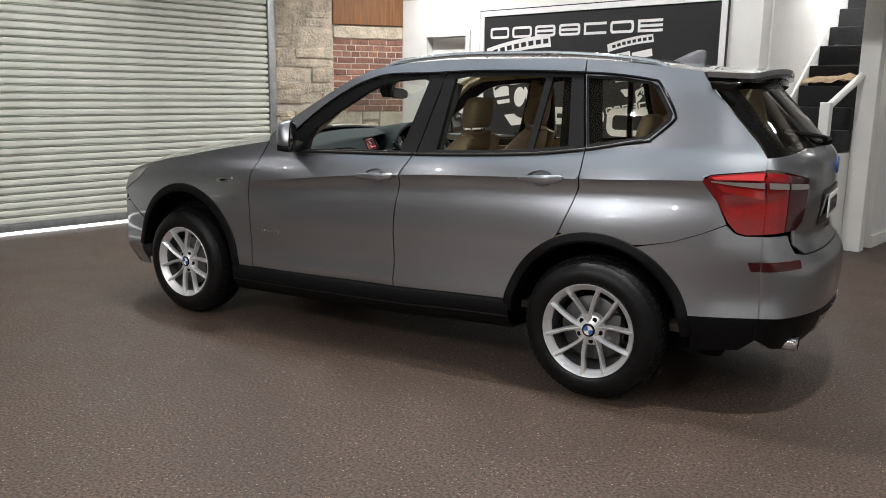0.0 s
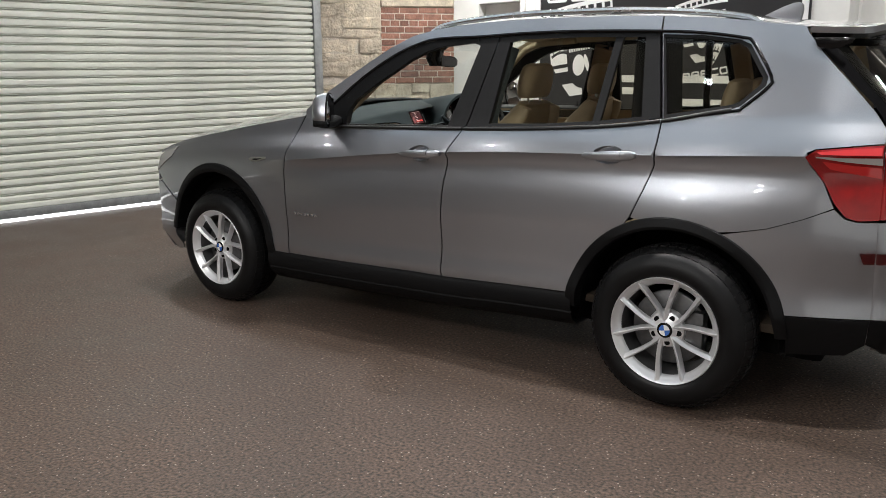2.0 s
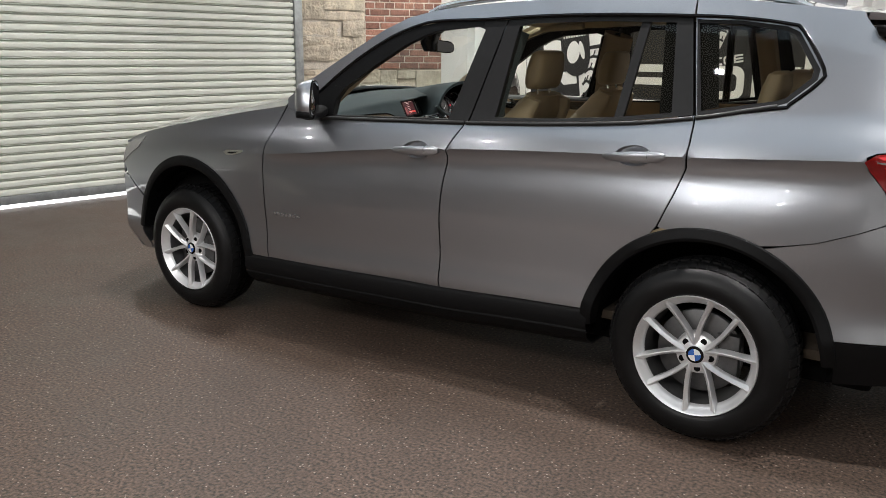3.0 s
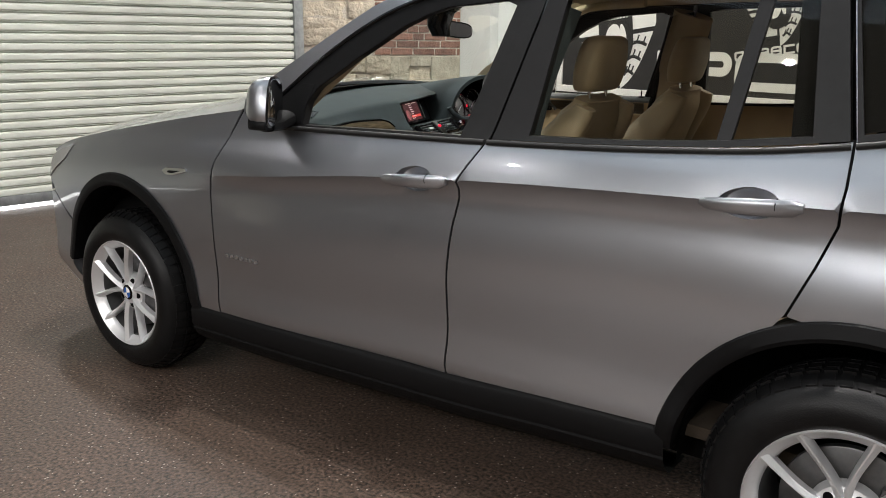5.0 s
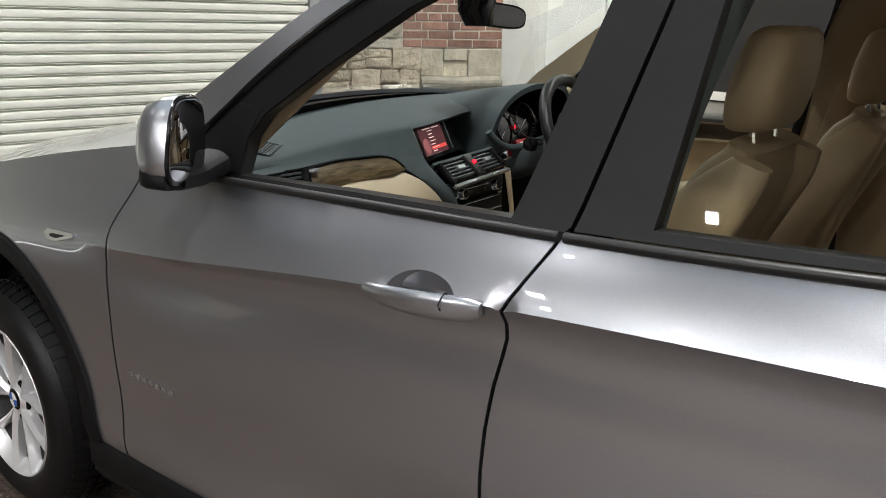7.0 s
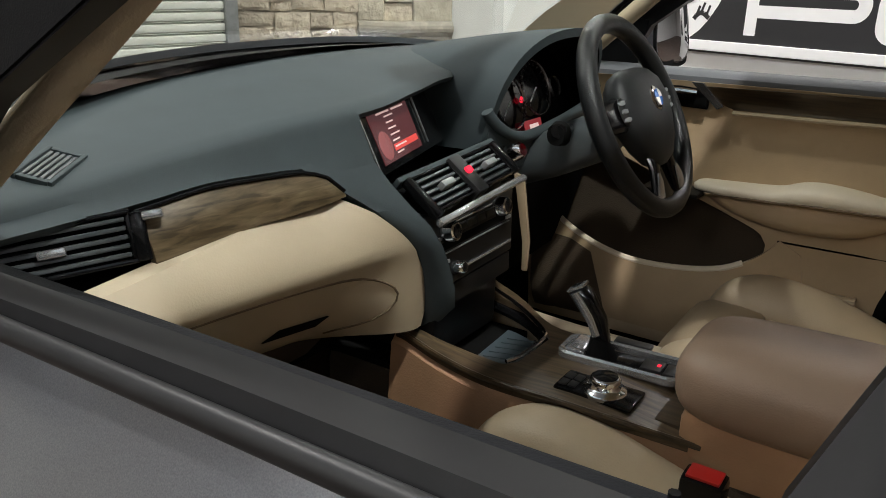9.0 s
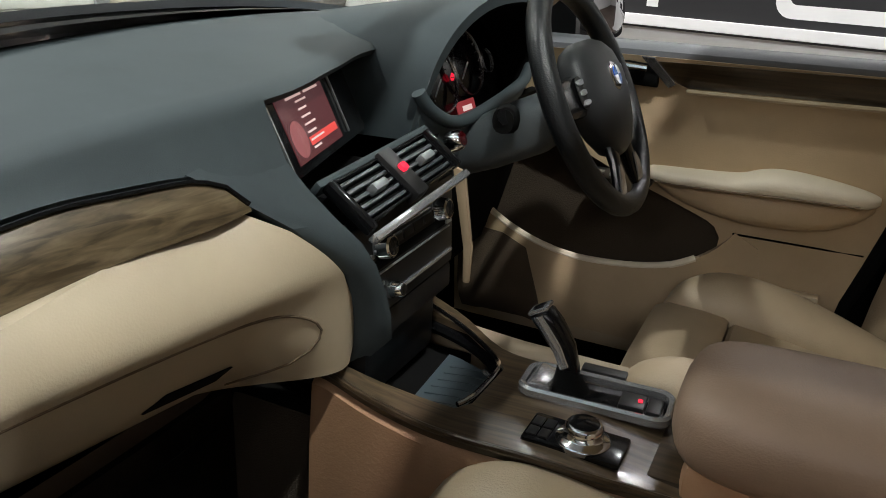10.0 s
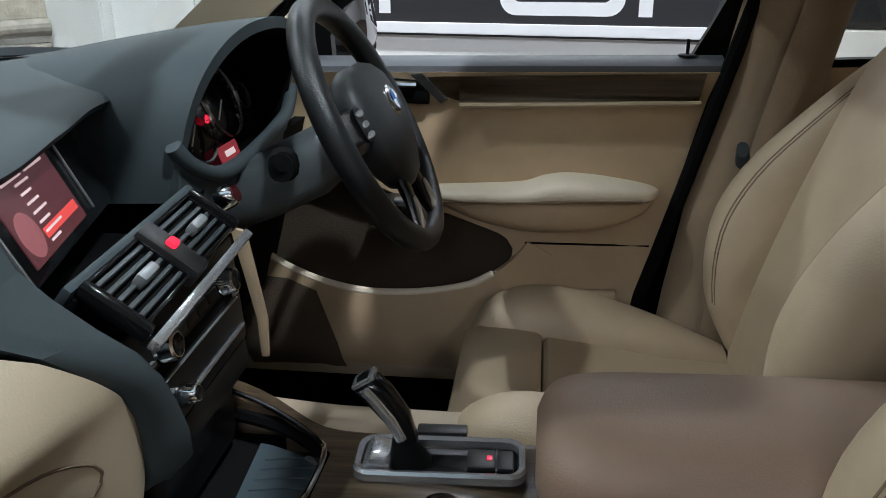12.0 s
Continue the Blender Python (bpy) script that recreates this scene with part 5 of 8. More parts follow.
def screen(w, t):
    """Windscreen: t from cowl to roof."""
    zb = 1.155 + 0.44 * t
    xe = SCREEN_X(zb)
    y = skin(xe, zb) - 0.012
    return Vector((xe - 0.16 * (1 - w * w) * (1 - 0.45 * t), w * y, zb + 0.02 * (1 - w * w)))


part("windscreen", sheet([(-1, 0.0), (1, 0.0), (1, 1), (-1, 1)], screen, 0.12, 0.0, back=(1, 0, -0.5)), M_GLASS, car, "clear windscreen")


def hood(x, w):
    z0 = HOOD_Z(x)
    return Vector((x - 0.09 * (1 - w * w), w * (skin(x, z0) - 0.006), z0 + 0.075 * (1 - abs(w) ** 2.4)))


part("bonnet", sheet([(-2.09, -0.99), (-0.745, -0.99), (-0.76, -0.5), (-0.77, 0), (-0.76, 0.5), (-0.745, 0.99), (-2.09, 0.99), (-2.11, 0)], hood, 0.06, 0.012, back=(0, 0, -1)), M_PAINT, car)
part("cowl", sheet([(-0.82, -0.97), (-0.68, -0.97), (-0.68, 0.97), (-0.82, 0.97)], lambda x, w: hood(x, w) + Vector((0, 0, -0.018)), 0.06, 0.0, back=(0, 0, -1)), M_PLASTIC, car, "black scuttle panel")
part("front_bumper", sheet([(-1, 0.24), (1, 0.24), (1, 0.69), (0.6, 0.72), (-0.6, 0.72), (-1, 0.69)], nose, 0.06, 0.01, back=(1, 0, 0)), M_PAINT, car)
part("nose_panel", sheet([(-1, 0.70), (-0.6, 0.73), (0.6, 0.73), (1, 0.70), (1, 0.86), (0.5, 0.88), (-0.5, 0.88), (-1, 0.86)], nose, 0.06, 0.01, back=(1, 0, 0)), M_PAINT, car)
for s in (-1, 1):
    part("grille", sheet([(s * 0.04, 0.60), (s * 0.24, 0.60), (s * 0.28, 0.74), (s * 0.24, 0.86), (s * 0.05, 0.86)], lambda w, z: nose(w, z) + Vector((-0.008, 0, 0)), 0.05, 0.01, back=(1, 0, 0)), M_GLOSSB, car, "black kidney-shaped grille")

# tail
part("rear_bumper", sheet([(-0.999, 0.48), (0.999, 0.48), (0.999, 0.85), (0.86, 0.85), (0.80, 0.765), (0.70, 0.752), (-0.70, 0.752), (-0.80, 0.765), (-0.86, 0.85), (-0.999, 0.85)], tail, 0.03, 0.01, back=(-1, 0, 0)), M_PAINT, car)
part("bumper_valance", sheet([(-0.9995, 0.475), (0.9995, 0.475), (0.9995, 0.372), (0.93, 0.325), (0.8, 0.305), (-0.8, 0.305), (-0.93, 0.325), (-0.9995, 0.372)], tail, 0.05, 0.01, back=(-1, 0, 0)), M_PLASTIC, car, "black plastic rear valance")
part("skid_plate", sheet([(-0.45, 0.44), (0.45, 0.44), (0.40, 0.34), (-0.40, 0.34)], lambda w, z: tail(w, z) + Vector((0.008, 0, 0)), 0.05, 0.01, back=(-1, 0, 0)), M_RAIL, car, "silver skid plate")
hatch = part("tailgate", sheet([(-0.69, 0.758), (0.69, 0.758), (0.79, 0.80), (0.80, 0.87), (0.735, 0.905), (0.71, 1.10), (0.9985, 1.145), (0.998, 1.19), (0.6, 1.225), (-0.6, 1.225), (-0.998, 1.19), (-0.9985, 1.145), (-0.71, 1.10), (-0.735, 0.905), (-0.80, 0.87), (-0.79, 0.80)], tail, 0.03, 0.012, back=(-1, 0, 0)), M_PAINT, car)
part("rear_window", sheet([(-0.95, 1.20), (-0.6, 1.232), (0.6, 1.232), (0.95, 1.20), (0.93, 1.5), (-0.93, 1.5)], tail, 0.05, 0.0, back=(-1, 0, 0)), M_TINT, hatch, "tinted rear window")
bm = sheet([(-0.995, 1.19), (-0.6, 1.228), (0.6, 1.228), (0.995, 1.19), (0.995, 1.52), (-0.995, 1.52)], lambda w, z: tail(w, z) + Vector((-0.003, 0, 0)), 0.05, 0.0,
           holes=([(-0.86, 1.235), (-0.6, 1.255), (0.6, 1.255), (0.86, 1.235), (0.84, 1.49), (-0.84, 1.49)],), back=(-1, 0, 0))
part("window_border", bm, M_GLOSSB, hatch, "black glass border")


def spoiler(x, w):
    return Vector((x + 0.05 * (1 - w * w), w * (0.575 - 0.10 * (x - 1.8)), 1.566 + 0.035 * (1 - w * w) - 0.05 * (x - 1.79)))


bm = sheet([(1.80, -1), (1.93, -1), (1.985, -0.985), (2.005, -0.93), (2.01, 0), (2.005, 0.93), (1.985, 0.985), (1.93, 1), (1.80, 1)], spoiler, 0.04, 0.0, back=(0, 0, -1))
bmesh.ops.solidify(bm, geom=bm.faces[:], thickness=0.024)
part("roof_spoiler", bm, M_PAINT, hatch, "body-coloured roof spoiler")
# black plate below the body-coloured spoiler, its underside's shade put into colour
bm = sheet([(1.80, -0.97), (1.93, -0.97), (1.965, -0.955), (1.98, -0.91), (1.985, 0), (1.98, 0.91), (1.965, 0.955), (1.93, 0.97), (1.80, 0.97)], lambda x, w: spoiler(x, w) + Vector((0, 0, -0.026)), 0.04, 0.0, back=(0, 0, -1))
bmesh.ops.solidify(bm, geom=bm.faces[:], thickness=0.018)
part("spoiler_shade", bm, M_GLOSSB, hatch, "black plate for the shaded underside")
part("plate_recess", sheet([(-0.40, 0.86), (0.40, 0.86), (0.42, 1.03), (-0.42, 1.03)], lambda w, z: tail(w, z) + Vector((0.004, 0, 0)), 0.05, 0.0, back=(-1, 0, 0)), M_GLOSSB, hatch)
pl = part("number_plate", newbox((2.318, -0.19, 0.885), (2.324, 0.19, 0.995), 0.002), M_WHITEP, hatch, "pale number plate")
bm = bmesh.new()
for k in range(6):
    box(bm, (2.3242, -0.15 + 0.05 * k, 0.905), (2.3252, -0.115 + 0.05 * k, 0.975))
part("plate_bar", bm, M_BLACKP, pl, smooth=False)
part("rear_badge", moved(lathe([(0.0, -0.006), (0.03, -0.006), (0.041, -0.003), (0.041, 0.003), (0.0, 0.003)], 24), Matrix.Translation((2.325, 0, 1.13)) @ Matrix.Rotation(radians(90), 4, "Z")), M_BLUE, hatch, "round blue and white badge")
bm = tube(smooth_path([(2.26, 0.0, 1.245), (2.262, -0.05, 1.262), (2.20, -0.30, 1.285), (2.12, -0.42, 1.30)], 0.03), 0.011, 8)
wp = part("rear_wiper", bm, M_PLASTIC, hatch, "black rear wiper")
part("wiper_hub", blob([((2.245, 0, 1.235), (0, 0.035, 0), (0, 0, 0.025), 2.2), ((2.29, 0, 1.25), (0, 0.03, 0), (0, 0, 0.02), 2.2)], 12), M_PLASTIC, wp)
for s in (-1,):
    bm = lathe([(0.028, 0.0), (0.033, 0.004), (0.036, 0.01), (0.037, 0.03), (0.037, 0.16), (0.033, 0.16), (0.032, 0.03), (0.028, 0.01)], 24, True)
    moved(bm, Matrix.Translation((2.29, s * 0.53, 0.338)) @ Matrix.Rotation(radians(90), 4, "Z"))
    part("exhaust_pipe", bm, M_CHROME, car, "chrome exhaust tip")
for s in (-1, 1):
    fin = [(1.83, 1.522), (1.93, 1.518), (1.975, 1.516), (1.965, 1.50), (1.93, 1.482), (1.89, 1.476), (1.845, 1.485)]
    part("spoiler_end", moved(prism(fin, -0.012, 0.012, "y", 0.008), Matrix.Translation((0, s * 0.535, 0)) @ Matrix.Rotation(radians(s * 3), 4, "Z")), M_GLOSSB, hatch, "gloss black spoiler end plate")
# shark fin aerial
FIN = [(1.455, 1.628), (1.50, 1.648), (1.56, 1.676), (1.605, 1.692), (1.632, 1.694), (1.645, 1.686), (1.648, 1.66), (1.642, 1.62)]
part("roof_aerial", prism(FIN, -0.018, 0.018, "y", 0.012), M_PAINT, car, "shark fin aerial")

# inner shell so that gaps and the cabin stay closed
bm = newbox((-1.95, -0.62, 0.23), (1.97, 0.62, 0.33), 0.03)
part("underbody", bm, M_DARK, car, "black underbody")
for s in (-1, 1):
    for nm, ln in (("gap", GAP), ("gap", FGAP), ("gap", RGAP)):
        pts = [side(s, -0.018)(p[0], p[1]) for p in smooth_path([(x, z, 0) for x, z in ln], 0.05)]
        part("seal", tube(pts, 0.012, 6), M_DARK, car, "black door seal")
    part("inner_panel", sheet([(-0.9, 0.34), (0.95, 0.36), (1.0, 0.5), (1.06, 0.66), (1.18, 0.77), (1.35, 0.84), (1.9, 0.85), (2.05, 1.1), (1.9, 1.2), (1.3, 1.17), (0.3, 1.10), (-0.7, 1.08), (-0.85, 0.9)], side(s, -0.045), 0.08, 0.0, back=(0, -s, 0)), M_DARK, car)
bm = newbox((-1.9, -0.72, 0.35), (-0.98, 0.72, 0.86), 0.05)
part("engine_bay", bm, M_DARK, car)

# ---------- wheels ----------
def wheel(cx, s):
    root = part("wheel", lathe([(0.10, 0.02), (0.14, 0.02), (0.14, 0.12), (0.10, 0.12)], 32, True), M_DARK, car, "alloy wheel with five pairs of spokes")
    # built for a wheel at the origin, outside towards -y
    W = 0.1125
    prof = [(0.222, -W + 0.02), (0.228, -W + 0.008), (0.245, -W - 0.002), (0.272, -W - 0.006), (0.296, -W + 0.002), (0.316, -W + 0.016), (0.332, -W + 0.038), (0.340, -W + 0.056), (0.3455, -W + 0.075),
            (0.3455, W - 0.05), (0.342, W - 0.03), (0.332, W - 0.01), (0.30, W), (0.25, W), (0.222, W - 0.02)]
    tyre = part("tyre", lathe(prof, 72, True), M_RUBBER, root, "black road tyre")
    # tread blocks on the shoulder and the crown
    bm = bmesh.new()
    nb = 56
    for k in range(nb):
        a = k * math.tau / nb
        for y0, y1, r0, sk in ((-W + 0.030, -W + 0.064, 0.336, 0.3), (-W + 0.070, -0.022, 0.3445, 0.5), (-0.014, 0.014, 0.3445, 0.0), (0.022, W - 0.060, 0.3445, 0.5), (W - 0.052, W - 0.012, 0.336, 0.3)):
            da = math.tau / nb * 0.36
            q = []
            for aa, yy in ((a - da, y0), (a + da, y0), (a + da + sk * 0.03, y1), (a - da + sk * 0.03, y1)):
                edge = 0.3445 if abs(yy) < W - 0.069 else 0.339 if abs(yy) < W - 0.05 else 0.323 if yy < 0 else 0.331
                q.append((aa, yy, edge))
            lo = [bm.verts.new(((r - 0.004) * math.cos(aa), yy, (r - 0.004) * math.sin(aa))) for aa, yy, r in q]
            hi = [bm.verts.new(((r + 0.0075) * math.cos(aa), yy, (r + 0.0075) * math.sin(aa))) for aa, yy, r in q]
            bm.faces.new(hi)
            for i in range(4):
                bm.faces.new((lo[i], lo[(i + 1) % 4], hi[(i + 1) % 4], hi[i]))
    bmesh.ops.recalc_face_normals(bm, faces=bm.faces[:])
    part("tread", bm, M_RUBBER, root, smooth=False)
    # rim: bright lip, dull barrel behind it
    part("rim", lathe([(0.196, -W + 0.040), (0.200, -W + 0.030), (0.206, -W + 0.024), (0.217, -W + 0.015), (0.222, -W + 0.006), (0.228, -W + 0.002), (0.231, -W + 0.006), (0.229, -W + 0.02), (0.212, -W + 0.045)], 72, True), M_ALLOY, root, "bright silver rim")
    part("barrel", lathe([(0.196, -W + 0.041), (0.190, -W + 0.075), (0.186, 0.0), (0.19, 0.09), (0.20, 0.09), (0.205, 0.0), (0.209, -W + 0.046)], 72, True), M_BARREL, root, "dull grey inner barrel")
    # spokes in pairs, each with a sharp ridge
    for k in range(10):
        pair, sgn = k // 2, 1 if k % 2 else -1
        mid = radians(64 + 72 * pair)
        rows_ = []
        for j in range(13):
            t = j / 12
            r = 0.034 + (0.2245 - 0.034) * t
            a = mid + sgn * radians(14.5 + 17 * (1 - t) ** 1.6)
            front = -W + 0.030 - 0.0255 * t ** 0.8
            wid = 0.0125 - 0.002 * math.sin(math.pi * t) + 0.002 * t ** 3
            c0 = Vector((math.cos(a) * r, 0, math.sin(a) * r))
            tang = Vector((-math.sin(a), 0, math.cos(a)))
            rows_.append([c0 + tang * (sgn * u * wid) + Vector((0, front + d, 0)) for u, d in ((-1.0, 0.034), (-0.92, 0.012), (-0.25, 0.004), (0.12, 0.0), (0.40, 0.001), (0.72, 0.012), (0.95, 0.034))])
        bm = bmesh.new()
        net = [[bm.verts.new(p) for p in rr] for rr in rows_]
        for A, B in zip(net, net[1:]):
            for i in range(7):
                bm.faces.new((A[i], A[(i + 1) % 7], B[(i + 1) % 7], B[i]))
        bm.faces.new(net[0]), bm.faces.new(net[-1])
        bmesh.ops.recalc_face_normals(bm, faces=bm.faces[:])
        part("spoke", bm, M_ALLOY, root)
    part("hub_plate", lathe([(0.0, -W + 0.03), (0.034, -W + 0.028), (0.038, -W + 0.032), (0.075, -W + 0.045), (0.085, -W + 0.07), (0.0, -W + 0.07)], 40), M_ALLOY, root)
    for k in range(5):
        a = radians(64 + 72 * k)
        bm = lathe([(0.0, -0.002), (0.0115, -0.002), (0.0125, 0.004), (0.0, 0.004)], 16)
        moved(bm, Matrix.Translation((0.056 * math.cos(a), -W + 0.0385, 0.056 * math.sin(a))))
        part("wheel_bolt", bm, M_DARK, root, "recessed wheel bolt")
    cap = lathe([(0.0, -W + 0.0235), (0.026, -W + 0.0245), (0.033, -W + 0.028), (0.033, -W + 0.034)], 32)
    part("hub_cap", cap, M_GLOSSB, root, "round hub cap with a blue and white badge")
    for q in range(4):
        bm = bmesh.new()
        n = 8
        c = bm.verts.new((0, -W + 0.0225, 0))
        vs = [bm.verts.new((0.0235 * math.cos(radians(12 + 90 * q + 90 * k / n)), -W + 0.0235, 0.0235 * math.sin(radians(12 + 90 * q + 90 * k / n)))) for k in range(n + 1)]
        for p, q2 in zip(vs, vs[1:]):
            bm.faces.new((c, p, q2))
        part("cap_quarter", bm, M_BLUE if q % 2 else M_BADGEW, root)
    part("brake_disc", lathe([(0.05, -0.03), (0.155, -0.03), (0.158, -0.028), (0.158, -0.008), (0.05, -0.008)], 40), M_DISC, root, "grey brake disc")
    bm = newbox((0.06, -0.055, -0.09), (0.15, 0.02, 0.09), 0.02)
    part("brake_caliper", bm, M_DISC, root, "grey brake caliper")
    root.parent = car
    root.location = (cx, s * 0.802, 0.344)
    root.rotation_euler = (0, 0, 0 if s < 0 else math.pi)
    return root


for cx in HUBS.values():
    for s in (-1, 1):
        wheel(cx, s)

# ---------- the cabin ----------
def loft(rows, close=False):
    """A net through rows of points of equal count."""
    bm = bmesh.new()
    g = [[bm.verts.new(p) for p in r] for r in rows]
    for A, B in zip(g, g[1:]):
        n = len(A)
        for k in range(n if close else n - 1):
            bm.faces.new((A[k], A[(k + 1) % n], B[(k + 1) % n], B[k]))
    bmesh.ops.recalc_face_normals(bm, faces=bm.faces[:])
    return bm


def frame_at(origin, across, upward):
    """Axes of a small panel: x across, y out of it, z up it."""
    a = Vector(across).normalized()
    n = a.cross(Vector(upward)).normalized() * -1
    u = n.cross(a).normalized() * -1
    if u.dot(Vector(upward)) < 0:
        u = -u
    m = Matrix((a, n, u)).transposed().to_4x4()
    m.translation = Vector(origin)
    return m


# floor, bulkhead, headliner, pillar trims
part("cabin_floor", newbox((-0.95, -0.74, 0.36), (1.9, 0.74, 0.40), 0.01), M_CARPET, car, "dark carpet")
part("boot_floor", newbox((1.905, -0.62, 0.38), (2.15, 0.62, 0.46), 0.02), M_CARPET, car, "dark boot floor")
part("bulkhead", newbox((-0.97, -0.74, 0.36), (-0.90, 0.74, 1.06), 0.02), M_CARPET, car)
part("headliner", sheet([(-0.02, -0.97), (1.78, -0.97), (1.78, 0.97), (-0.02, 0.97)], lambda x, w: roof(x, w) + Vector((0, 0, -0.035)), 0.1, 0.0, back=(0, 0, 1)), M_HEAD, car, "pale headliner")
for s in (-1, 1):
    pts = smooth_path([(-0.64, s * 0.695, 1.06), (-0.50, s * 0.662, 1.188), (-0.335, s * 0.627, 1.33), (-0.19, s * 0.595, 1.452), (-0.05, s * 0.567, 1.54), (0.25, s * 0.55, 1.565)], 0.05)
    part("pillar_trim", tube(pts, 0.018, 10), M_HEAD, car, "tan front pillar trim")
    # near-side trims are darkened copies, so the cabin reads dark through the glass
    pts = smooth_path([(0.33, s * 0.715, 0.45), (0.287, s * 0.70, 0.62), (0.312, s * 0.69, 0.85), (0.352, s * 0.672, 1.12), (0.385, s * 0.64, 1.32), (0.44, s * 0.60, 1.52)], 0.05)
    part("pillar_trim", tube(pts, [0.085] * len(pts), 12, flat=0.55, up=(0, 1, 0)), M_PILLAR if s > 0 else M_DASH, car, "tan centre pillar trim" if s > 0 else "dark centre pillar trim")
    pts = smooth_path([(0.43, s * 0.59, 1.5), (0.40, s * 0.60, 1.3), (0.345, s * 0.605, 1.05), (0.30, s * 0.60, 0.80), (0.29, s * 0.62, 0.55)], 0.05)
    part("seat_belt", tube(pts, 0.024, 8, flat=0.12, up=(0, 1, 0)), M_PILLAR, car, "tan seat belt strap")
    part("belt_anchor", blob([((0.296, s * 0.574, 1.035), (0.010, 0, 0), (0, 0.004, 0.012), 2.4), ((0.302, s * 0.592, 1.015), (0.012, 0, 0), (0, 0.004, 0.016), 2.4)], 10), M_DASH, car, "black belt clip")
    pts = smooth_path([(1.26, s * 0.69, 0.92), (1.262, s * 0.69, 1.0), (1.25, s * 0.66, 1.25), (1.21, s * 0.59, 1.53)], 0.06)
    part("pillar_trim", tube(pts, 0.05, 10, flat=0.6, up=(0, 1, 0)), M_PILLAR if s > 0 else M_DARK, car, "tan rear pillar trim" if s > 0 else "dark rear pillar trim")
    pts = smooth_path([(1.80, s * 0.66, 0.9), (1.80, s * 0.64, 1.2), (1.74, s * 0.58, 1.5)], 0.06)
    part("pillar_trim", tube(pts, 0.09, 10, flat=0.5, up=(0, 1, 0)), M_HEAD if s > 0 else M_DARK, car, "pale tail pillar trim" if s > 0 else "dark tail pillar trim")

# dashboard: upper mass in soft black
ZT = curve_at([-0.70, -0.55, -0.41, -0.3, -0.2, 0.0, 0.17, 0.7], [1.118, 1.145, 1.17, 1.185, 1.193, 1.203, 1.205, 1.19])
XBR = curve_at([-0.70, -0.55, -0.41, -0.30, -0.22, -0.165, 0.0, 0.17, 0.7], [-0.60, -0.555, -0.52, -0.492, -0.474, -0.470, -0.505, -0.545, -0.545])
ZBR = curve_at([-0.70, -0.55, -0.41, -0.30, -0.20, 0.0, 0.17, 0.7], [1.098, 1.118, 1.140, 1.155, 1.163, 1.172, 1.176, 1.17])
XLO = curve_at([-0.70, -0.517, -0.411, -0.321, -0.26, -0.21, -0.165], [-0.57, -0.522, -0.497, -0.472, -0.447, -0.432, -0.428])
ZLO = curve_at([-0.70, -0.517, -0.411, -0.321, -0.26, -0.21, -0.165], [1.07, 1.088, 1.099, 1.099, 1.085, 1.07, 1.068])
rows = []
for y in [-0.70 + 0.512 * k / 26 for k in range(27)] + [-0.183 + 0.883 * k / 36 for k in range(37)]:
    zt, xb, zb = ZT(y), XBR(y), ZBR(y)
    r = [(-0.99 + 0.1 * abs(y), y, zt - 0.075), (-0.90 + 0.08 * abs(y), y, zt - 0.028), (-0.80, y, zt - 0.005), (-0.72, y, zt), (-0.64, y, zt - (zt - zb) * 0.3), (xb - 0.03, y, zb + 0.006), (xb - 0.01, y, zb + 0.002), (xb, y, zb - 0.006)]
    if y < -0.185:
        xl, zl = XLO(y), ZLO(y)
        r += [(xb + 0.003, y, zb - 0.016), (xl - 0.003, y, zl + 0.004), (xl - 0.012, y, zl - 0.006), (xl - 0.06, y, zl - 0.02)]
    else:
        r += [(xb - 0.006, y, zb - 0.014), (xb - 0.05, y, zb - 0.016), (xb - 0.075, y, zb - 0.04), (xb - 0.06, y, zb - 0.14)]
    rows.append(r)
dash = part("dashboard", loft(rows), M_DASH, car, "soft black dashboard with wood and tan trim")
part("dash_core", newbox((-0.90, -0.70, 0.72), (-0.60, 0.70, 1.05), 0.03), M_DARK, dash)

# dark flank that runs from the facia down beside the centre stack
rows = []
for (ly, lz, lx), (ry, rz, rx) in zip(
        ((-0.310, 1.104, -0.470), (-0.288, 1.090, -0.457), (-0.262, 1.068, -0.442), (-0.225, 1.036, -0.413), (-0.190, 1.000, -0.400), (-0.162, 0.968, -0.396), (-0.138, 0.930, -0.396), (-0.118, 0.885, -0.398), (-0.106, 0.845, -0.402), (-0.102, 0.815, -0.43)),
        ((-0.190, 1.128, -0.461), (-0.188, 1.098, -0.447), (-0.180, 1.068, -0.426), (-0.168, 1.035, -0.398), (-0.150, 1.005, -0.376), (-0.130, 0.972, -0.368), (-0.112, 0.935, -0.366), (-0.096, 0.895, -0.366), (-0.086, 0.858, -0.37), (-0.080, 0.825, -0.40))):
    a, b = Vector((lx, ly, lz)), Vector((rx, ry, rz))
    g = min(0.011, 0.0028 * len(rows))
    rows.append([a + Vector((-0.03, 0, 0)), a + Vector((g * 0.4, 0, 0)), a.lerp(b, 0.3) + Vector((g, 0, 0)), a.lerp(b, 0.7) + Vector((g, 0, 0)), b + Vector((g * 0.4, 0, 0)), b + Vector((-0.04, 0.004, 0))])
part("centre_sweep", loft(rows), M_DASH, dash)

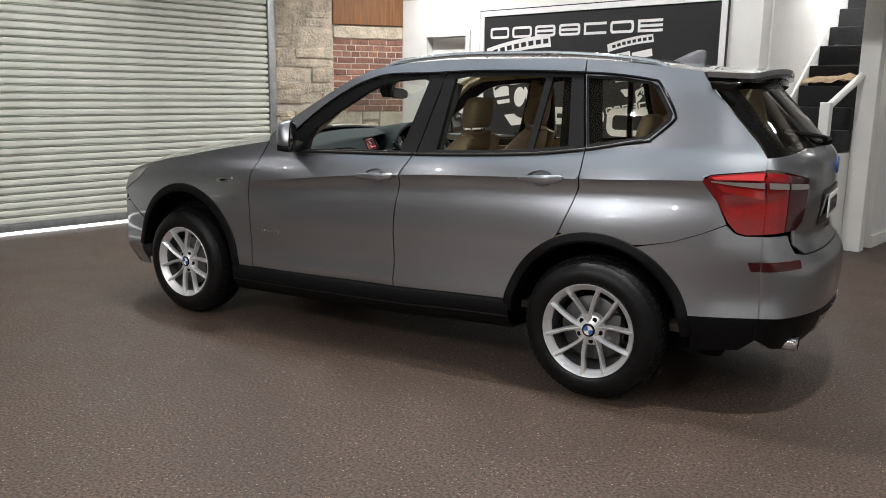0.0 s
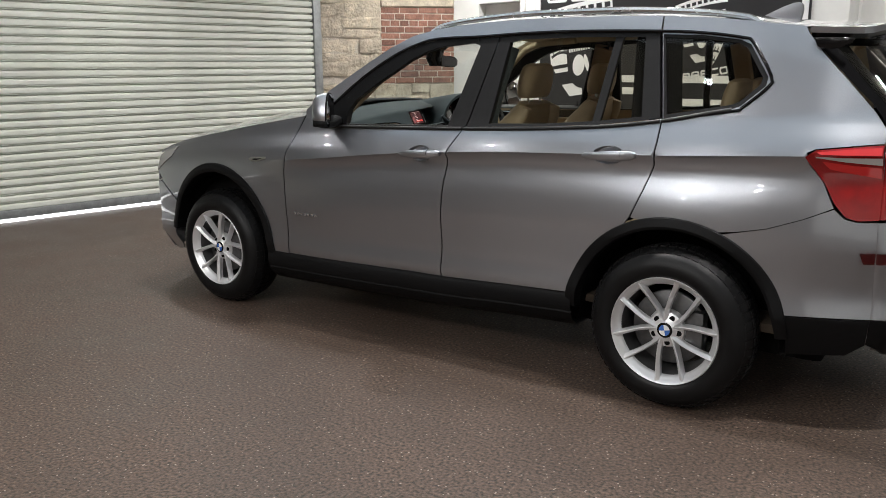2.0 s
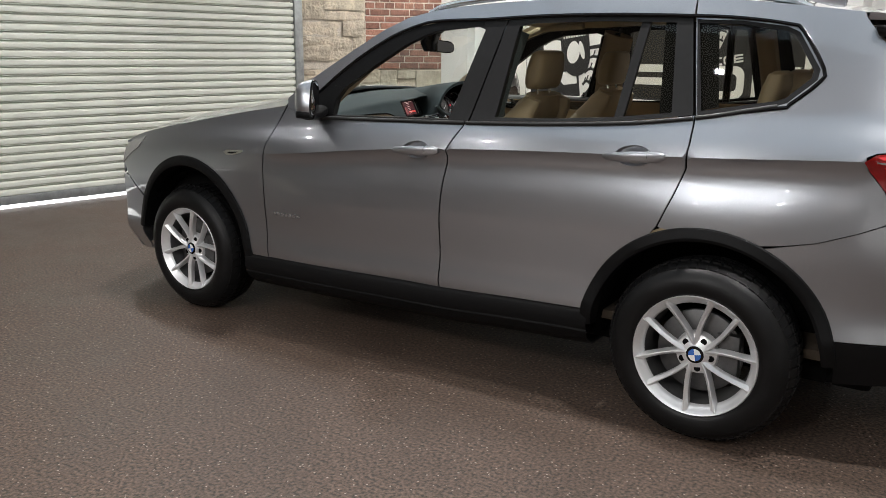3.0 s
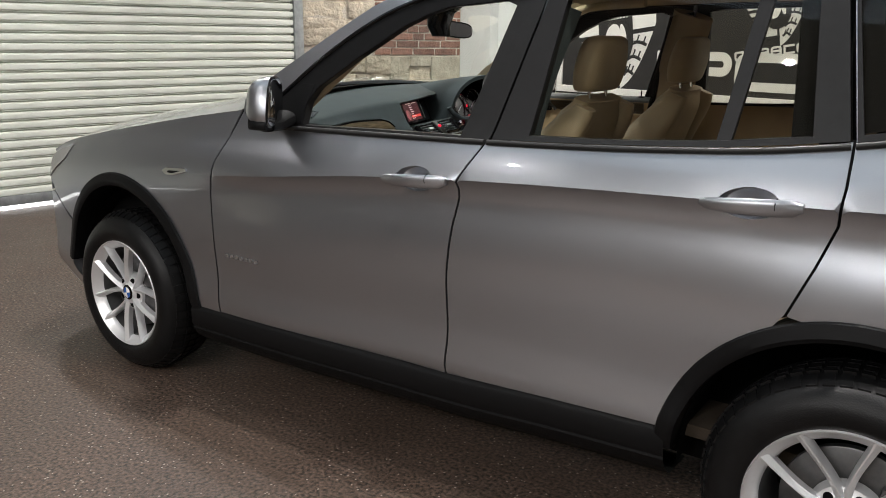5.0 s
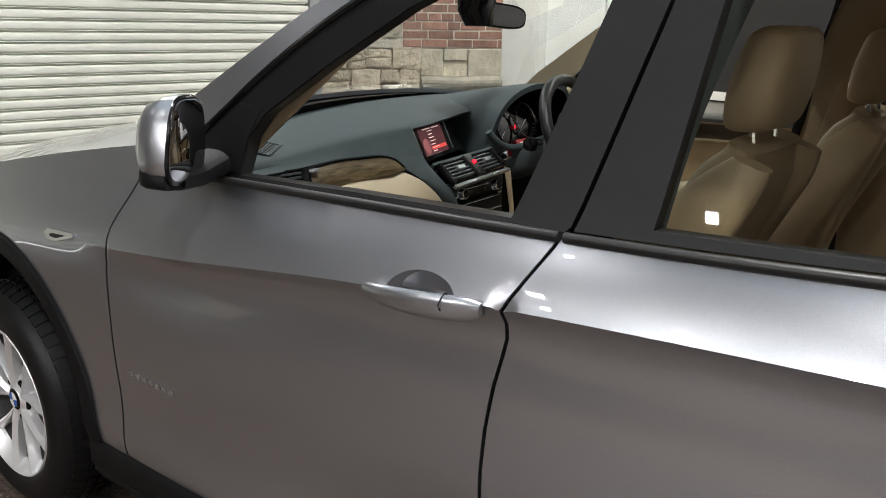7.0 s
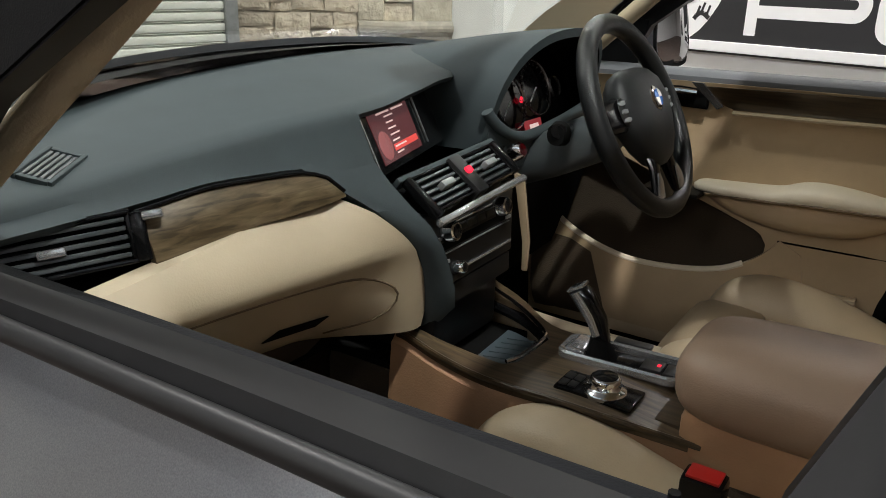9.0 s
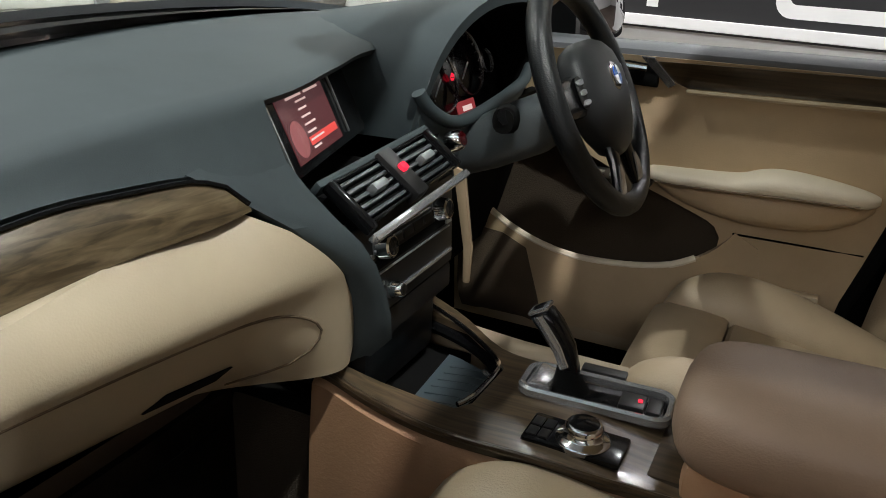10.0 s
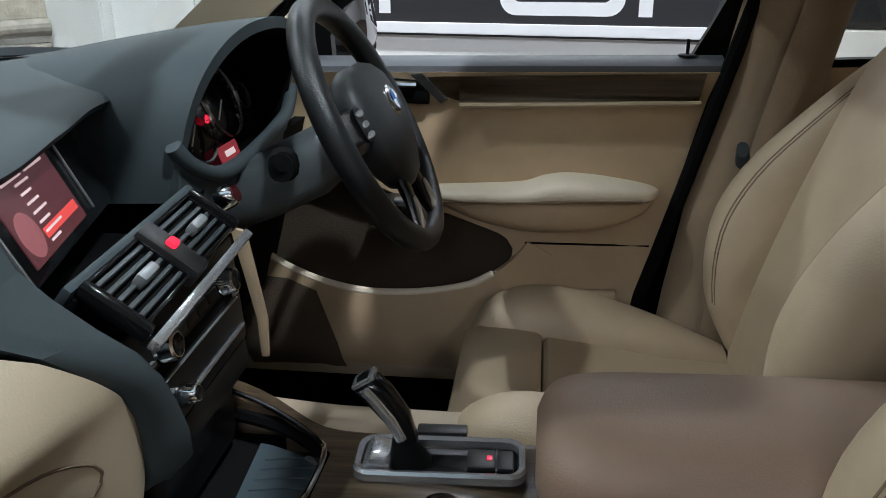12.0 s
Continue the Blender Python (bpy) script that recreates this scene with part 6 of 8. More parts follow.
# wood band
WT = curve_at([-0.66, -0.517, -0.411, -0.321, -0.283, -0.262], [1.066, 1.084, 1.096, 1.096, 1.088, 1.066])
WB = curve_at([-0.66, -0.509, -0.398, -0.309, -0.262], [1.012, 1.031, 1.048, 1.055, 1.062])
wx = lambda y, z: Vector((-0.433 + 0.277 * (y + 0.261) - 0.55 * (z - 1.064) + 0.006 * math.sin(math.pi * min(max((z - WB(y)) / max(WT(y) - WB(y), 0.004), 0), 1)), y, z))
ys = [-0.525 + 0.263 * k / 16 for k in range(17)]
part("wood_trim", sheet([(y, WT(y)) for y in ys] + [(y, WB(y)) for y in reversed(ys)], wx, 0.012, 0.01, back=(-1, 0, 0)), M_WOODY, dash, "dark walnut trim band")
part("trim_edge", tube([wx(y, WT(y) + 0.003) + Vector((0.001, 0, 0)) for y in ys], 0.003, 6), M_GLOSSB, dash)

# cream lower panel with the glove box
def lower_face(y, z):
    x = -0.402 + 0.16 * (y + 0.3)
    if z > 0.97:
        x -= 0.050 * ((z - 0.97) / 0.08) ** 2 * (0.25 + 0.75 * min(1, max(0, (-0.2 - y) / 0.1)))
    f = min(1, max(0, (-0.13 - y) / 0.16))
    f = f * f * (3 - 2 * f)
    if z < 0.985:
        d = (0.985 - z) * min(1, (0.985 - z) / 0.025)
        x -= (0.10 + 0.46 * f) * d
        z -= 0.09 * f * d
    if z < 0.9:
        x -= 0.03 * f * ((0.9 - z) / 0.06) ** 2
    if y > -0.2:
        x -= 0.022 * ((y + 0.2) / 0.09) ** 2
    return Vector((x, y, z))


CT = [(-0.68, 1.012), (-0.60, 1.022), (-0.509, 1.033), (-0.398, 1.05), (-0.309, 1.06), (-0.265, 1.058), (-0.232, 1.036), (-0.195, 1.0), (-0.164, 0.968), (-0.138, 0.93), (-0.118, 0.885), (-0.108, 0.848), (-0.120, 0.828), (-0.16, 0.832), (-0.212, 0.838), (-0.317, 0.845), (-0.43, 0.857), (-0.68, 0.860)]
part("lower_panel", sheet(CT, lower_face, 0.011, 0.03, back=(-1, 0, 0)), M_DCREAM, dash, "cream lower dashboard panel")
lid = smooth_path([(-0.64, 0.955, 0), (-0.515, 0.961, 0), (-0.39, 0.961, 0), (-0.29, 0.955, 0), (-0.234, 0.942, 0), (-0.194, 0.918, 0), (-0.186, 0.895, 0), (-0.209, 0.869, 0), (-0.26, 0.857, 0)], 0.015)
part("glovebox_seam", tube([lower_face(p.x, p.y) + Vector((0.0003, 0, 0)) for p in lid], 0.0018, 6), M_GROOVE, dash)
part("glovebox_handle", sheet([(-0.393, 0.894), (-0.372, 0.907), (-0.288, 0.901), (-0.302, 0.888)], lambda y, z: lower_face(y, z) + Vector((0.003, 0, 0)), 0.02, 0.004, back=(-1, 0, 0)), M_DARK, dash, "dark glove box pull")
part("knee_panel", sheet([(-0.70, 0.868), (-0.17, 0.84), (-0.17, 0.72), (-0.70, 0.72)], lambda y, z: Vector((-0.495 - 0.9 * (0.86 - z), y, z)), 0.06, 0.0, back=(-1, 0, 0)), M_CARPET, dash)


def louvres(m, w, h, n, parent, frame_w=0.006, blade=0.012, rim=None):
    """An air vent: dark recess, frame, blades and a thumb tab, in the panel axes of m."""
    root = part("air_vent", moved(newbox((0, 0.004, 0), (w, 0.03, h), 0.002), m), M_DARK, parent, "air vent with dark slats")
    bm = bmesh.new()
    box(bm, (-frame_w, -0.006, -frame_w), (w + frame_w, 0.012, 0), 0.002)
    box(bm, (-frame_w, -0.006, h), (w + frame_w, 0.012, h + frame_w), 0.002)
    box(bm, (-frame_w, -0.005, 0), (0, 0.012, h), 0.002)
    box(bm, (w, -0.005, 0), (w + frame_w, 0.012, h), 0.002)
    part("vent_frame", moved(bm, m), rim or M_GLOSSB, root)
    for k in range(n):
        z = h * (k + 0.5) / n
        bm = newbox((0.001, -0.004, z - 0.0022), (w - 0.001, blade, z + 0.0030), 0.001, 1)
        part("slat", moved(bm, m), M_SLAT, root)
    return root


# outer vent and the demister grille
m = frame_at((-0.592, -0.668, 1.020), (0.088, 0.135, 0.018), (-0.30, 0.0, 0.9))
v = louvres(m, 0.155, 0.050, 5, dash)
part("vent_tab", moved(newbox((0.06, -0.012, 0.018), (0.09, 0.0, 0.028), 0.003), m), M_SILV, v, "satin silver thumb tab")
part("vent_side", moved(newbox((0.158, -0.008, -0.006), (0.176, 0.012, 0.052), 0.006), m), M_GLOSSB, v)
part("vent_tip", moved(newbox((0.172, -0.012, 0.040), (0.196, 0.002, 0.050), 0.003), m), M_SILV, v, "satin silver tip")
m = frame_at((-0.587, -0.578, 1.1185), (-0.035, 0.083, 0.021), (-0.058, 0.018, 0.018))
louvres(m, 0.060, 0.038, 5, dash, 0.006, 0.004, M_DASH)

# screen under the brow
SC = frame_at((-0.451, -0.150, 1.080), (-0.046, 0.162, 0.0), (-0.42, 0.0, 0.9))
scr = part("screen_panel", moved(newbox((-0.040, 0.001, -0.012), (0.262, 0.04, 0.088), 0.004), SC), M_GLOSSB, dash, "gloss black screen surround")
part("screen", moved(newbox((0.0, -0.0005, 0.0), (0.158, 0.0025, 0.078)), SC), M_SCREEN, scr, "lit red menu screen", smooth=False)
for k in range(7):
    w = (0.034, 0.026, 0.030, 0.036, 0.028, 0.046, 0.026)[k]
    z = 0.066 - k * 0.0095
    part("menu_line", moved(newbox((0.055, -0.0014, z - 0.0012), (0.055 + w, -0.0008, z + 0.0012)), SC), M_SCREENW, scr, smooth=False)
part("menu_bar", moved(newbox((0.052, -0.0012, 0.0125), (0.150, -0.0006, 0.0225)), SC), M_SCREENHI, scr, smooth=False)
part("menu_wheel", moved(lathe([(0.0, -0.0012), (0.020, -0.0012), (0.022, -0.0008), (0.022, -0.0004)], 24), SC @ Matrix.Translation((0.026, 0, 0.026))), mat("screen_dim", (0.1, 0.03, 0.03), 0.2, emit=(0.42, 0.15, 0.15), estr=0.38), scr)
for a in (0.03, 0.09):
    part("menu_header", moved(newbox((a, -0.0014, 0.0715), (a + 0.05, -0.0008, 0.0745)), SC), M_SCREENW, scr, smooth=False)
part("screen_edge", moved(newbox((-0.030, -0.003, -0.012), (-0.026, 0.004, 0.075), 0.0015), SC), M_SILV, scr, "satin silver edge")
part("screen_edge", moved(newbox((0.186, -0.002, 0.0), (0.188, 0.001, 0.088), 0.0008), SC), M_STEEL, scr)

# centre vents, hazard switch, climate and radio stack
stack = part("control_panel", newbox((-0.60, -0.098, 0.76), (-0.395, 0.098, 1.03), 0.012), M_STACK, dash, "gloss black centre stack with chrome knobs")
CV = frame_at((-0.368, -0.140, 1.012), (-0.012, 0.275, 0.012), (-0.062, 0.0, 0.048))
louvres(CV @ Matrix.Translation((0.022, 0, 0.012)), 0.098, 0.058, 5, stack, 0.004)
louvres(CV @ Matrix.Translation((0.157, 0, 0.012)), 0.098, 0.058, 5, stack, 0.004)
for a in (0.055, 0.19):
    part("vent_tab", moved(newbox((a, -0.016, 0.034), (a + 0.034, 0.0, 0.046), 0.004), CV), M_STEEL, stack, "silver thumb tab")
part("switch_bar", moved(newbox((0.122, -0.012, 0.002), (0.155, 0.012, 0.078), 0.005), CV), M_SATIN, stack)
part("hazard_switch", moved(newbox((0.131, -0.018, 0.037), (0.147, -0.008, 0.050), 0.006), CV), M_LED, stack, "glowing red hazard switch")
part("vent_knurl", moved(newbox((0.0, -0.010, 0.0), (0.016, 0.006, 0.075), 0.005), CV), M_GLOSSB, stack)
part("vent_knurl", moved(newbox((0.26, -0.010, 0.006), (0.274, 0.006, 0.075), 0.005), CV), M_GLOSSB, stack)
part("vent_hood", moved(newbox((-0.006, -0.004, 0.074), (0.285, 0.02, 0.084), 0.004), CV), M_DASH, stack)
part("trim_strip", moved(newbox((-0.004, -0.008, -0.014), (0.270, 0.004, -0.003), 0.003), CV), M_SILV, stack, "satin silver strip")
bm = lathe([(0.0, -0.014), (0.012, -0.014), (0.0145, -0.010), (0.0155, 0.0), (0.0155, 0.01)], 24)
sb = part("start_button", moved(bm, Matrix.Translation((-0.411, 0.172, 1.052)) @ Matrix.Rotation(radians(90), 4, "Z") @ Matrix.Rotation(radians(-25), 4, "X")), M_CHROME, stack, "round chrome start button")
bm = lathe([(0.0, -0.0155), (0.010, -0.0152), (0.011, -0.0135)], 20)
part("button_cap", moved(bm, Matrix.Translation((-0.411, 0.172, 1.052)) @ Matrix.Rotation(radians(90), 4, "Z") @ Matrix.Rotation(radians(-25), 4, "X")), M_REDDK, stack, "red button face")
RS = frame_at((-0.372, -0.135, 0.90), (-0.004, 0.27, 0.004), (-0.02, 0, 0.11))
part("radio_panel", moved(prism([(-0.008, 0.112), (0.276, 0.112), (0.240, -0.006), (0.028, -0.006)], 0.0, 0.03, "y", 0.005), RS), M_STACK, stack, "gloss black control panel")
for x0, z0, r in ((0.054, 0.077, 0.0165), (0.215, 0.077, 0.0165), (0.062, 0.018, 0.011)):
    k = part("rotary_knob", moved(lathe([(0.0, -0.019), (r * 0.75, -0.019), (r * 0.9, -0.017), (r, -0.006), (r * 1.12, -0.002), (r * 1.12, 0.004)], 28), RS @ Matrix.Translation((x0, 0, z0))), M_CHROME, stack, "chrome ringed knob")
    part("knob_face", moved(lathe([(0.0, -0.0205), (r * 0.6, -0.0202), (r * 0.72, -0.0188)], 24), RS @ Matrix.Translation((x0, 0, z0))), M_GLOSSB, stack)
for k in range(4):
    part("radio_button", moved(newbox((0.082 + 0.029 * k, -0.003, 0.068), (0.107 + 0.029 * k, 0.002, 0.080), 0.001), RS), M_SATIN, stack)
part("chrome_line", moved(newbox((0.08, -0.003, 0.085), (0.19, 0.002, 0.0875), 0.001), RS), M_SILV, stack, "fine silver line")
part("chrome_line", moved(newbox((0.03, -0.003, 0.0445), (0.24, 0.002, 0.0465), 0.001), RS), M_STEEL, stack, "fine silver line")
part("chrome_line", moved(newbox((0.08, -0.004, 0.010), (0.236, 0.002, 0.0145), 0.0015), RS), M_SILV, stack, "fine silver line")
part("disc_slot", moved(newbox((0.03, -0.001, 0.050), (0.24, 0.002, 0.062), 0.001), RS), M_DARK, stack)
for a, z in ((0.016, 0.068), (0.030, 0.03), (0.230, 0.05), (0.236, 0.062)):
    part("small_button", moved(newbox((a, -0.004, z), (a + 0.016, 0.002, z + 0.005), 0.001), RS), M_STEEL, stack)
part("stack_flank", prism([(-0.402, 1.022), (-0.382, 1.016), (-0.364, 0.90), (-0.366, 0.845), (-0.376, 0.845), (-0.378, 0.90)], 0.148, 0.156, "y", 0.003), M_PILLAR, stack, "tan flank strip")
part("lower_fascia", moved(prism([(0.030, -0.007), (0.238, -0.007), (0.228, -0.040), (0.046, -0.040)], 0.002, 0.03, "y", 0.005), RS), M_STACK, stack, "gloss black lower fascia")

# instrument cluster under its hood
rows, rows2 = [], []
for k in range(13):
    s_ = k / 12
    r1, r2 = [], []
    for j in range(25):
        a = math.pi * j / 24
        c, sn = math.cos(a), max(math.sin(a), 0.0)
        w = 0.222 + 0.04 * s_
        y = 0.385 - w * math.copysign(abs(c) ** 0.8, c)
        x = -0.415 - 0.055 * (1 - sn ** 0.8) + (-0.36) * s_
        ztop = 1.252 - 0.055 * s_ ** 1.3
        z = 1.045 + (ztop - 1.045) * sn ** 0.55
        r1.append((x, y, z))
        y2 = 0.385 - (w - 0.016) * math.copysign(abs(c) ** 0.8, c)
        r2.append((x, y2, 1.045 + (ztop - 0.016 - 1.045) * sn ** 0.55))
    rows.append(r1)
    rows2.append(r2)
hoodp = part("cluster_hood", loft(rows), M_DASH, dash, "soft black instrument hood")
part("hood_lining", loft(rows2[:6]), M_DARK, hoodp)
part("hood_lip", loft([rows[0], rows2[0]]), M_DASH, hoodp)
part("cluster_face", sheet([(0.175, 1.035), (0.60, 1.035), (0.60, 1.14), (0.53, 1.215), (0.385, 1.235), (0.24, 1.215), (0.175, 1.14)], lambda y, z: Vector((-0.515 - 0.35 * (z - 1.1), y, z)), 0.06, 0.0, back=(-1, 0, 0)), M_GLOSSB, hoodp, "black instrument face")
rim_line = smooth_path([(-0.466, 0.158, 1.118), (-0.458, 0.178, 1.092), (-0.450, 0.235, 1.064), (-0.445, 0.30, 1.060), (-0.445, 0.385, 1.066), (-0.448, 0.47, 1.074), (-0.452, 0.56, 1.088), (-0.458, 0.61, 1.12)], 0.02)
part("cluster_rim", tube(rim_line, 0.011, 10, up=(1, 0, 0)), M_DASH, hoodp, "soft black lower cluster rim")
part("rim_apron", loft([[p + Vector((0.004, 0, -0.004)) for p in rim_line], [p + Vector((-0.012, 0, -0.06)) for p in rim_line]]), M_DASH, hoodp)
CF = frame_at((-0.512, 0.385, 1.115), (0, 1, 0), (-0.35, 0, 1))
for dy, dz, r, nm in ((-0.070, -0.004, 0.056, "speedometer"), (0.044, 0.012, 0.058, "rev_counter"), (0.128, 0.006, 0.022, "fuel_gauge"), (-0.150, -0.004, 0.02, "temperature_gauge")):
    m = CF @ Matrix.Translation((dy, 0, dz))
    d = part("dial", moved(lathe([(r * 0.94, -0.004), (r * 0.97, -0.0075), (r, -0.004), (r * 0.97, 0.0)], 40, True), m), M_DIAL, hoodp, "thin silver dial ring")
    if r > 0.05:
        bm = bmesh.new()
        for k in range(15):
            a = radians(-40 + 260 * k / 14)
            box(bm, (-0.001, -0.003, r * 0.8), (0.001, -0.001, r * 0.9), 0.0, 1, Matrix.Rotation(a - radians(90), 4, "Y"))
        part("dial_mark", moved(bm, m), M_DIAL, hoodp, smooth=False)
        part("needle", moved(newbox((-0.001, -0.006, 0.0), (0.001, -0.004, r * 0.75), 0.0004, 1, Matrix.Rotation(radians(-125), 4, "Y")), m), M_BADGEW, hoodp)
part("warning_lamp", moved(lathe([(0.0, -0.008), (0.006, -0.007), (0.007, -0.003)], 16), Matrix.Translation((-0.516, 0.372, 1.110)) @ Matrix.Rotation(radians(90), 4, "Z")), M_LED, hoodp, "glowing red warning lamp")
part("cluster_display", moved(newbox((-0.035, -0.004, -0.075), (0.035, -0.001, -0.048), 0.001), CF), mat("cluster_screen", (0.1, 0.02, 0.02), 0.2, emit=(0.45, 0.05, 0.06), estr=0.3), hoodp, "small red display", smooth=False)
part("display_mark", moved(newbox((-0.018, -0.0052, -0.066), (0.018, -0.0044, -0.057)), CF), M_SCREENW, hoodp, smooth=False)
part("knee_bolster", sheet([(0.165, 1.05), (0.66, 1.06), (0.69, 0.74), (0.165, 0.70)], lambda y, z: Vector((-0.455 - 0.30 * (1.05 - z), y, z)), 0.05, 0.02, back=(-1, 0, 0)), M_DARK, dash)
m = frame_at((-0.50, 0.62, 1.075), (0.02, 0.09, 0.0), (-0.3, 0, 0.9))
louvres(m, 0.075, 0.045, 4, dash)

# steering column and wheel
SW = Matrix.Translation((-0.262, 0.352, 1.110)) @ Matrix.Rotation(radians(-27), 4, "Y")
col = part("steering_column", blob([((-0.50, 0.352, 0.985), (0, 0.058, 0), (0, 0, 0.045), 3), ((-0.40, 0.352, 1.030), (0, 0.064, 0), (0, 0, 0.052), 3), ((-0.325, 0.352, 1.066), (0, 0.062, 0), (0, 0, 0.052), 3), ((-0.295, 0.352, 1.082), (0, 0.048, 0), (0, 0, 0.04), 3)], 20), mat("shroud_grey", (0.06, 0.068, 0.073), 0.4, bump=0.1, bscale=400), dash, "grey column shroud")
bm = tube([(-0.37, 0.30, 1.08), (-0.345, 0.20, 1.095), (-0.335, 0.175, 1.098)], [0.009, 0.011, 0.013], 10)
part("column_stalk", bm, M_GLOSSB, dash, "black column stalk")
part("stalk_tip", blob([((-0.345, 0.205, 1.088), (0.02, 0, 0), (0, 0, 0.022), 2.4), ((-0.34, 0.175, 1.090), (0.016, 0, 0), (0, 0, 0.018), 2.4)], 12), M_DARK, dash)
part("column_stalk", tube([(-0.37, 0.40, 1.08), (-0.345, 0.52, 1.10)], [0.009, 0.012], 10), M_GLOSSB, dash, "black column stalk")
ring_pts = [SW @ Vector((0, 0.175 * math.cos(k * math.tau / 64), 0.175 * math.sin(k * math.tau / 64))) for k in range(64)]
sw = part("steering_wheel", tube(ring_pts, 0.018, 12, closed=True, up=(0.9, 0, 0.42)), mat("wheel_leather", (0.007, 0.008, 0.0088), 0.34, spec=0.35, var=0.1, scale=20, bump=0.15, bscale=500), car, "black leather steering wheel")


def swp(x, y, z):
    return SW @ Vector((x, y, z))


ax, ay, az = (SW.to_3x3() @ Vector(v) for v in ((1, 0, 0), (0, 1, 0), (0, 0, 1)))
part("airbag_cover", blob([(swp(0.006, 0, z), ay * w, ax * d, 2.8) for z, w, d in ((-0.098, 0.022, 0.010), (-0.086, 0.048, 0.022), (-0.055, 0.074, 0.031), (-0.015, 0.096, 0.036), (0.022, 0.106, 0.036), (0.055, 0.098, 0.031), (0.074, 0.076, 0.022), (0.084, 0.045, 0.010))], 28), mat("wheel_centre_black", (0.013, 0.0145, 0.0155), 0.5, spec=0.35, bump=0.08, bscale=500), sw, "soft black wheel centre")
for s in (-1, 1):
    part("wheel_spoke", blob([(swp(0.0, s * 0.06, 0.012), az * 0.036, ax * 0.014, 3), (swp(0.006, s * 0.12, 0.01), az * 0.03, ax * 0.012, 3), (swp(0.0, s * 0.168, 0.012), az * 0.028, ax * 0.011, 3)], 14), M_GLOSSB, sw, "gloss black spoke")
    pad = part("button_pad", blob([(swp(0.012, s * 0.085, 0.014), az * 0.026, ay * 0.018, 3), (swp(0.020, s * 0.10, 0.013), az * 0.024, ay * 0.024, 3), (swp(0.022, s * 0.105, 0.013), az * 0.018, ay * 0.018, 3)], 14), M_SATIN, sw)
    for k in range(3):
        part("wheel_button", blob([(swp(0.020, s * 0.105, 0.028 - 0.015 * k), az * 0.005, ay * 0.016, 3), (swp(0.0245, s * 0.106, 0.028 - 0.015 * k), az * 0.0035, ay * 0.013, 3)], 10), M_STEEL, sw, "grey wheel button")
    part("lower_spoke", blob([(swp(0.010, s * 0.034, -0.060), ay * 0.020, ax * 0.008, 3), (swp(0.010, s * 0.040, -0.10), ay * 0.017, ax * 0.007, 3), (swp(0.003, s * 0.056, -0.164), ay * 0.022, ax * 0.007, 3)], 12), M_GLOSSB, sw, "gloss black lower spoke")
    part("spoke_insert", blob([(swp(0.0165, s * 0.046, -0.108), ay * 0.006, ax * 0.002, 3), (swp(0.0155, s * 0.050, -0.125), ay * 0.013, ax * 0.003, 3), (swp(0.0105, s * 0.056, -0.152), ay * 0.017, ax * 0.003, 3)], 12), M_SILV, sw, "satin silver spoke insert")
part("spoke_web", blob([(swp(0.0, 0, -0.055), ay * 0.03, ax * 0.006, 3), (swp(0.0, 0, -0.162), ay * 0.042, ax * 0.006, 3)], 12), M_GLOSSB, sw)
bm = lathe([(0.0, -0.004), (0.018, -0.003), (0.0225, 0.0), (0.0225, 0.004)], 28)
bd = part("wheel_badge", moved(bm, Matrix.Translation(swp(0.0425, 0, 0.018)) @ SW.to_3x3().to_4x4() @ Matrix.Rotation(radians(90), 4, "Z")), M_CHROME, sw, "round blue and white badge")
for q in range(4):
    bm = bmesh.new()
    c = bm.verts.new((0, -0.0052, 0))
    vs = [bm.verts.new((0.0155 * math.cos(radians(90 * q + 15 * k)), -0.0047, 0.0155 * math.sin(radians(90 * q + 15 * k)))) for k in range(7)]
    for p, q2 in zip(vs, vs[1:]):
        bm.faces.new((c, p, q2))
    part("badge_quarter", moved(bm, Matrix.Translation(swp(0.0425, 0, 0.018)) @ SW.to_3x3().to_4x4() @ Matrix.Rotation(radians(90), 4, "Z")), M_BLUE if q % 2 else M_BADGEW, sw)

# centre console
CN = curve_at([-0.44, -0.29, -0.15, 0.035], [-0.125, -0.140, -0.142, -0.112])
CFAR = curve_at([-0.44, -0.38, -0.26, -0.15, 0.035], [0.155, 0.142, 0.078, 0.07, 0.09])
CZ = curve_at([-0.44, -0.36, -0.26, -0.15, 0.035], [0.812, 0.795, 0.786, 0.790, 0.772])
con = part("centre_console", newbox((-0.60, -0.125, 0.40), (0.45, 0.115, 0.735), 0.02), M_CARPET, car, "centre console with dark wood top")
rows = []
for k in range(30):
    x = -0.455 + 0.505 * k / 29
    n_ = CN(x)
    rows.append([(x, n_ + 0.006, CZ(x) - 0.010), (x, n_ - 0.006, CZ(x) - 0.022), (x, n_ - 0.014, 0.70), (x, n_ - 0.02, 0.55), (x, n_ - 0.01, 0.40)])
part("console_side", loft(rows), M_TAN2, con, "saddle tan console side")
rows = []
for k in range(30):
    x = -0.55 + 0.60 * k / 29
    f_ = CFAR(x)
    rows.append([(x, f_ - 0.004, CZ(x) - 0.010), (x, f_ + 0.008, CZ(x) - 0.022), (x, f_ + 0.016, 0.70), (x, f_ + 0.02, 0.40)])
part("console_side", loft(rows), M_TAN, con, "cream console side")
TRAY = [(-0.46, -0.108), (-0.272, -0.092), (-0.258, -0.07), (-0.256, 0.03), (-0.275, 0.055), (-0.34, 0.098), (-0.46, 0.125)]
xs = [-0.45 + 0.485 * k / 20 for k in range(21)]
top_poly = [(x, CN(x)) for x in xs] + [(x, CFAR(x)) for x in reversed(xs)]
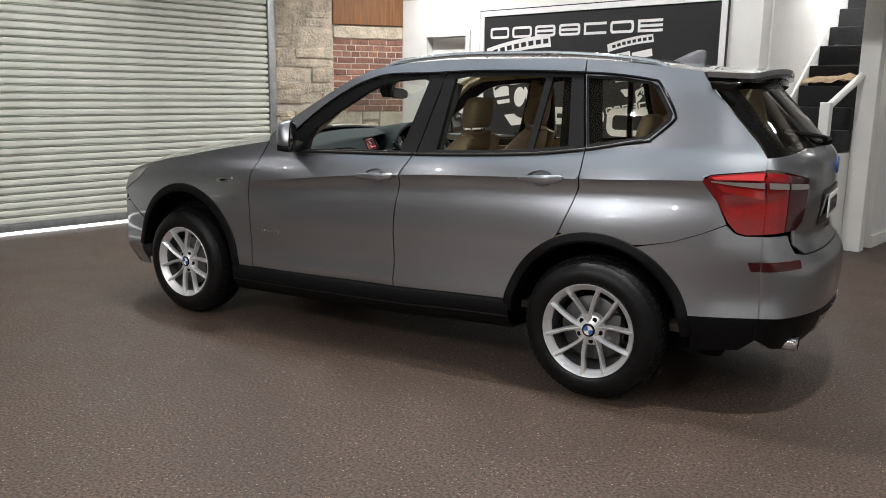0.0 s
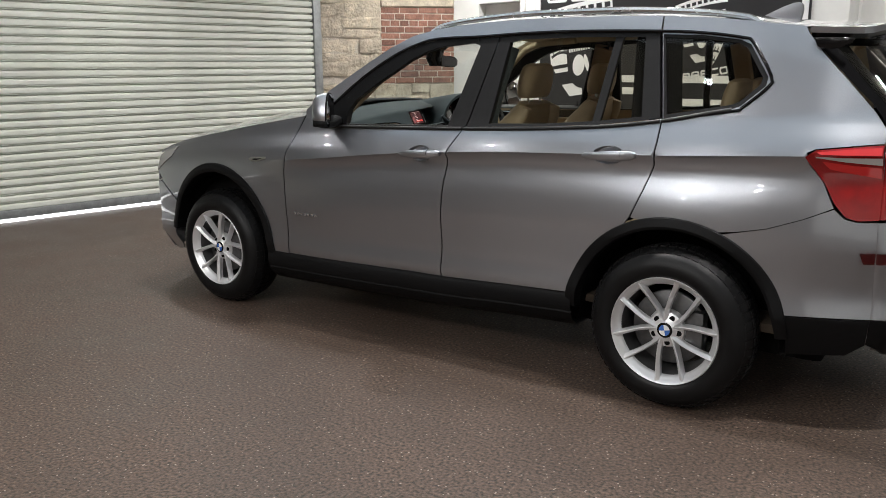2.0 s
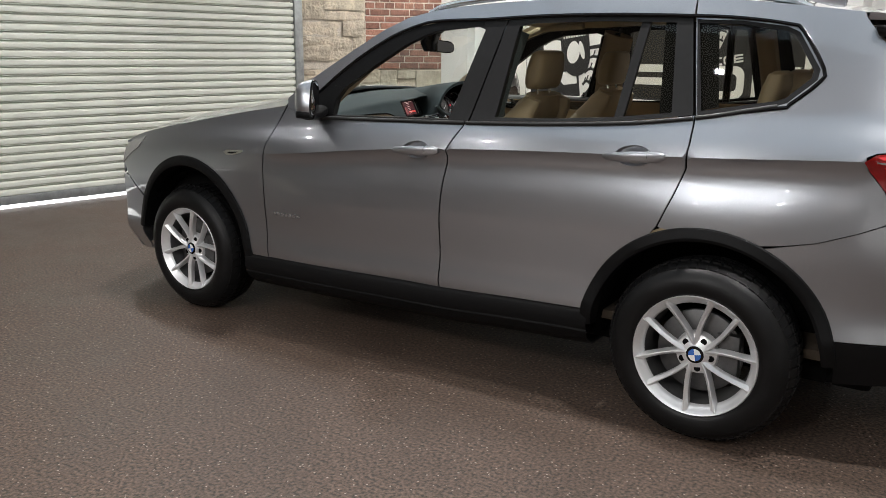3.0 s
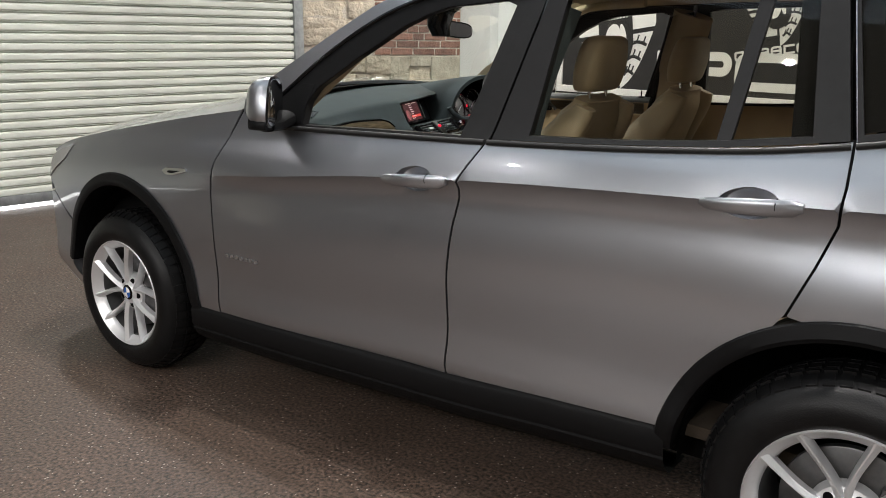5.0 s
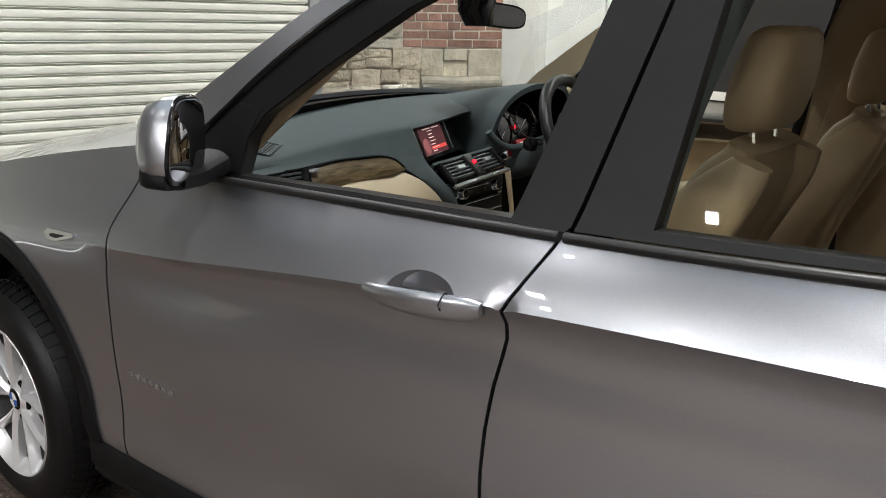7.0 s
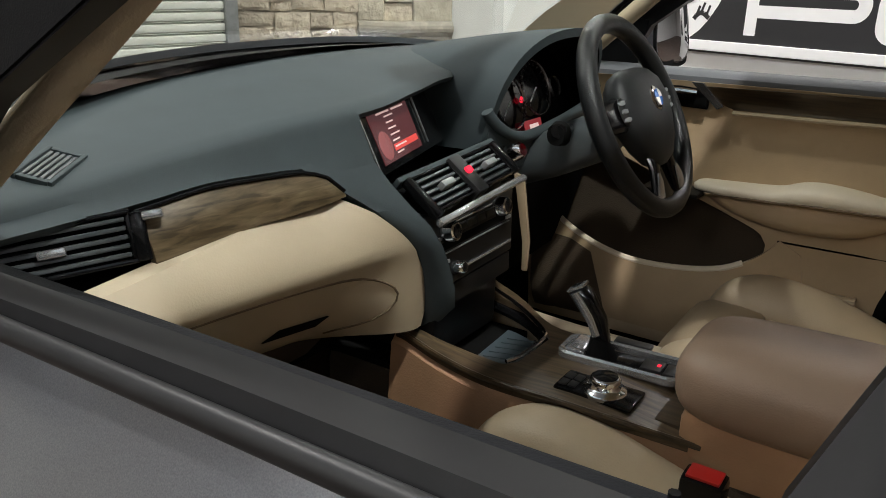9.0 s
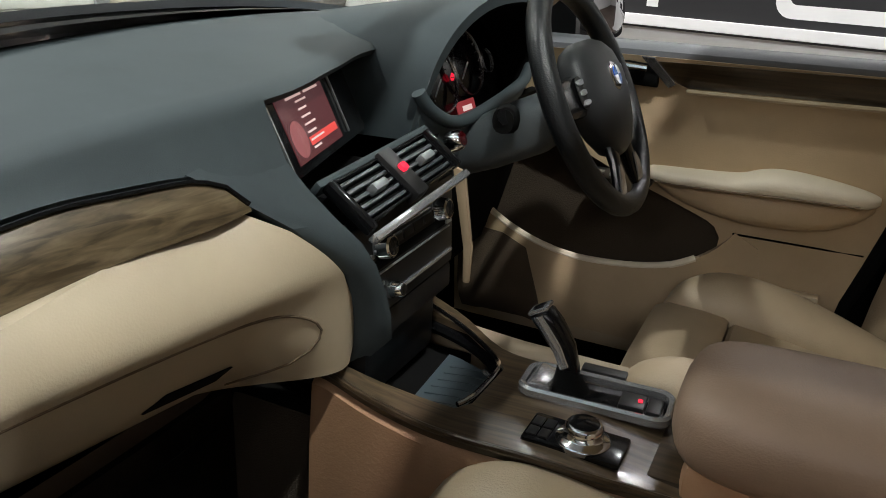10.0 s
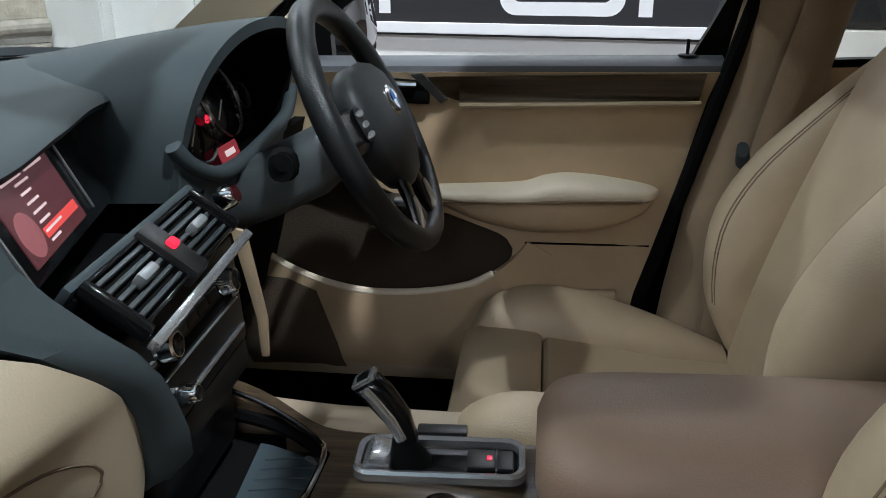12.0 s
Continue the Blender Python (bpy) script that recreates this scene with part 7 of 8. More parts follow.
part("console_top", sheet(top_poly, lambda x, y: Vector((x, y, CZ(x) + 0.004 - 0.012 * max(0, (abs(y - (CN(x) + CFAR(x)) / 2) / ((CFAR(x) - CN(x)) / 2)) - 0.9) * 10 * 0.1)), 0.015, 0.016, holes=([(x, y) for x, y in TRAY if x > -0.445] + [(-0.444, 0.118), (-0.444, -0.104)],), back=(0, 0, -1)), M_WOODC, con, "glossy dark wood console top")
part("console_edge", tube([(x, CN(x) - 0.001, CZ(x)) for x in xs], 0.0045, 8), M_WOOD, con)
# black block put where the cubby only lies in deep shade
part("cubby_shade", newbox((-0.60, -0.118, 0.70), (-0.345, 0.13, 0.742), 0.004), M_DARK, con, "black block standing for cubby shade")
tray = part("tray", sheet([(-0.352, -0.088), (-0.285, -0.082), (-0.268, -0.065), (-0.268, 0.03), (-0.285, 0.05), (-0.345, 0.085), (-0.366, 0.094)], lambda x, y: Vector((x, y, 0.762 - 0.16 * max(0, -0.30 - x))), 0.03, 0.0, back=(0, 0, -1)), mat("tray_rubber", (0.05, 0.068, 0.076), 0.4, var=0.1, scale=20), con, "dark ribbed rubber tray")
for k in range(7):
    y = -0.066 + 0.020 * k
    part("tray_rib", tube([(-0.346, y, 0.7555), (-0.30, y, 0.7625), (-0.276, y, 0.7625)], 0.0013, 6), tray.data.materials[0], tray)
part("tray_wall", tube(smooth_path([(-0.45, -0.106, 0.775), (-0.272, -0.09, 0.775), (-0.258, -0.066, 0.775), (-0.257, 0.03, 0.775), (-0.275, 0.056, 0.775), (-0.34, 0.098, 0.778), (-0.45, 0.122, 0.785)], 0.02), 0.011, 8), M_GLOSSB, tray)
part("tray_trim", tube(smooth_path([(-0.272, -0.085, 0.792), (-0.262, -0.055, 0.793), (-0.262, 0.02, 0.793), (-0.278, 0.05, 0.793), (-0.345, 0.096, 0.80), (-0.43, 0.128, 0.812)], 0.02), 0.0035, 8), M_CHROME, tray, "chrome tray edging")
part("tray_rail", tube(smooth_path([(-0.272, -0.062, 0.768), (-0.270, 0.0, 0.770), (-0.272, 0.028, 0.770), (-0.29, 0.045, 0.768)], 0.02), 0.004, 8), M_SILV, tray, "satin silver rail")
# pale flank of the console on the driver's side
rows = []
for x in [-0.46 + 0.34 * k / 10 for k in range(11)]:
    e = 0.02 * min(1, max(0, (-0.30 - x) / 0.16))
    rows.append([(x, CFAR(x) - 0.01, 0.765), (x, CFAR(x) + 0.03, 0.748), (x, 0.185 + e, 0.742), (x, 0.215 + e, 0.739), (x, 0.225 + e, 0.728), (x, 0.228 + e, 0.60)])
part("console_flank", loft(rows), M_DCREAM, con, "cream console flank")
# selector surround
SH = Matrix.Translation((-0.128, 0.018, 0.8)) @ Matrix.Rotation(radians(3), 4, "Z")
o_ = rounded_bar(-0.094, -0.040, 0.098, 0.038, 0.02)
i_ = rounded_bar(-0.086, -0.031, 0.090, 0.029, 0.015)
bm = bmesh.new()
rws = [[bm.verts.new((a, b, z)) for a, b in loop_] for loop_, z in ((o_, -0.006), (o_, 0.003), (rounded_bar(-0.092, -0.037, 0.096, 0.035, 0.02), 0.006), (i_, 0.004), (i_, -0.012))]
for A, B in zip(rws, rws[1:]):
    for k in range(len(A)):
        bm.faces.new((A[k], A[(k + 1) % len(A)], B[(k + 1) % len(A)], B[k]))
bm.faces.new(rws[-1])
bmesh.ops.recalc_face_normals(bm, faces=bm.faces[:])
sel = part("gear_selector", moved(bm, SH), M_SILV, con, "chrome framed gear selector")
part("selector_bed", moved(newbox((-0.05, -0.028, -0.011), (0.088, 0.026, -0.004), 0.003), SH), M_GLOSSB, sel)
part("selector_cover", moved(prism([(-0.084, -0.01), (-0.05, -0.01), (-0.052, 0.006), (-0.075, 0.012), (-0.084, 0.004)], -0.027, 0.025, "y", 0.004), SH), M_SILV, sel, "silver wedge")
part("selector_boot", moved(blob([((-0.032, 0, -0.006), (0.026, 0, 0), (0, 0.022, 0), 2.2), ((-0.036, 0, 0.012), (0.018, 0, 0), (0, 0.016, 0), 2.2), ((-0.040, 0, 0.025), (0.012, 0, 0), (0, 0.012, 0), 2.2)], 16), SH), M_DARK, sel)
st = []
for t, x, z, wx_, wy_ in ((0, -0.030, 0.0, 0.010, 0.011), (0.2, -0.034, 0.022, 0.011, 0.012), (0.45, -0.046, 0.050, 0.015, 0.014), (0.75, -0.066, 0.078, 0.017, 0.0165), (0.92, -0.078, 0.092, 0.016, 0.0165), (1, -0.081, 0.0955, 0.013, 0.013)):
    st.append(((x, 0.004, z), (wx_ * 0.9, 0, wx_ * 0.45), (0, wy_, 0), 2.8))
part("selector_lever", moved(blob(st, 18), SH), M_GLOSSB, sel, "black gear lever")
st = [((x, -0.0125, z), (0.0055, 0, 0.003), (0, 0.004, 0), 2.5) for x, z in ((-0.040, 0.03), (-0.052, 0.055), (-0.070, 0.080), (-0.080, 0.092))]
part("lever_inlay", moved(blob(st, 10), SH), M_SILV, sel, "satin silver lever inlay")
part("lever_cap", moved(newbox((-0.014, -0.0145, -0.002), (0.014, 0.0145, 0.003), 0.0045, 2, Matrix.Translation((-0.081, 0.004, 0.0965)) @ Matrix.Rotation(radians(-30), 4, "Y")), SH), M_SILV, sel, "satin silver lever top")
part("lever_button", moved(newbox((-0.007, -0.008, 0.003), (0.007, 0.008, 0.0045), 0.001, 2, Matrix.Translation((-0.081, 0.004, 0.0965)) @ Matrix.Rotation(radians(-30), 4, "Y")), SH), M_GLOSSB, sel)
part("brake_switch", moved(newbox((0.032, -0.018, -0.006), (0.064, 0.018, 0.002), 0.003), SH), M_SATIN, sel, "parking brake switch")
part("brake_switch", moved(newbox((0.066, -0.018, -0.006), (0.084, 0.018, 0.001), 0.003), SH), M_SATIN, sel)
part("brake_lamp", moved(newbox((0.054, -0.004, 0.0015), (0.060, 0.004, 0.003), 0.001), SH), M_LED, sel, "small red lamp")
part("mode_buttons", moved(newbox((-0.03, 0.046, -0.004), (0.03, 0.066, 0.0035), 0.003), SH), M_SATIN, sel)
# rotary controller
KN = Matrix.Translation((-0.112, -0.088, 0.794))
part("controller_plate", moved(newbox((-0.066, -0.030, -0.004), (0.05, 0.030, 0.004), 0.004), KN), M_GLOSSB, con)
turn = Matrix.Rotation(radians(90), 4, "X")
kn = part("controller_knob", moved(lathe([(0.0, 0.026), (0.0165, 0.026), (0.0195, 0.0252), (0.022, 0.022), (0.0225, 0.018), (0.020, 0.015), (0.022, 0.011), (0.024, 0.009), (0.030, 0.0075), (0.032, 0.005), (0.032, 0.0)], 36), KN @ turn), M_CHROME, con, "chrome rotary controller")
part("knob_top", moved(lathe([(0.0, 0.0275), (0.0160, 0.0272), (0.0175, 0.0262)], 28), KN @ turn), M_GLOSSB, kn)
for k in range(4):
    part("menu_button", moved(newbox((-0.062 + 0.014 * (k % 2), -0.022 + 0.022 * (k // 2), 0.004), (-0.050 + 0.014 * (k % 2), -0.004 + 0.022 * (k // 2), 0.0065), 0.001), KN), M_SATIN, con)
# small lid behind the selector, arm rest box
part("console_lid", newbox((-0.035, -0.10, 0.775), (0.04, 0.07, 0.786), 0.004), M_WOOD, con)
st = []
for x, z, hw, hh in ((-0.020, 0.852, 0.055, 0.022), (-0.006, 0.852, 0.085, 0.044), (0.03, 0.850, 0.104, 0.056), (0.12, 0.850, 0.110, 0.060), (0.30, 0.853, 0.110, 0.060), (0.44, 0.855, 0.105, 0.056), (0.47, 0.855, 0.08, 0.04)):
    st.append(((x, -0.022, z), (0, hw, 0), (0, 0, hh), 3.0))
part("arm_rest", blob(dense_loft(st, 3), 36), mat("armrest_leather", (0.225, 0.152, 0.105), 0.55, var=0.08, scale=6, bump=0.12, bscale=400), con, "brown leather arm rest")
part("arm_rest_base", newbox((0.0, -0.115, 0.60), (0.47, 0.075, 0.82), 0.02), M_TAN2, con, "saddle tan arm rest base")
part("belt_buckle", newbox((0.032, -0.196, 0.66), (0.086, -0.155, 0.776), 0.008), M_GLOSSB, car, "black seat belt buckle")
part("buckle_button", newbox((0.038, -0.191, 0.774), (0.080, -0.160, 0.7795), 0.003), mat("buckle_red", (0.45, 0.015, 0.012), 0.4), car, "red buckle release button")


# front seats
def front_seat(yc, dx, dz, fore=0.0):
    o = lambda x, y, z: Vector((x + dx - fore * min(1, max(0, (0.34 - x) / 0.2)) * (z < 0.8), yc + y, z + dz))
    st = []
    for x, z, h in ((-0.150, 0.655, 0.045), (-0.142, 0.668, 0.066), (-0.12, 0.672, 0.073), (-0.06, 0.672, 0.073), (-0.022, 0.670, 0.070), (-0.014, 0.668, 0.066)):
        st.append((o(x, 0, z), (0, 0.172, 0), (0, 0, h), 4.0))
    seat = part("seat", blob(st, 32), M_TAN, car, "tan leather front seat")
    st = []
    for x, z, h in ((-0.012, 0.662, 0.062), (-0.004, 0.665, 0.068), (0.08, 0.655, 0.068), (0.2, 0.64, 0.062), (0.30, 0.635, 0.06)):
        st.append((o(x, 0, z), (0, 0.165, 0), (0, 0, h), 4.0))
    part("cushion", blob(st, 32), M_TAN, seat)
    for s in (-1, 1):
        st = []
        for x, y, z, w, h in ((-0.135, 0.17, 0.69, 0.03, 0.03), (-0.11, 0.178, 0.705, 0.05, 0.055), (-0.05, 0.185, 0.715, 0.062, 0.072), (0.04, 0.19, 0.708, 0.066, 0.074), (0.14, 0.192, 0.685, 0.066, 0.068), (0.24, 0.192, 0.655, 0.06, 0.06), (0.30, 0.19, 0.64, 0.05, 0.05)):
            st.append((o(x, s * y, z), (0, w, 0), (0, 0, h), 2.5))
        part("side_bolster", blob(dense_loft(st), 28), M_TAN, seat)
        pts = smooth_path([o(-0.02, s * 0.150, 0.742), o(0.0, s * 0.155, 0.762), o(0.05, s * 0.16, 0.764), o(0.14, s * 0.165, 0.736), o(0.26, s * 0.17, 0.698)], 0.02)
        part("seam", tube(pts, 0.0022, 6), M_STITCH, seat)
        pts = smooth_path([o(-0.028, s * 0.142, 0.738), o(-0.004, s * 0.142, 0.757), o(0.05, s * 0.148, 0.758), o(0.14, s * 0.153, 0.729), o(0.26, s * 0.158, 0.69)], 0.02)
        part("seam", tube(pts, 0.0018, 6), M_STITCH, seat)
    part("seat_base", newbox(o(-0.10, -0.22, 0.44), o(0.34, 0.22, 0.60), 0.03), M_CARPET, seat, "dark seat base")
    part("side_shield", newbox(o(-0.10, -0.235, 0.52), o(0.36, -0.215, 0.64), 0.008), M_TAN2, seat)
    # backrest
    st = []
    for t, x, z in ((0, 0.335, 0.62), (0.06, 0.345, 0.68), (0.3, 0.375, 0.83), (0.6, 0.43, 1.02), (0.85, 0.485, 1.17), (0.97, 0.51, 1.225), (1, 0.518, 1.24)):
        w = 0.205 - 0.035 * t
        th = 0.052 if 0 < t < 0.97 else 0.03
        st.append((o(x, 0, z), (0, w * (1 if t < 0.97 else 0.86), 0), (th, 0, -th * 0.3), 3.6))
    bk = part("backrest", blob(dense_loft(st, 3), 36), M_TAN, seat)
    for s in (-1, 1):
        st = []
        for x, y, z, w, d in ((0.30, 0.185, 0.68, 0.035, 0.045), (0.285, 0.20, 0.76, 0.05, 0.07), (0.295, 0.205, 0.88, 0.056, 0.082), (0.335, 0.20, 0.98, 0.055, 0.08), (0.40, 0.185, 1.08, 0.05, 0.066), (0.465, 0.165, 1.17, 0.04, 0.05), (0.50, 0.15, 1.22, 0.025, 0.03)):
            st.append((o(x + 0.045, s * y, z), (0, w, 0), (d, 0, -d * 0.35), 2.5))
        part("back_bolster", blob(dense_loft(st), 28), M_TAN, bk)
        for turn_ in (-54, -60):
            a, pts = radians(turn_), []
            for c_, w_, d_, q in dense_loft(st)[4:22]:
                ca, sa = math.cos(a) ** (2 / q), -abs(math.sin(a)) ** (2 / q)
                pts.append(Vector(c_) - Vector(w_) * s * ca + Vector(d_) * sa)
            part("seam", tube(pts, 0.0012, 6), M_STITCH, bk)
    st = []
    for t, z, w, d in ((0, 1.262, 0.10, 0.03), (0.08, 1.275, 0.122, 0.045), (0.4, 1.335, 0.132, 0.052), (0.8, 1.405, 0.118, 0.046), (0.95, 1.425, 0.098, 0.036), (1, 1.432, 0.07, 0.02)):
        st.append((o(0.505 + 0.03 * t, 0, z), (0, w, 0), (d, 0, 0), 3.0))
    part("head_rest", blob(dense_loft(st, 3), 32), M_TAN, seat)
    for s in (-1, 1):
        part("head_rest_post", tube([o(0.515, s * 0.06, 1.22), o(0.51, s * 0.06, 1.28)], 0.006, 8), M_CHROME, seat, "chrome head rest post")
    return seat


front_seat(0.362, 0.0, 0.0)
front_seat(-0.362, -0.035, 0.0, 0.09)

# rear bench
st = []
for x, z, h in ((0.86, 0.68, 0.05), (0.89, 0.69, 0.075), (1.1, 0.68, 0.08), (1.30, 0.66, 0.08)):
    st.append(((x, 0, z), (0, 0.53, 0), (0, 0, h), 5.0))
bench = part("rear_bench", blob(st, 36), M_TAN, car, "tan leather rear bench")
st = []
for x, z, d in ((1.30, 0.62, 0.05), (1.31, 0.68, 0.07), (1.40, 0.95, 0.075), (1.47, 1.16, 0.06), (1.485, 1.205, 0.035)):
    st.append(((x, 0, z), (0, 0.53, 0), (d, 0, -d * 0.3), 5.0))
part("backrest", blob(st, 36), M_TAN, bench)
for y in (-0.37, 0.0, 0.37):
    st = [((1.47 + 0.03 * t, y, z), (0, w, 0), (d, 0, 0), 3.0) for t, z, w, d in ((0, 1.225, 0.09, 0.025), (0.1, 1.24, 0.115, 0.042), (0.6, 1.30, 0.118, 0.045), (0.9, 1.35, 0.10, 0.036), (1, 1.362, 0.07, 0.018))]
    part("head_rest", blob(st, 24), M_TAN, bench)
part("parcel_cover", newbox((1.56, -0.60, 1.10), (2.17, 0.60, 1.115), 0.005), M_CARPET, car, "dark load cover")

# door cards
# opening drawn higher at the front, so the shaded card there reads dark
POCKET = [(-0.59, 0.985), (-0.42, 0.965), (-0.27, 0.905), (-0.15, 0.86), (-0.085, 0.83), (-0.075, 0.785), (-0.12, 0.73), (-0.2, 0.68), (-0.35, 0.665), (-0.55, 0.70), (-0.59, 0.76)]
POCKET = [(p.x, p.y) for p in smooth_path([(a, b, 0) for a, b in POCKET], 0.02, True)]
M_FOOT_SHADE = mat("footwell_shade_brown", (0.09, 0.064, 0.042), 0.9, var=0.2, scale=8, bump=0.3, bscale=400)
M_POCKET_SHADE = mat("pocket_shade_brown", (0.045, 0.031, 0.019), 0.9, bump=0.3, bscale=400)
for s in (-1, 1):
    yi = 0.0 if s > 0 else 0.075          # the near door is seen from above, its card sits closer to the skin
    dc = part("door_card", sheet([(-0.62, 1.14 - yi), (0.262, 1.148 - yi), (0.24, 1.05), (0.175, 0.78), (0.15, 0.62), (0.13, 0.52), (-0.60, 0.52), (-0.64, 0.80)], lambda x, z: Vector((x, s * (yi + 0.672 + 0.02 * min(1, max(0, (0.95 - z) / 0.15)) - 0.028 * max(0, (z - 1.09) / 0.05)), z)), 0.05, 0.03, back=(0, s, 0), holes=(POCKET,)), M_CARD, car, "tan door card with wood strip")
    # back of the pocket coloured dark brown for the shade inside it
    part("pocket_lining", sheet([(a * 1.03 + 0.005, b) for a, b in [(-0.62, 1.00), (-0.06, 0.95), (-0.02, 0.80), (-0.06, 0.64), (-0.62, 0.64)]], lambda x, z: Vector((x, s * (yi + 0.725), z)), 0.06, 0.0, back=(0, s, 0)), M_POCKET_SHADE, dc, "pocket back coloured dark for the shade inside")
    # proud lower shell of the pocket with its pale rolled lip
    LIP = [(p.x, p.y) for p in smooth_path([(-0.545, 0.80, 0), (-0.50, 0.772, 0), (-0.425, 0.742, 0), (-0.335, 0.727, 0), (-0.22, 0.734, 0), (-0.13, 0.757, 0), (-0.075, 0.79, 0), (-0.045, 0.825, 0)], 0.02)]
    shell = lambda x, z: Vector((x, s * (yi + 0.642 + 0.046 * min(1, max(0, (x + 0.15) / 0.12)) + 0.04 * max(0, (0.64 - z) / 0.1) ** 2), z))
    part("pocket_shell", sheet(LIP + [(0.0, 0.80), (0.02, 0.70), (0.0, 0.56), (-0.56, 0.56), (-0.565, 0.74)], shell, 0.025, 0.02, back=(0, s, 0)), M_CARD, dc)
    # dark panel added over the shell for shade in the footwell corner
    part("footwell_shade_panel", sheet([(-0.60, 0.76), (-0.50, 0.752), (-0.445, 0.728), (-0.41, 0.62), (-0.40, 0.53), (-0.60, 0.53)], lambda x, z: shell(x, z) - Vector((0, s * 0.006, 0)), 0.05, 0.0, back=(0, s, 0)), M_FOOT_SHADE, dc, "dark brown panel standing for footwell shade")
    part("pocket_lip", tube([shell(a, b) + Vector((0, s * 0.006, 0)) for a, b in LIP[:-4]], 0.0075, 8), M_CREAM_LIT, dc, "cream pocket lip")
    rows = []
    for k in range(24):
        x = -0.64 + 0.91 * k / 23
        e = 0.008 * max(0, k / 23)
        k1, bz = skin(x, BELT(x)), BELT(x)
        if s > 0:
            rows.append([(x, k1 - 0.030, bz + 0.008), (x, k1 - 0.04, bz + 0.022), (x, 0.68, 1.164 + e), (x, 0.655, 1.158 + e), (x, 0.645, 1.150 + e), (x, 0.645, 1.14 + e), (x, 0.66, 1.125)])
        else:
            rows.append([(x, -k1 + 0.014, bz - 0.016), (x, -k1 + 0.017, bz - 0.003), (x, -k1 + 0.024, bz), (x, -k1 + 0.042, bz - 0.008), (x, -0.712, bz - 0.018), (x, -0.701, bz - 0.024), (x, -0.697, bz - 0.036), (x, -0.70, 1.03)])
    # far door top is a lighter copy, standing for light that falls on it
    part("door_sill_top", loft(rows), mat("sill_grey_lit_far", (0.10, 0.104, 0.115) if s > 0 else (0.011, 0.0115, 0.013), 0.6, spec=0.5 if s > 0 else 0.04, bump=0.1, bscale=400), dc, "grey door top, far side lightened for light on it")
    if s < 0:
        part("glass_slot", tube([(x, -skin(x, BELT(x)) + 0.0095, BELT(x) - 0.004) for x in [-0.52 + 0.78 * k / 20 for k in range(21)]], 0.0042, 8), M_DARK, dc, "black window slot")
    part("wood_strip", sheet([(-0.235, 1.135), (-0.2, 1.137), (0.24, 1.146), (0.235, 1.098), (-0.17, 1.090), (-0.195, 1.10)], lambda x, z: Vector((x, s * (yi + 0.664 - 0.028 * max(0, (z - 1.09) / 0.05) - 0.004 * math.sin(math.pi * (z - 1.09) / 0.05)), z)), 0.025, 0.01, back=(0, s, 0)), M_WOOD, dc, "dark walnut strip")
    part("strip_moulding", tube([(-0.17, s * (yi + 0.65), 1.086), (0.0, s * (yi + 0.65), 1.089), (0.238, s * (yi + 0.65), 1.095)], 0.0045, 8), M_TAN, dc)
    part("chrome_end", sheet([(-0.255, 1.143), (-0.232, 1.143), (-0.192, 1.095), (-0.205, 1.088)], lambda x, z: Vector((x, s * (yi + 0.658 - 0.028 * max(0, (z - 1.09) / 0.05)), z)), 0.02, 0.008, back=(0, s, 0)), M_SILV, dc, "satin silver trim end")
    part("handle_bowl", blob([((-0.33, s * (yi + 0.66), 1.115), (0.0, 0, 0.018), (0, 0.012, 0), 2.6), ((-0.28, s * (yi + 0.658), 1.113), (0, 0, 0.026), (0, 0.012, 0), 2.6), ((-0.225, s * (yi + 0.658), 1.108), (0.0, 0, 0.022), (0, 0.012, 0), 2.6)], 14), M_DARK, dc, "dark handle recess")
    part("door_lever", tube([(-0.325, s * (yi + 0.638), 1.122), (-0.28, s * (yi + 0.635), 1.123), (-0.245, s * (yi + 0.640), 1.121)], [0.006, 0.007, 0.006], 8), M_CHROME, dc, "chrome inner door handle")
    st = []
    for x, y, z, w, h in ((-0.232, 0.668, 0.922, 0.010, 0.006), (-0.215, 0.658, 0.927, 0.026, 0.011), (-0.16, 0.648, 0.929, 0.038, 0.013), (-0.06, 0.643, 0.934, 0.044, 0.015), (-0.02, 0.642, 0.942, 0.046, 0.020), (0.02, 0.642, 0.946, 0.046, 0.022), (0.08, 0.643, 0.944, 0.044, 0.020), (0.14, 0.648, 0.939, 0.038, 0.015), (0.17, 0.655, 0.936, 0.028, 0.010), (0.182, 0.664, 0.935, 0.012, 0.005)):
        st.append(((x, s * (yi + y), z), (0, w, 0), (0, 0, h), 2.8))
    part("arm_pad", blob(dense_loft(st, 3), 24), M_CREAM_LIT, dc, "cream padded arm rest")
    st = []
    for x, y, z, w, h in ((-0.20, 0.69, 0.905, 0.02, 0.012), (-0.14, 0.682, 0.896, 0.034, 0.026), (-0.04, 0.676, 0.892, 0.044, 0.038), (0.08, 0.676, 0.896, 0.042, 0.036), (0.15, 0.682, 0.908, 0.032, 0.022), (0.178, 0.688, 0.918, 0.016, 0.010)):
        st.append(((x, s * (yi + y), z), (0, w, 0), (0, 0, h), 2.4))
    part("arm_pad_base", blob(dense_loft(st, 3), 24), M_CARD, dc)
    pts = smooth_path([(-0.20, s * (yi + 0.626), 0.917), (-0.1, s * (yi + 0.604), 0.925), (0.05, s * (yi + 0.600), 0.932), (0.15, s * (yi + 0.61), 0.932)], 0.03)
    part("seam", tube(pts, 0.002, 6), M_STITCH, dc)
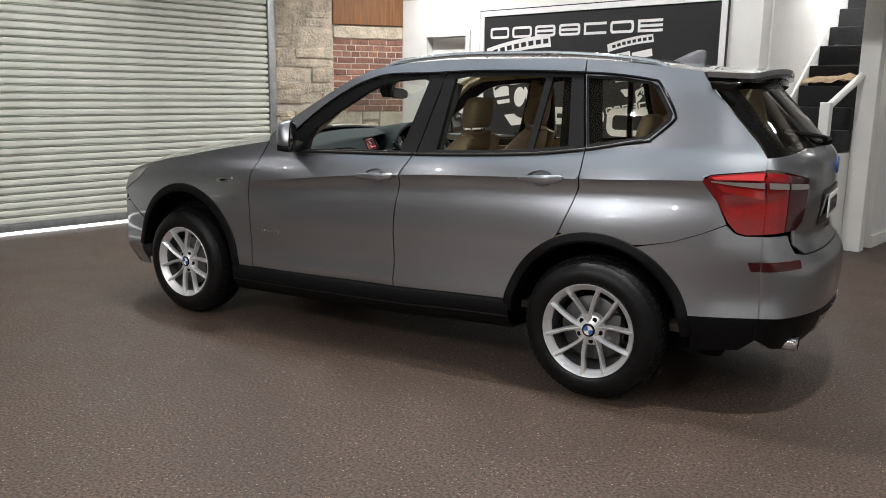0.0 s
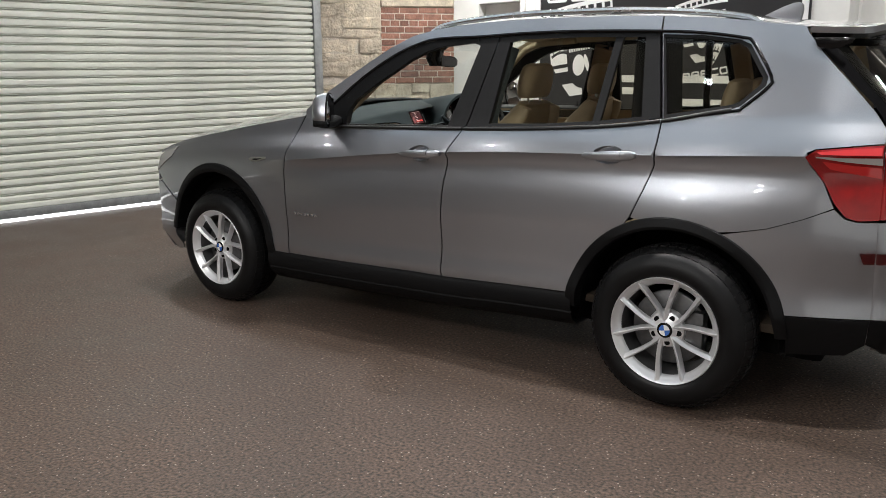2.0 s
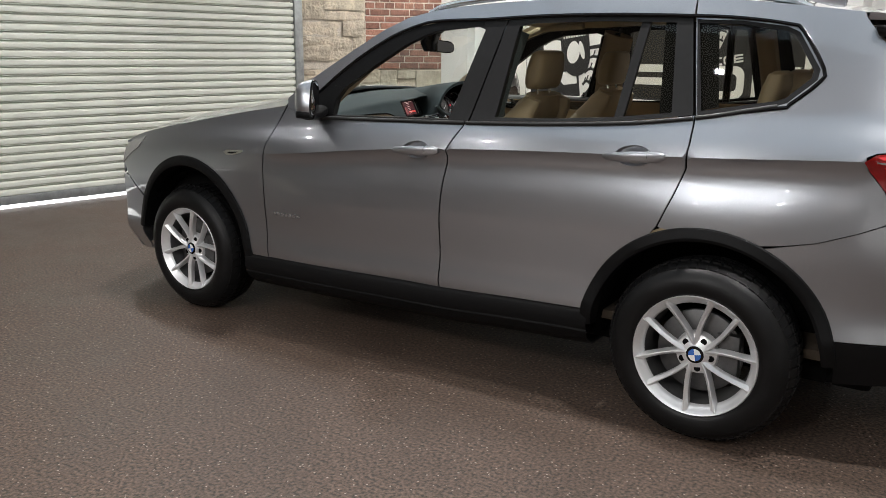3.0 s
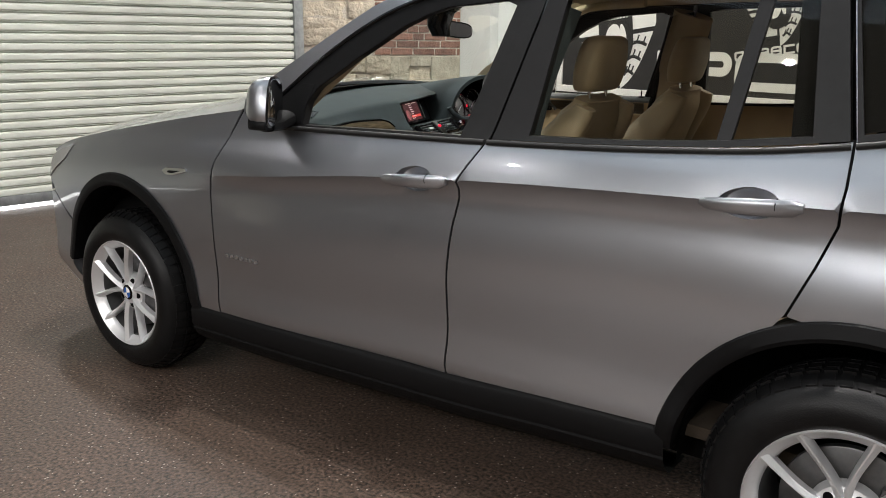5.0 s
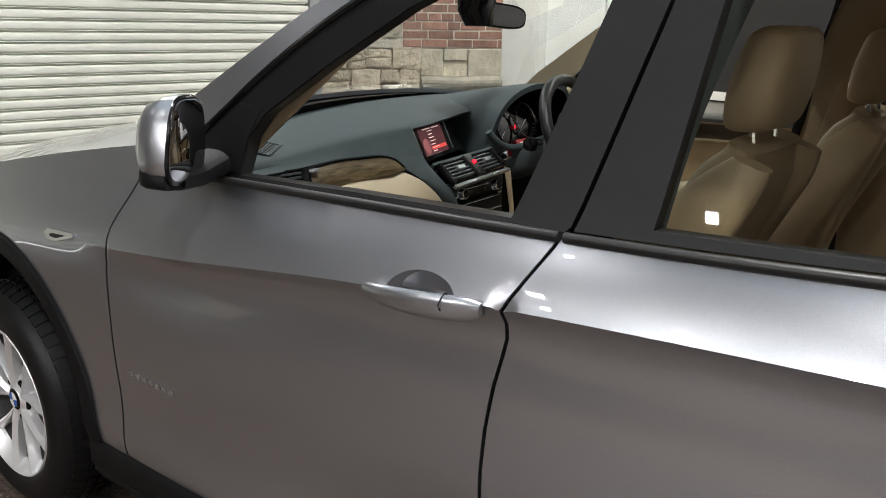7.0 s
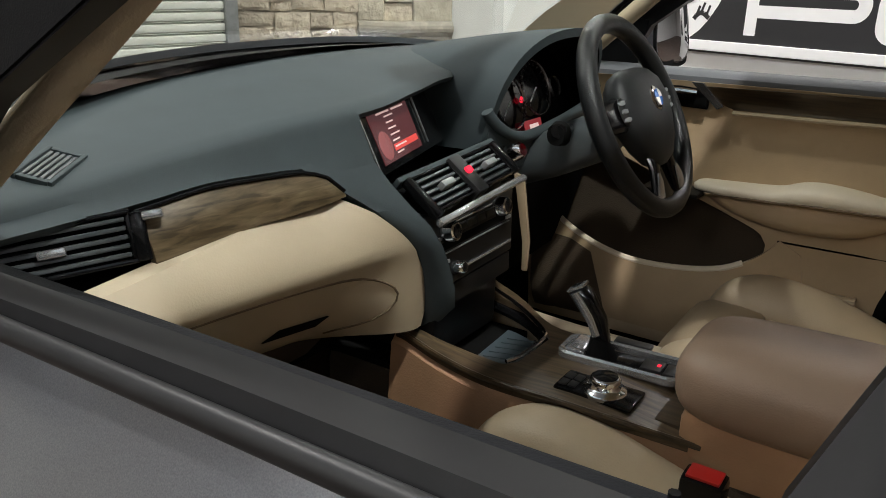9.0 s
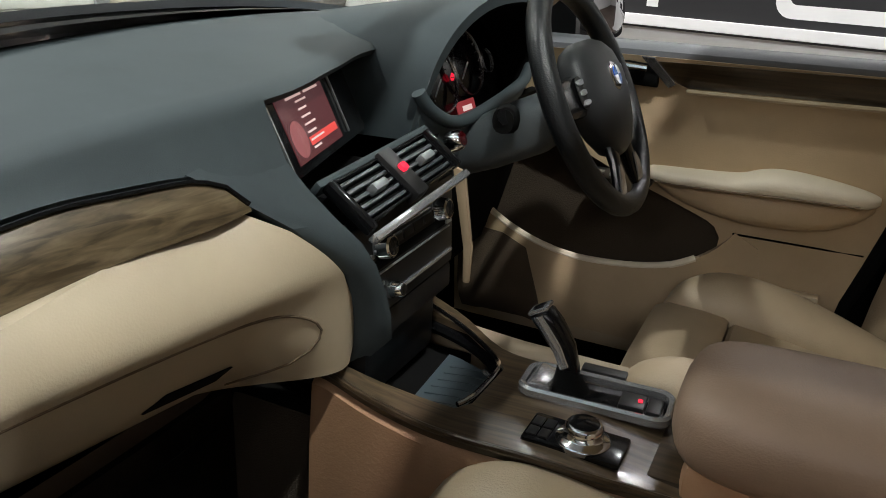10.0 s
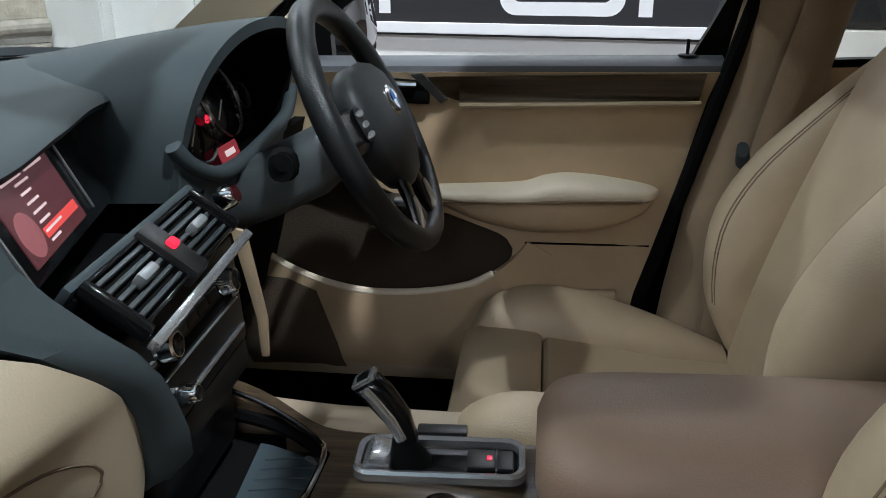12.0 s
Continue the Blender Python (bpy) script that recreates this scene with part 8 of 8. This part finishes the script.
    part("switch_panel", newbox((-0.33, min(s * (yi + 0.60), s * (yi + 0.68)), 0.905), (-0.205, max(s * (yi + 0.60), s * (yi + 0.68)), 0.916), 0.004), M_SATIN, dc, "window switch panel")
    for k in range(3):
        part("window_switch", newbox((-0.315 + 0.03 * k, min(s * (yi + 0.615), s * (yi + 0.635)), 0.916), (-0.297 + 0.03 * k, max(s * (yi + 0.615), s * (yi + 0.635)), 0.922), 0.002), M_STEEL, dc)
    # shadow line and the lower pocket
    part("card_seam", tube([(-0.05, s * (yi + 0.69), 0.822), (0.178, s * (yi + 0.69), 0.824)], 0.0025, 6), M_DARK, dc)
    PK = curve_at([-0.62, -0.565, -0.45, -0.30, -0.2, -0.11, -0.05, 0.12], [0.77, 0.752, 0.712, 0.690, 0.70, 0.727, 0.74, 0.742])
    rows = []
    for k in range(30):
        x = -0.62 + 0.74 * k / 29
        z = PK(x)
        rows.append([(x, s * (yi + 0.70), z - 0.012), (x, s * (yi + 0.672), z - 0.002), (x, s * (yi + 0.662), z), (x, s * (yi + 0.654), z - 0.004), (x, s * (yi + 0.652), z - 0.02), (x, s * (yi + 0.66), z - 0.10), (x, s * (yi + 0.675), 0.53)])
    part("door_pocket", loft(rows), M_TAN, dc, "cream door pocket")
    part("door_seal", tube(smooth_path([(0.325, s * 0.632, 1.34), (0.28, s * (yi * 0.4 + 0.642), 1.17), (0.247, s * (yi + 0.658), 1.03), (0.19, s * (yi + 0.685), 0.80), (0.152, s * (yi + 0.705), 0.66), (0.14, s * 0.71, 0.54)], 0.04), 0.013, 8), M_DARK, car, "black door seal")
    px = 0.212 if s > 0 else 0.165
    lp = part("lock_pin", tube([(px, s * (yi * 0.9 + 0.675), 1.165 - 0.6 * yi), (px, s * (yi * 0.9 + 0.675), 1.198 - 0.85 * yi)], 0.003, 8), M_GLOSSB, dc, "black lock pin")
    part("pin_collar", moved(lathe([(0.005, -0.003), (0.014, -0.002), (0.016, 0.002), (0.005, 0.003)], 18), Matrix.Translation((px, s * (yi * 0.9 + 0.675), 1.171 - 0.85 * yi)) @ Matrix.Rotation(radians(90), 4, "X")), M_SATIN, dc)
    if s < 0:
        for ch in dc.children:
            if ch.name.split(".")[0] in ("wood_strip", "strip_moulding", "chrome_end", "handle_bowl", "door_lever"):
                ch.location.z = -0.06
    part("rear_card", sheet([(0.40, 1.15), (1.18, 1.17), (1.1, 0.86), (0.93, 0.6), (0.42, 0.55)], lambda x, z: Vector((x, s * (yi + 0.69), z)), 0.1, 0.0, back=(0, s, 0)), M_CARD, car, "tan rear door card")

# inner mirror
mm = Matrix.Translation((-0.405, 0.107, 1.448)) @ Matrix.Rotation(radians(-6), 4, "Z") @ Matrix.Rotation(radians(-4), 4, "X")
st = [((x, 0, z), (0, w, 0), (0, 0, h), 3.2) for x, z, w, h in ((-0.03, 0, 0.07, 0.016), (-0.018, 0, 0.095, 0.028), (0.0, 0, 0.104, 0.034), (0.010, 0, 0.103, 0.033))]
im = part("inner_mirror", moved(blob(st, 28), mm), M_GLOSSB, car, "black inner rear view mirror")
st = [((x, 0, z), (0, w, 0), (0, 0, h), 3.2) for x, z, w, h in ((0.0095, 0, 0.098, 0.0285), (0.0112, 0, 0.097, 0.0278))]
part("mirror_pane", moved(blob(st, 28), mm), M_MIRROR, im, "mirror glass")
part("mirror_mount", blob([((-0.40, 0.0, 1.42), (0, 0.04, 0), (0.03, 0, 0), 3), ((-0.405, -0.01, 1.46), (0, 0.06, 0), (0.03, 0, 0), 3), ((-0.40, -0.005, 1.51), (0, 0.065, 0), (0.04, 0, 0), 3), ((-0.36, 0.0, 1.545), (0, 0.07, 0), (0.05, 0, 0), 3)], 20), M_GLOSSB, im, "black sensor housing")
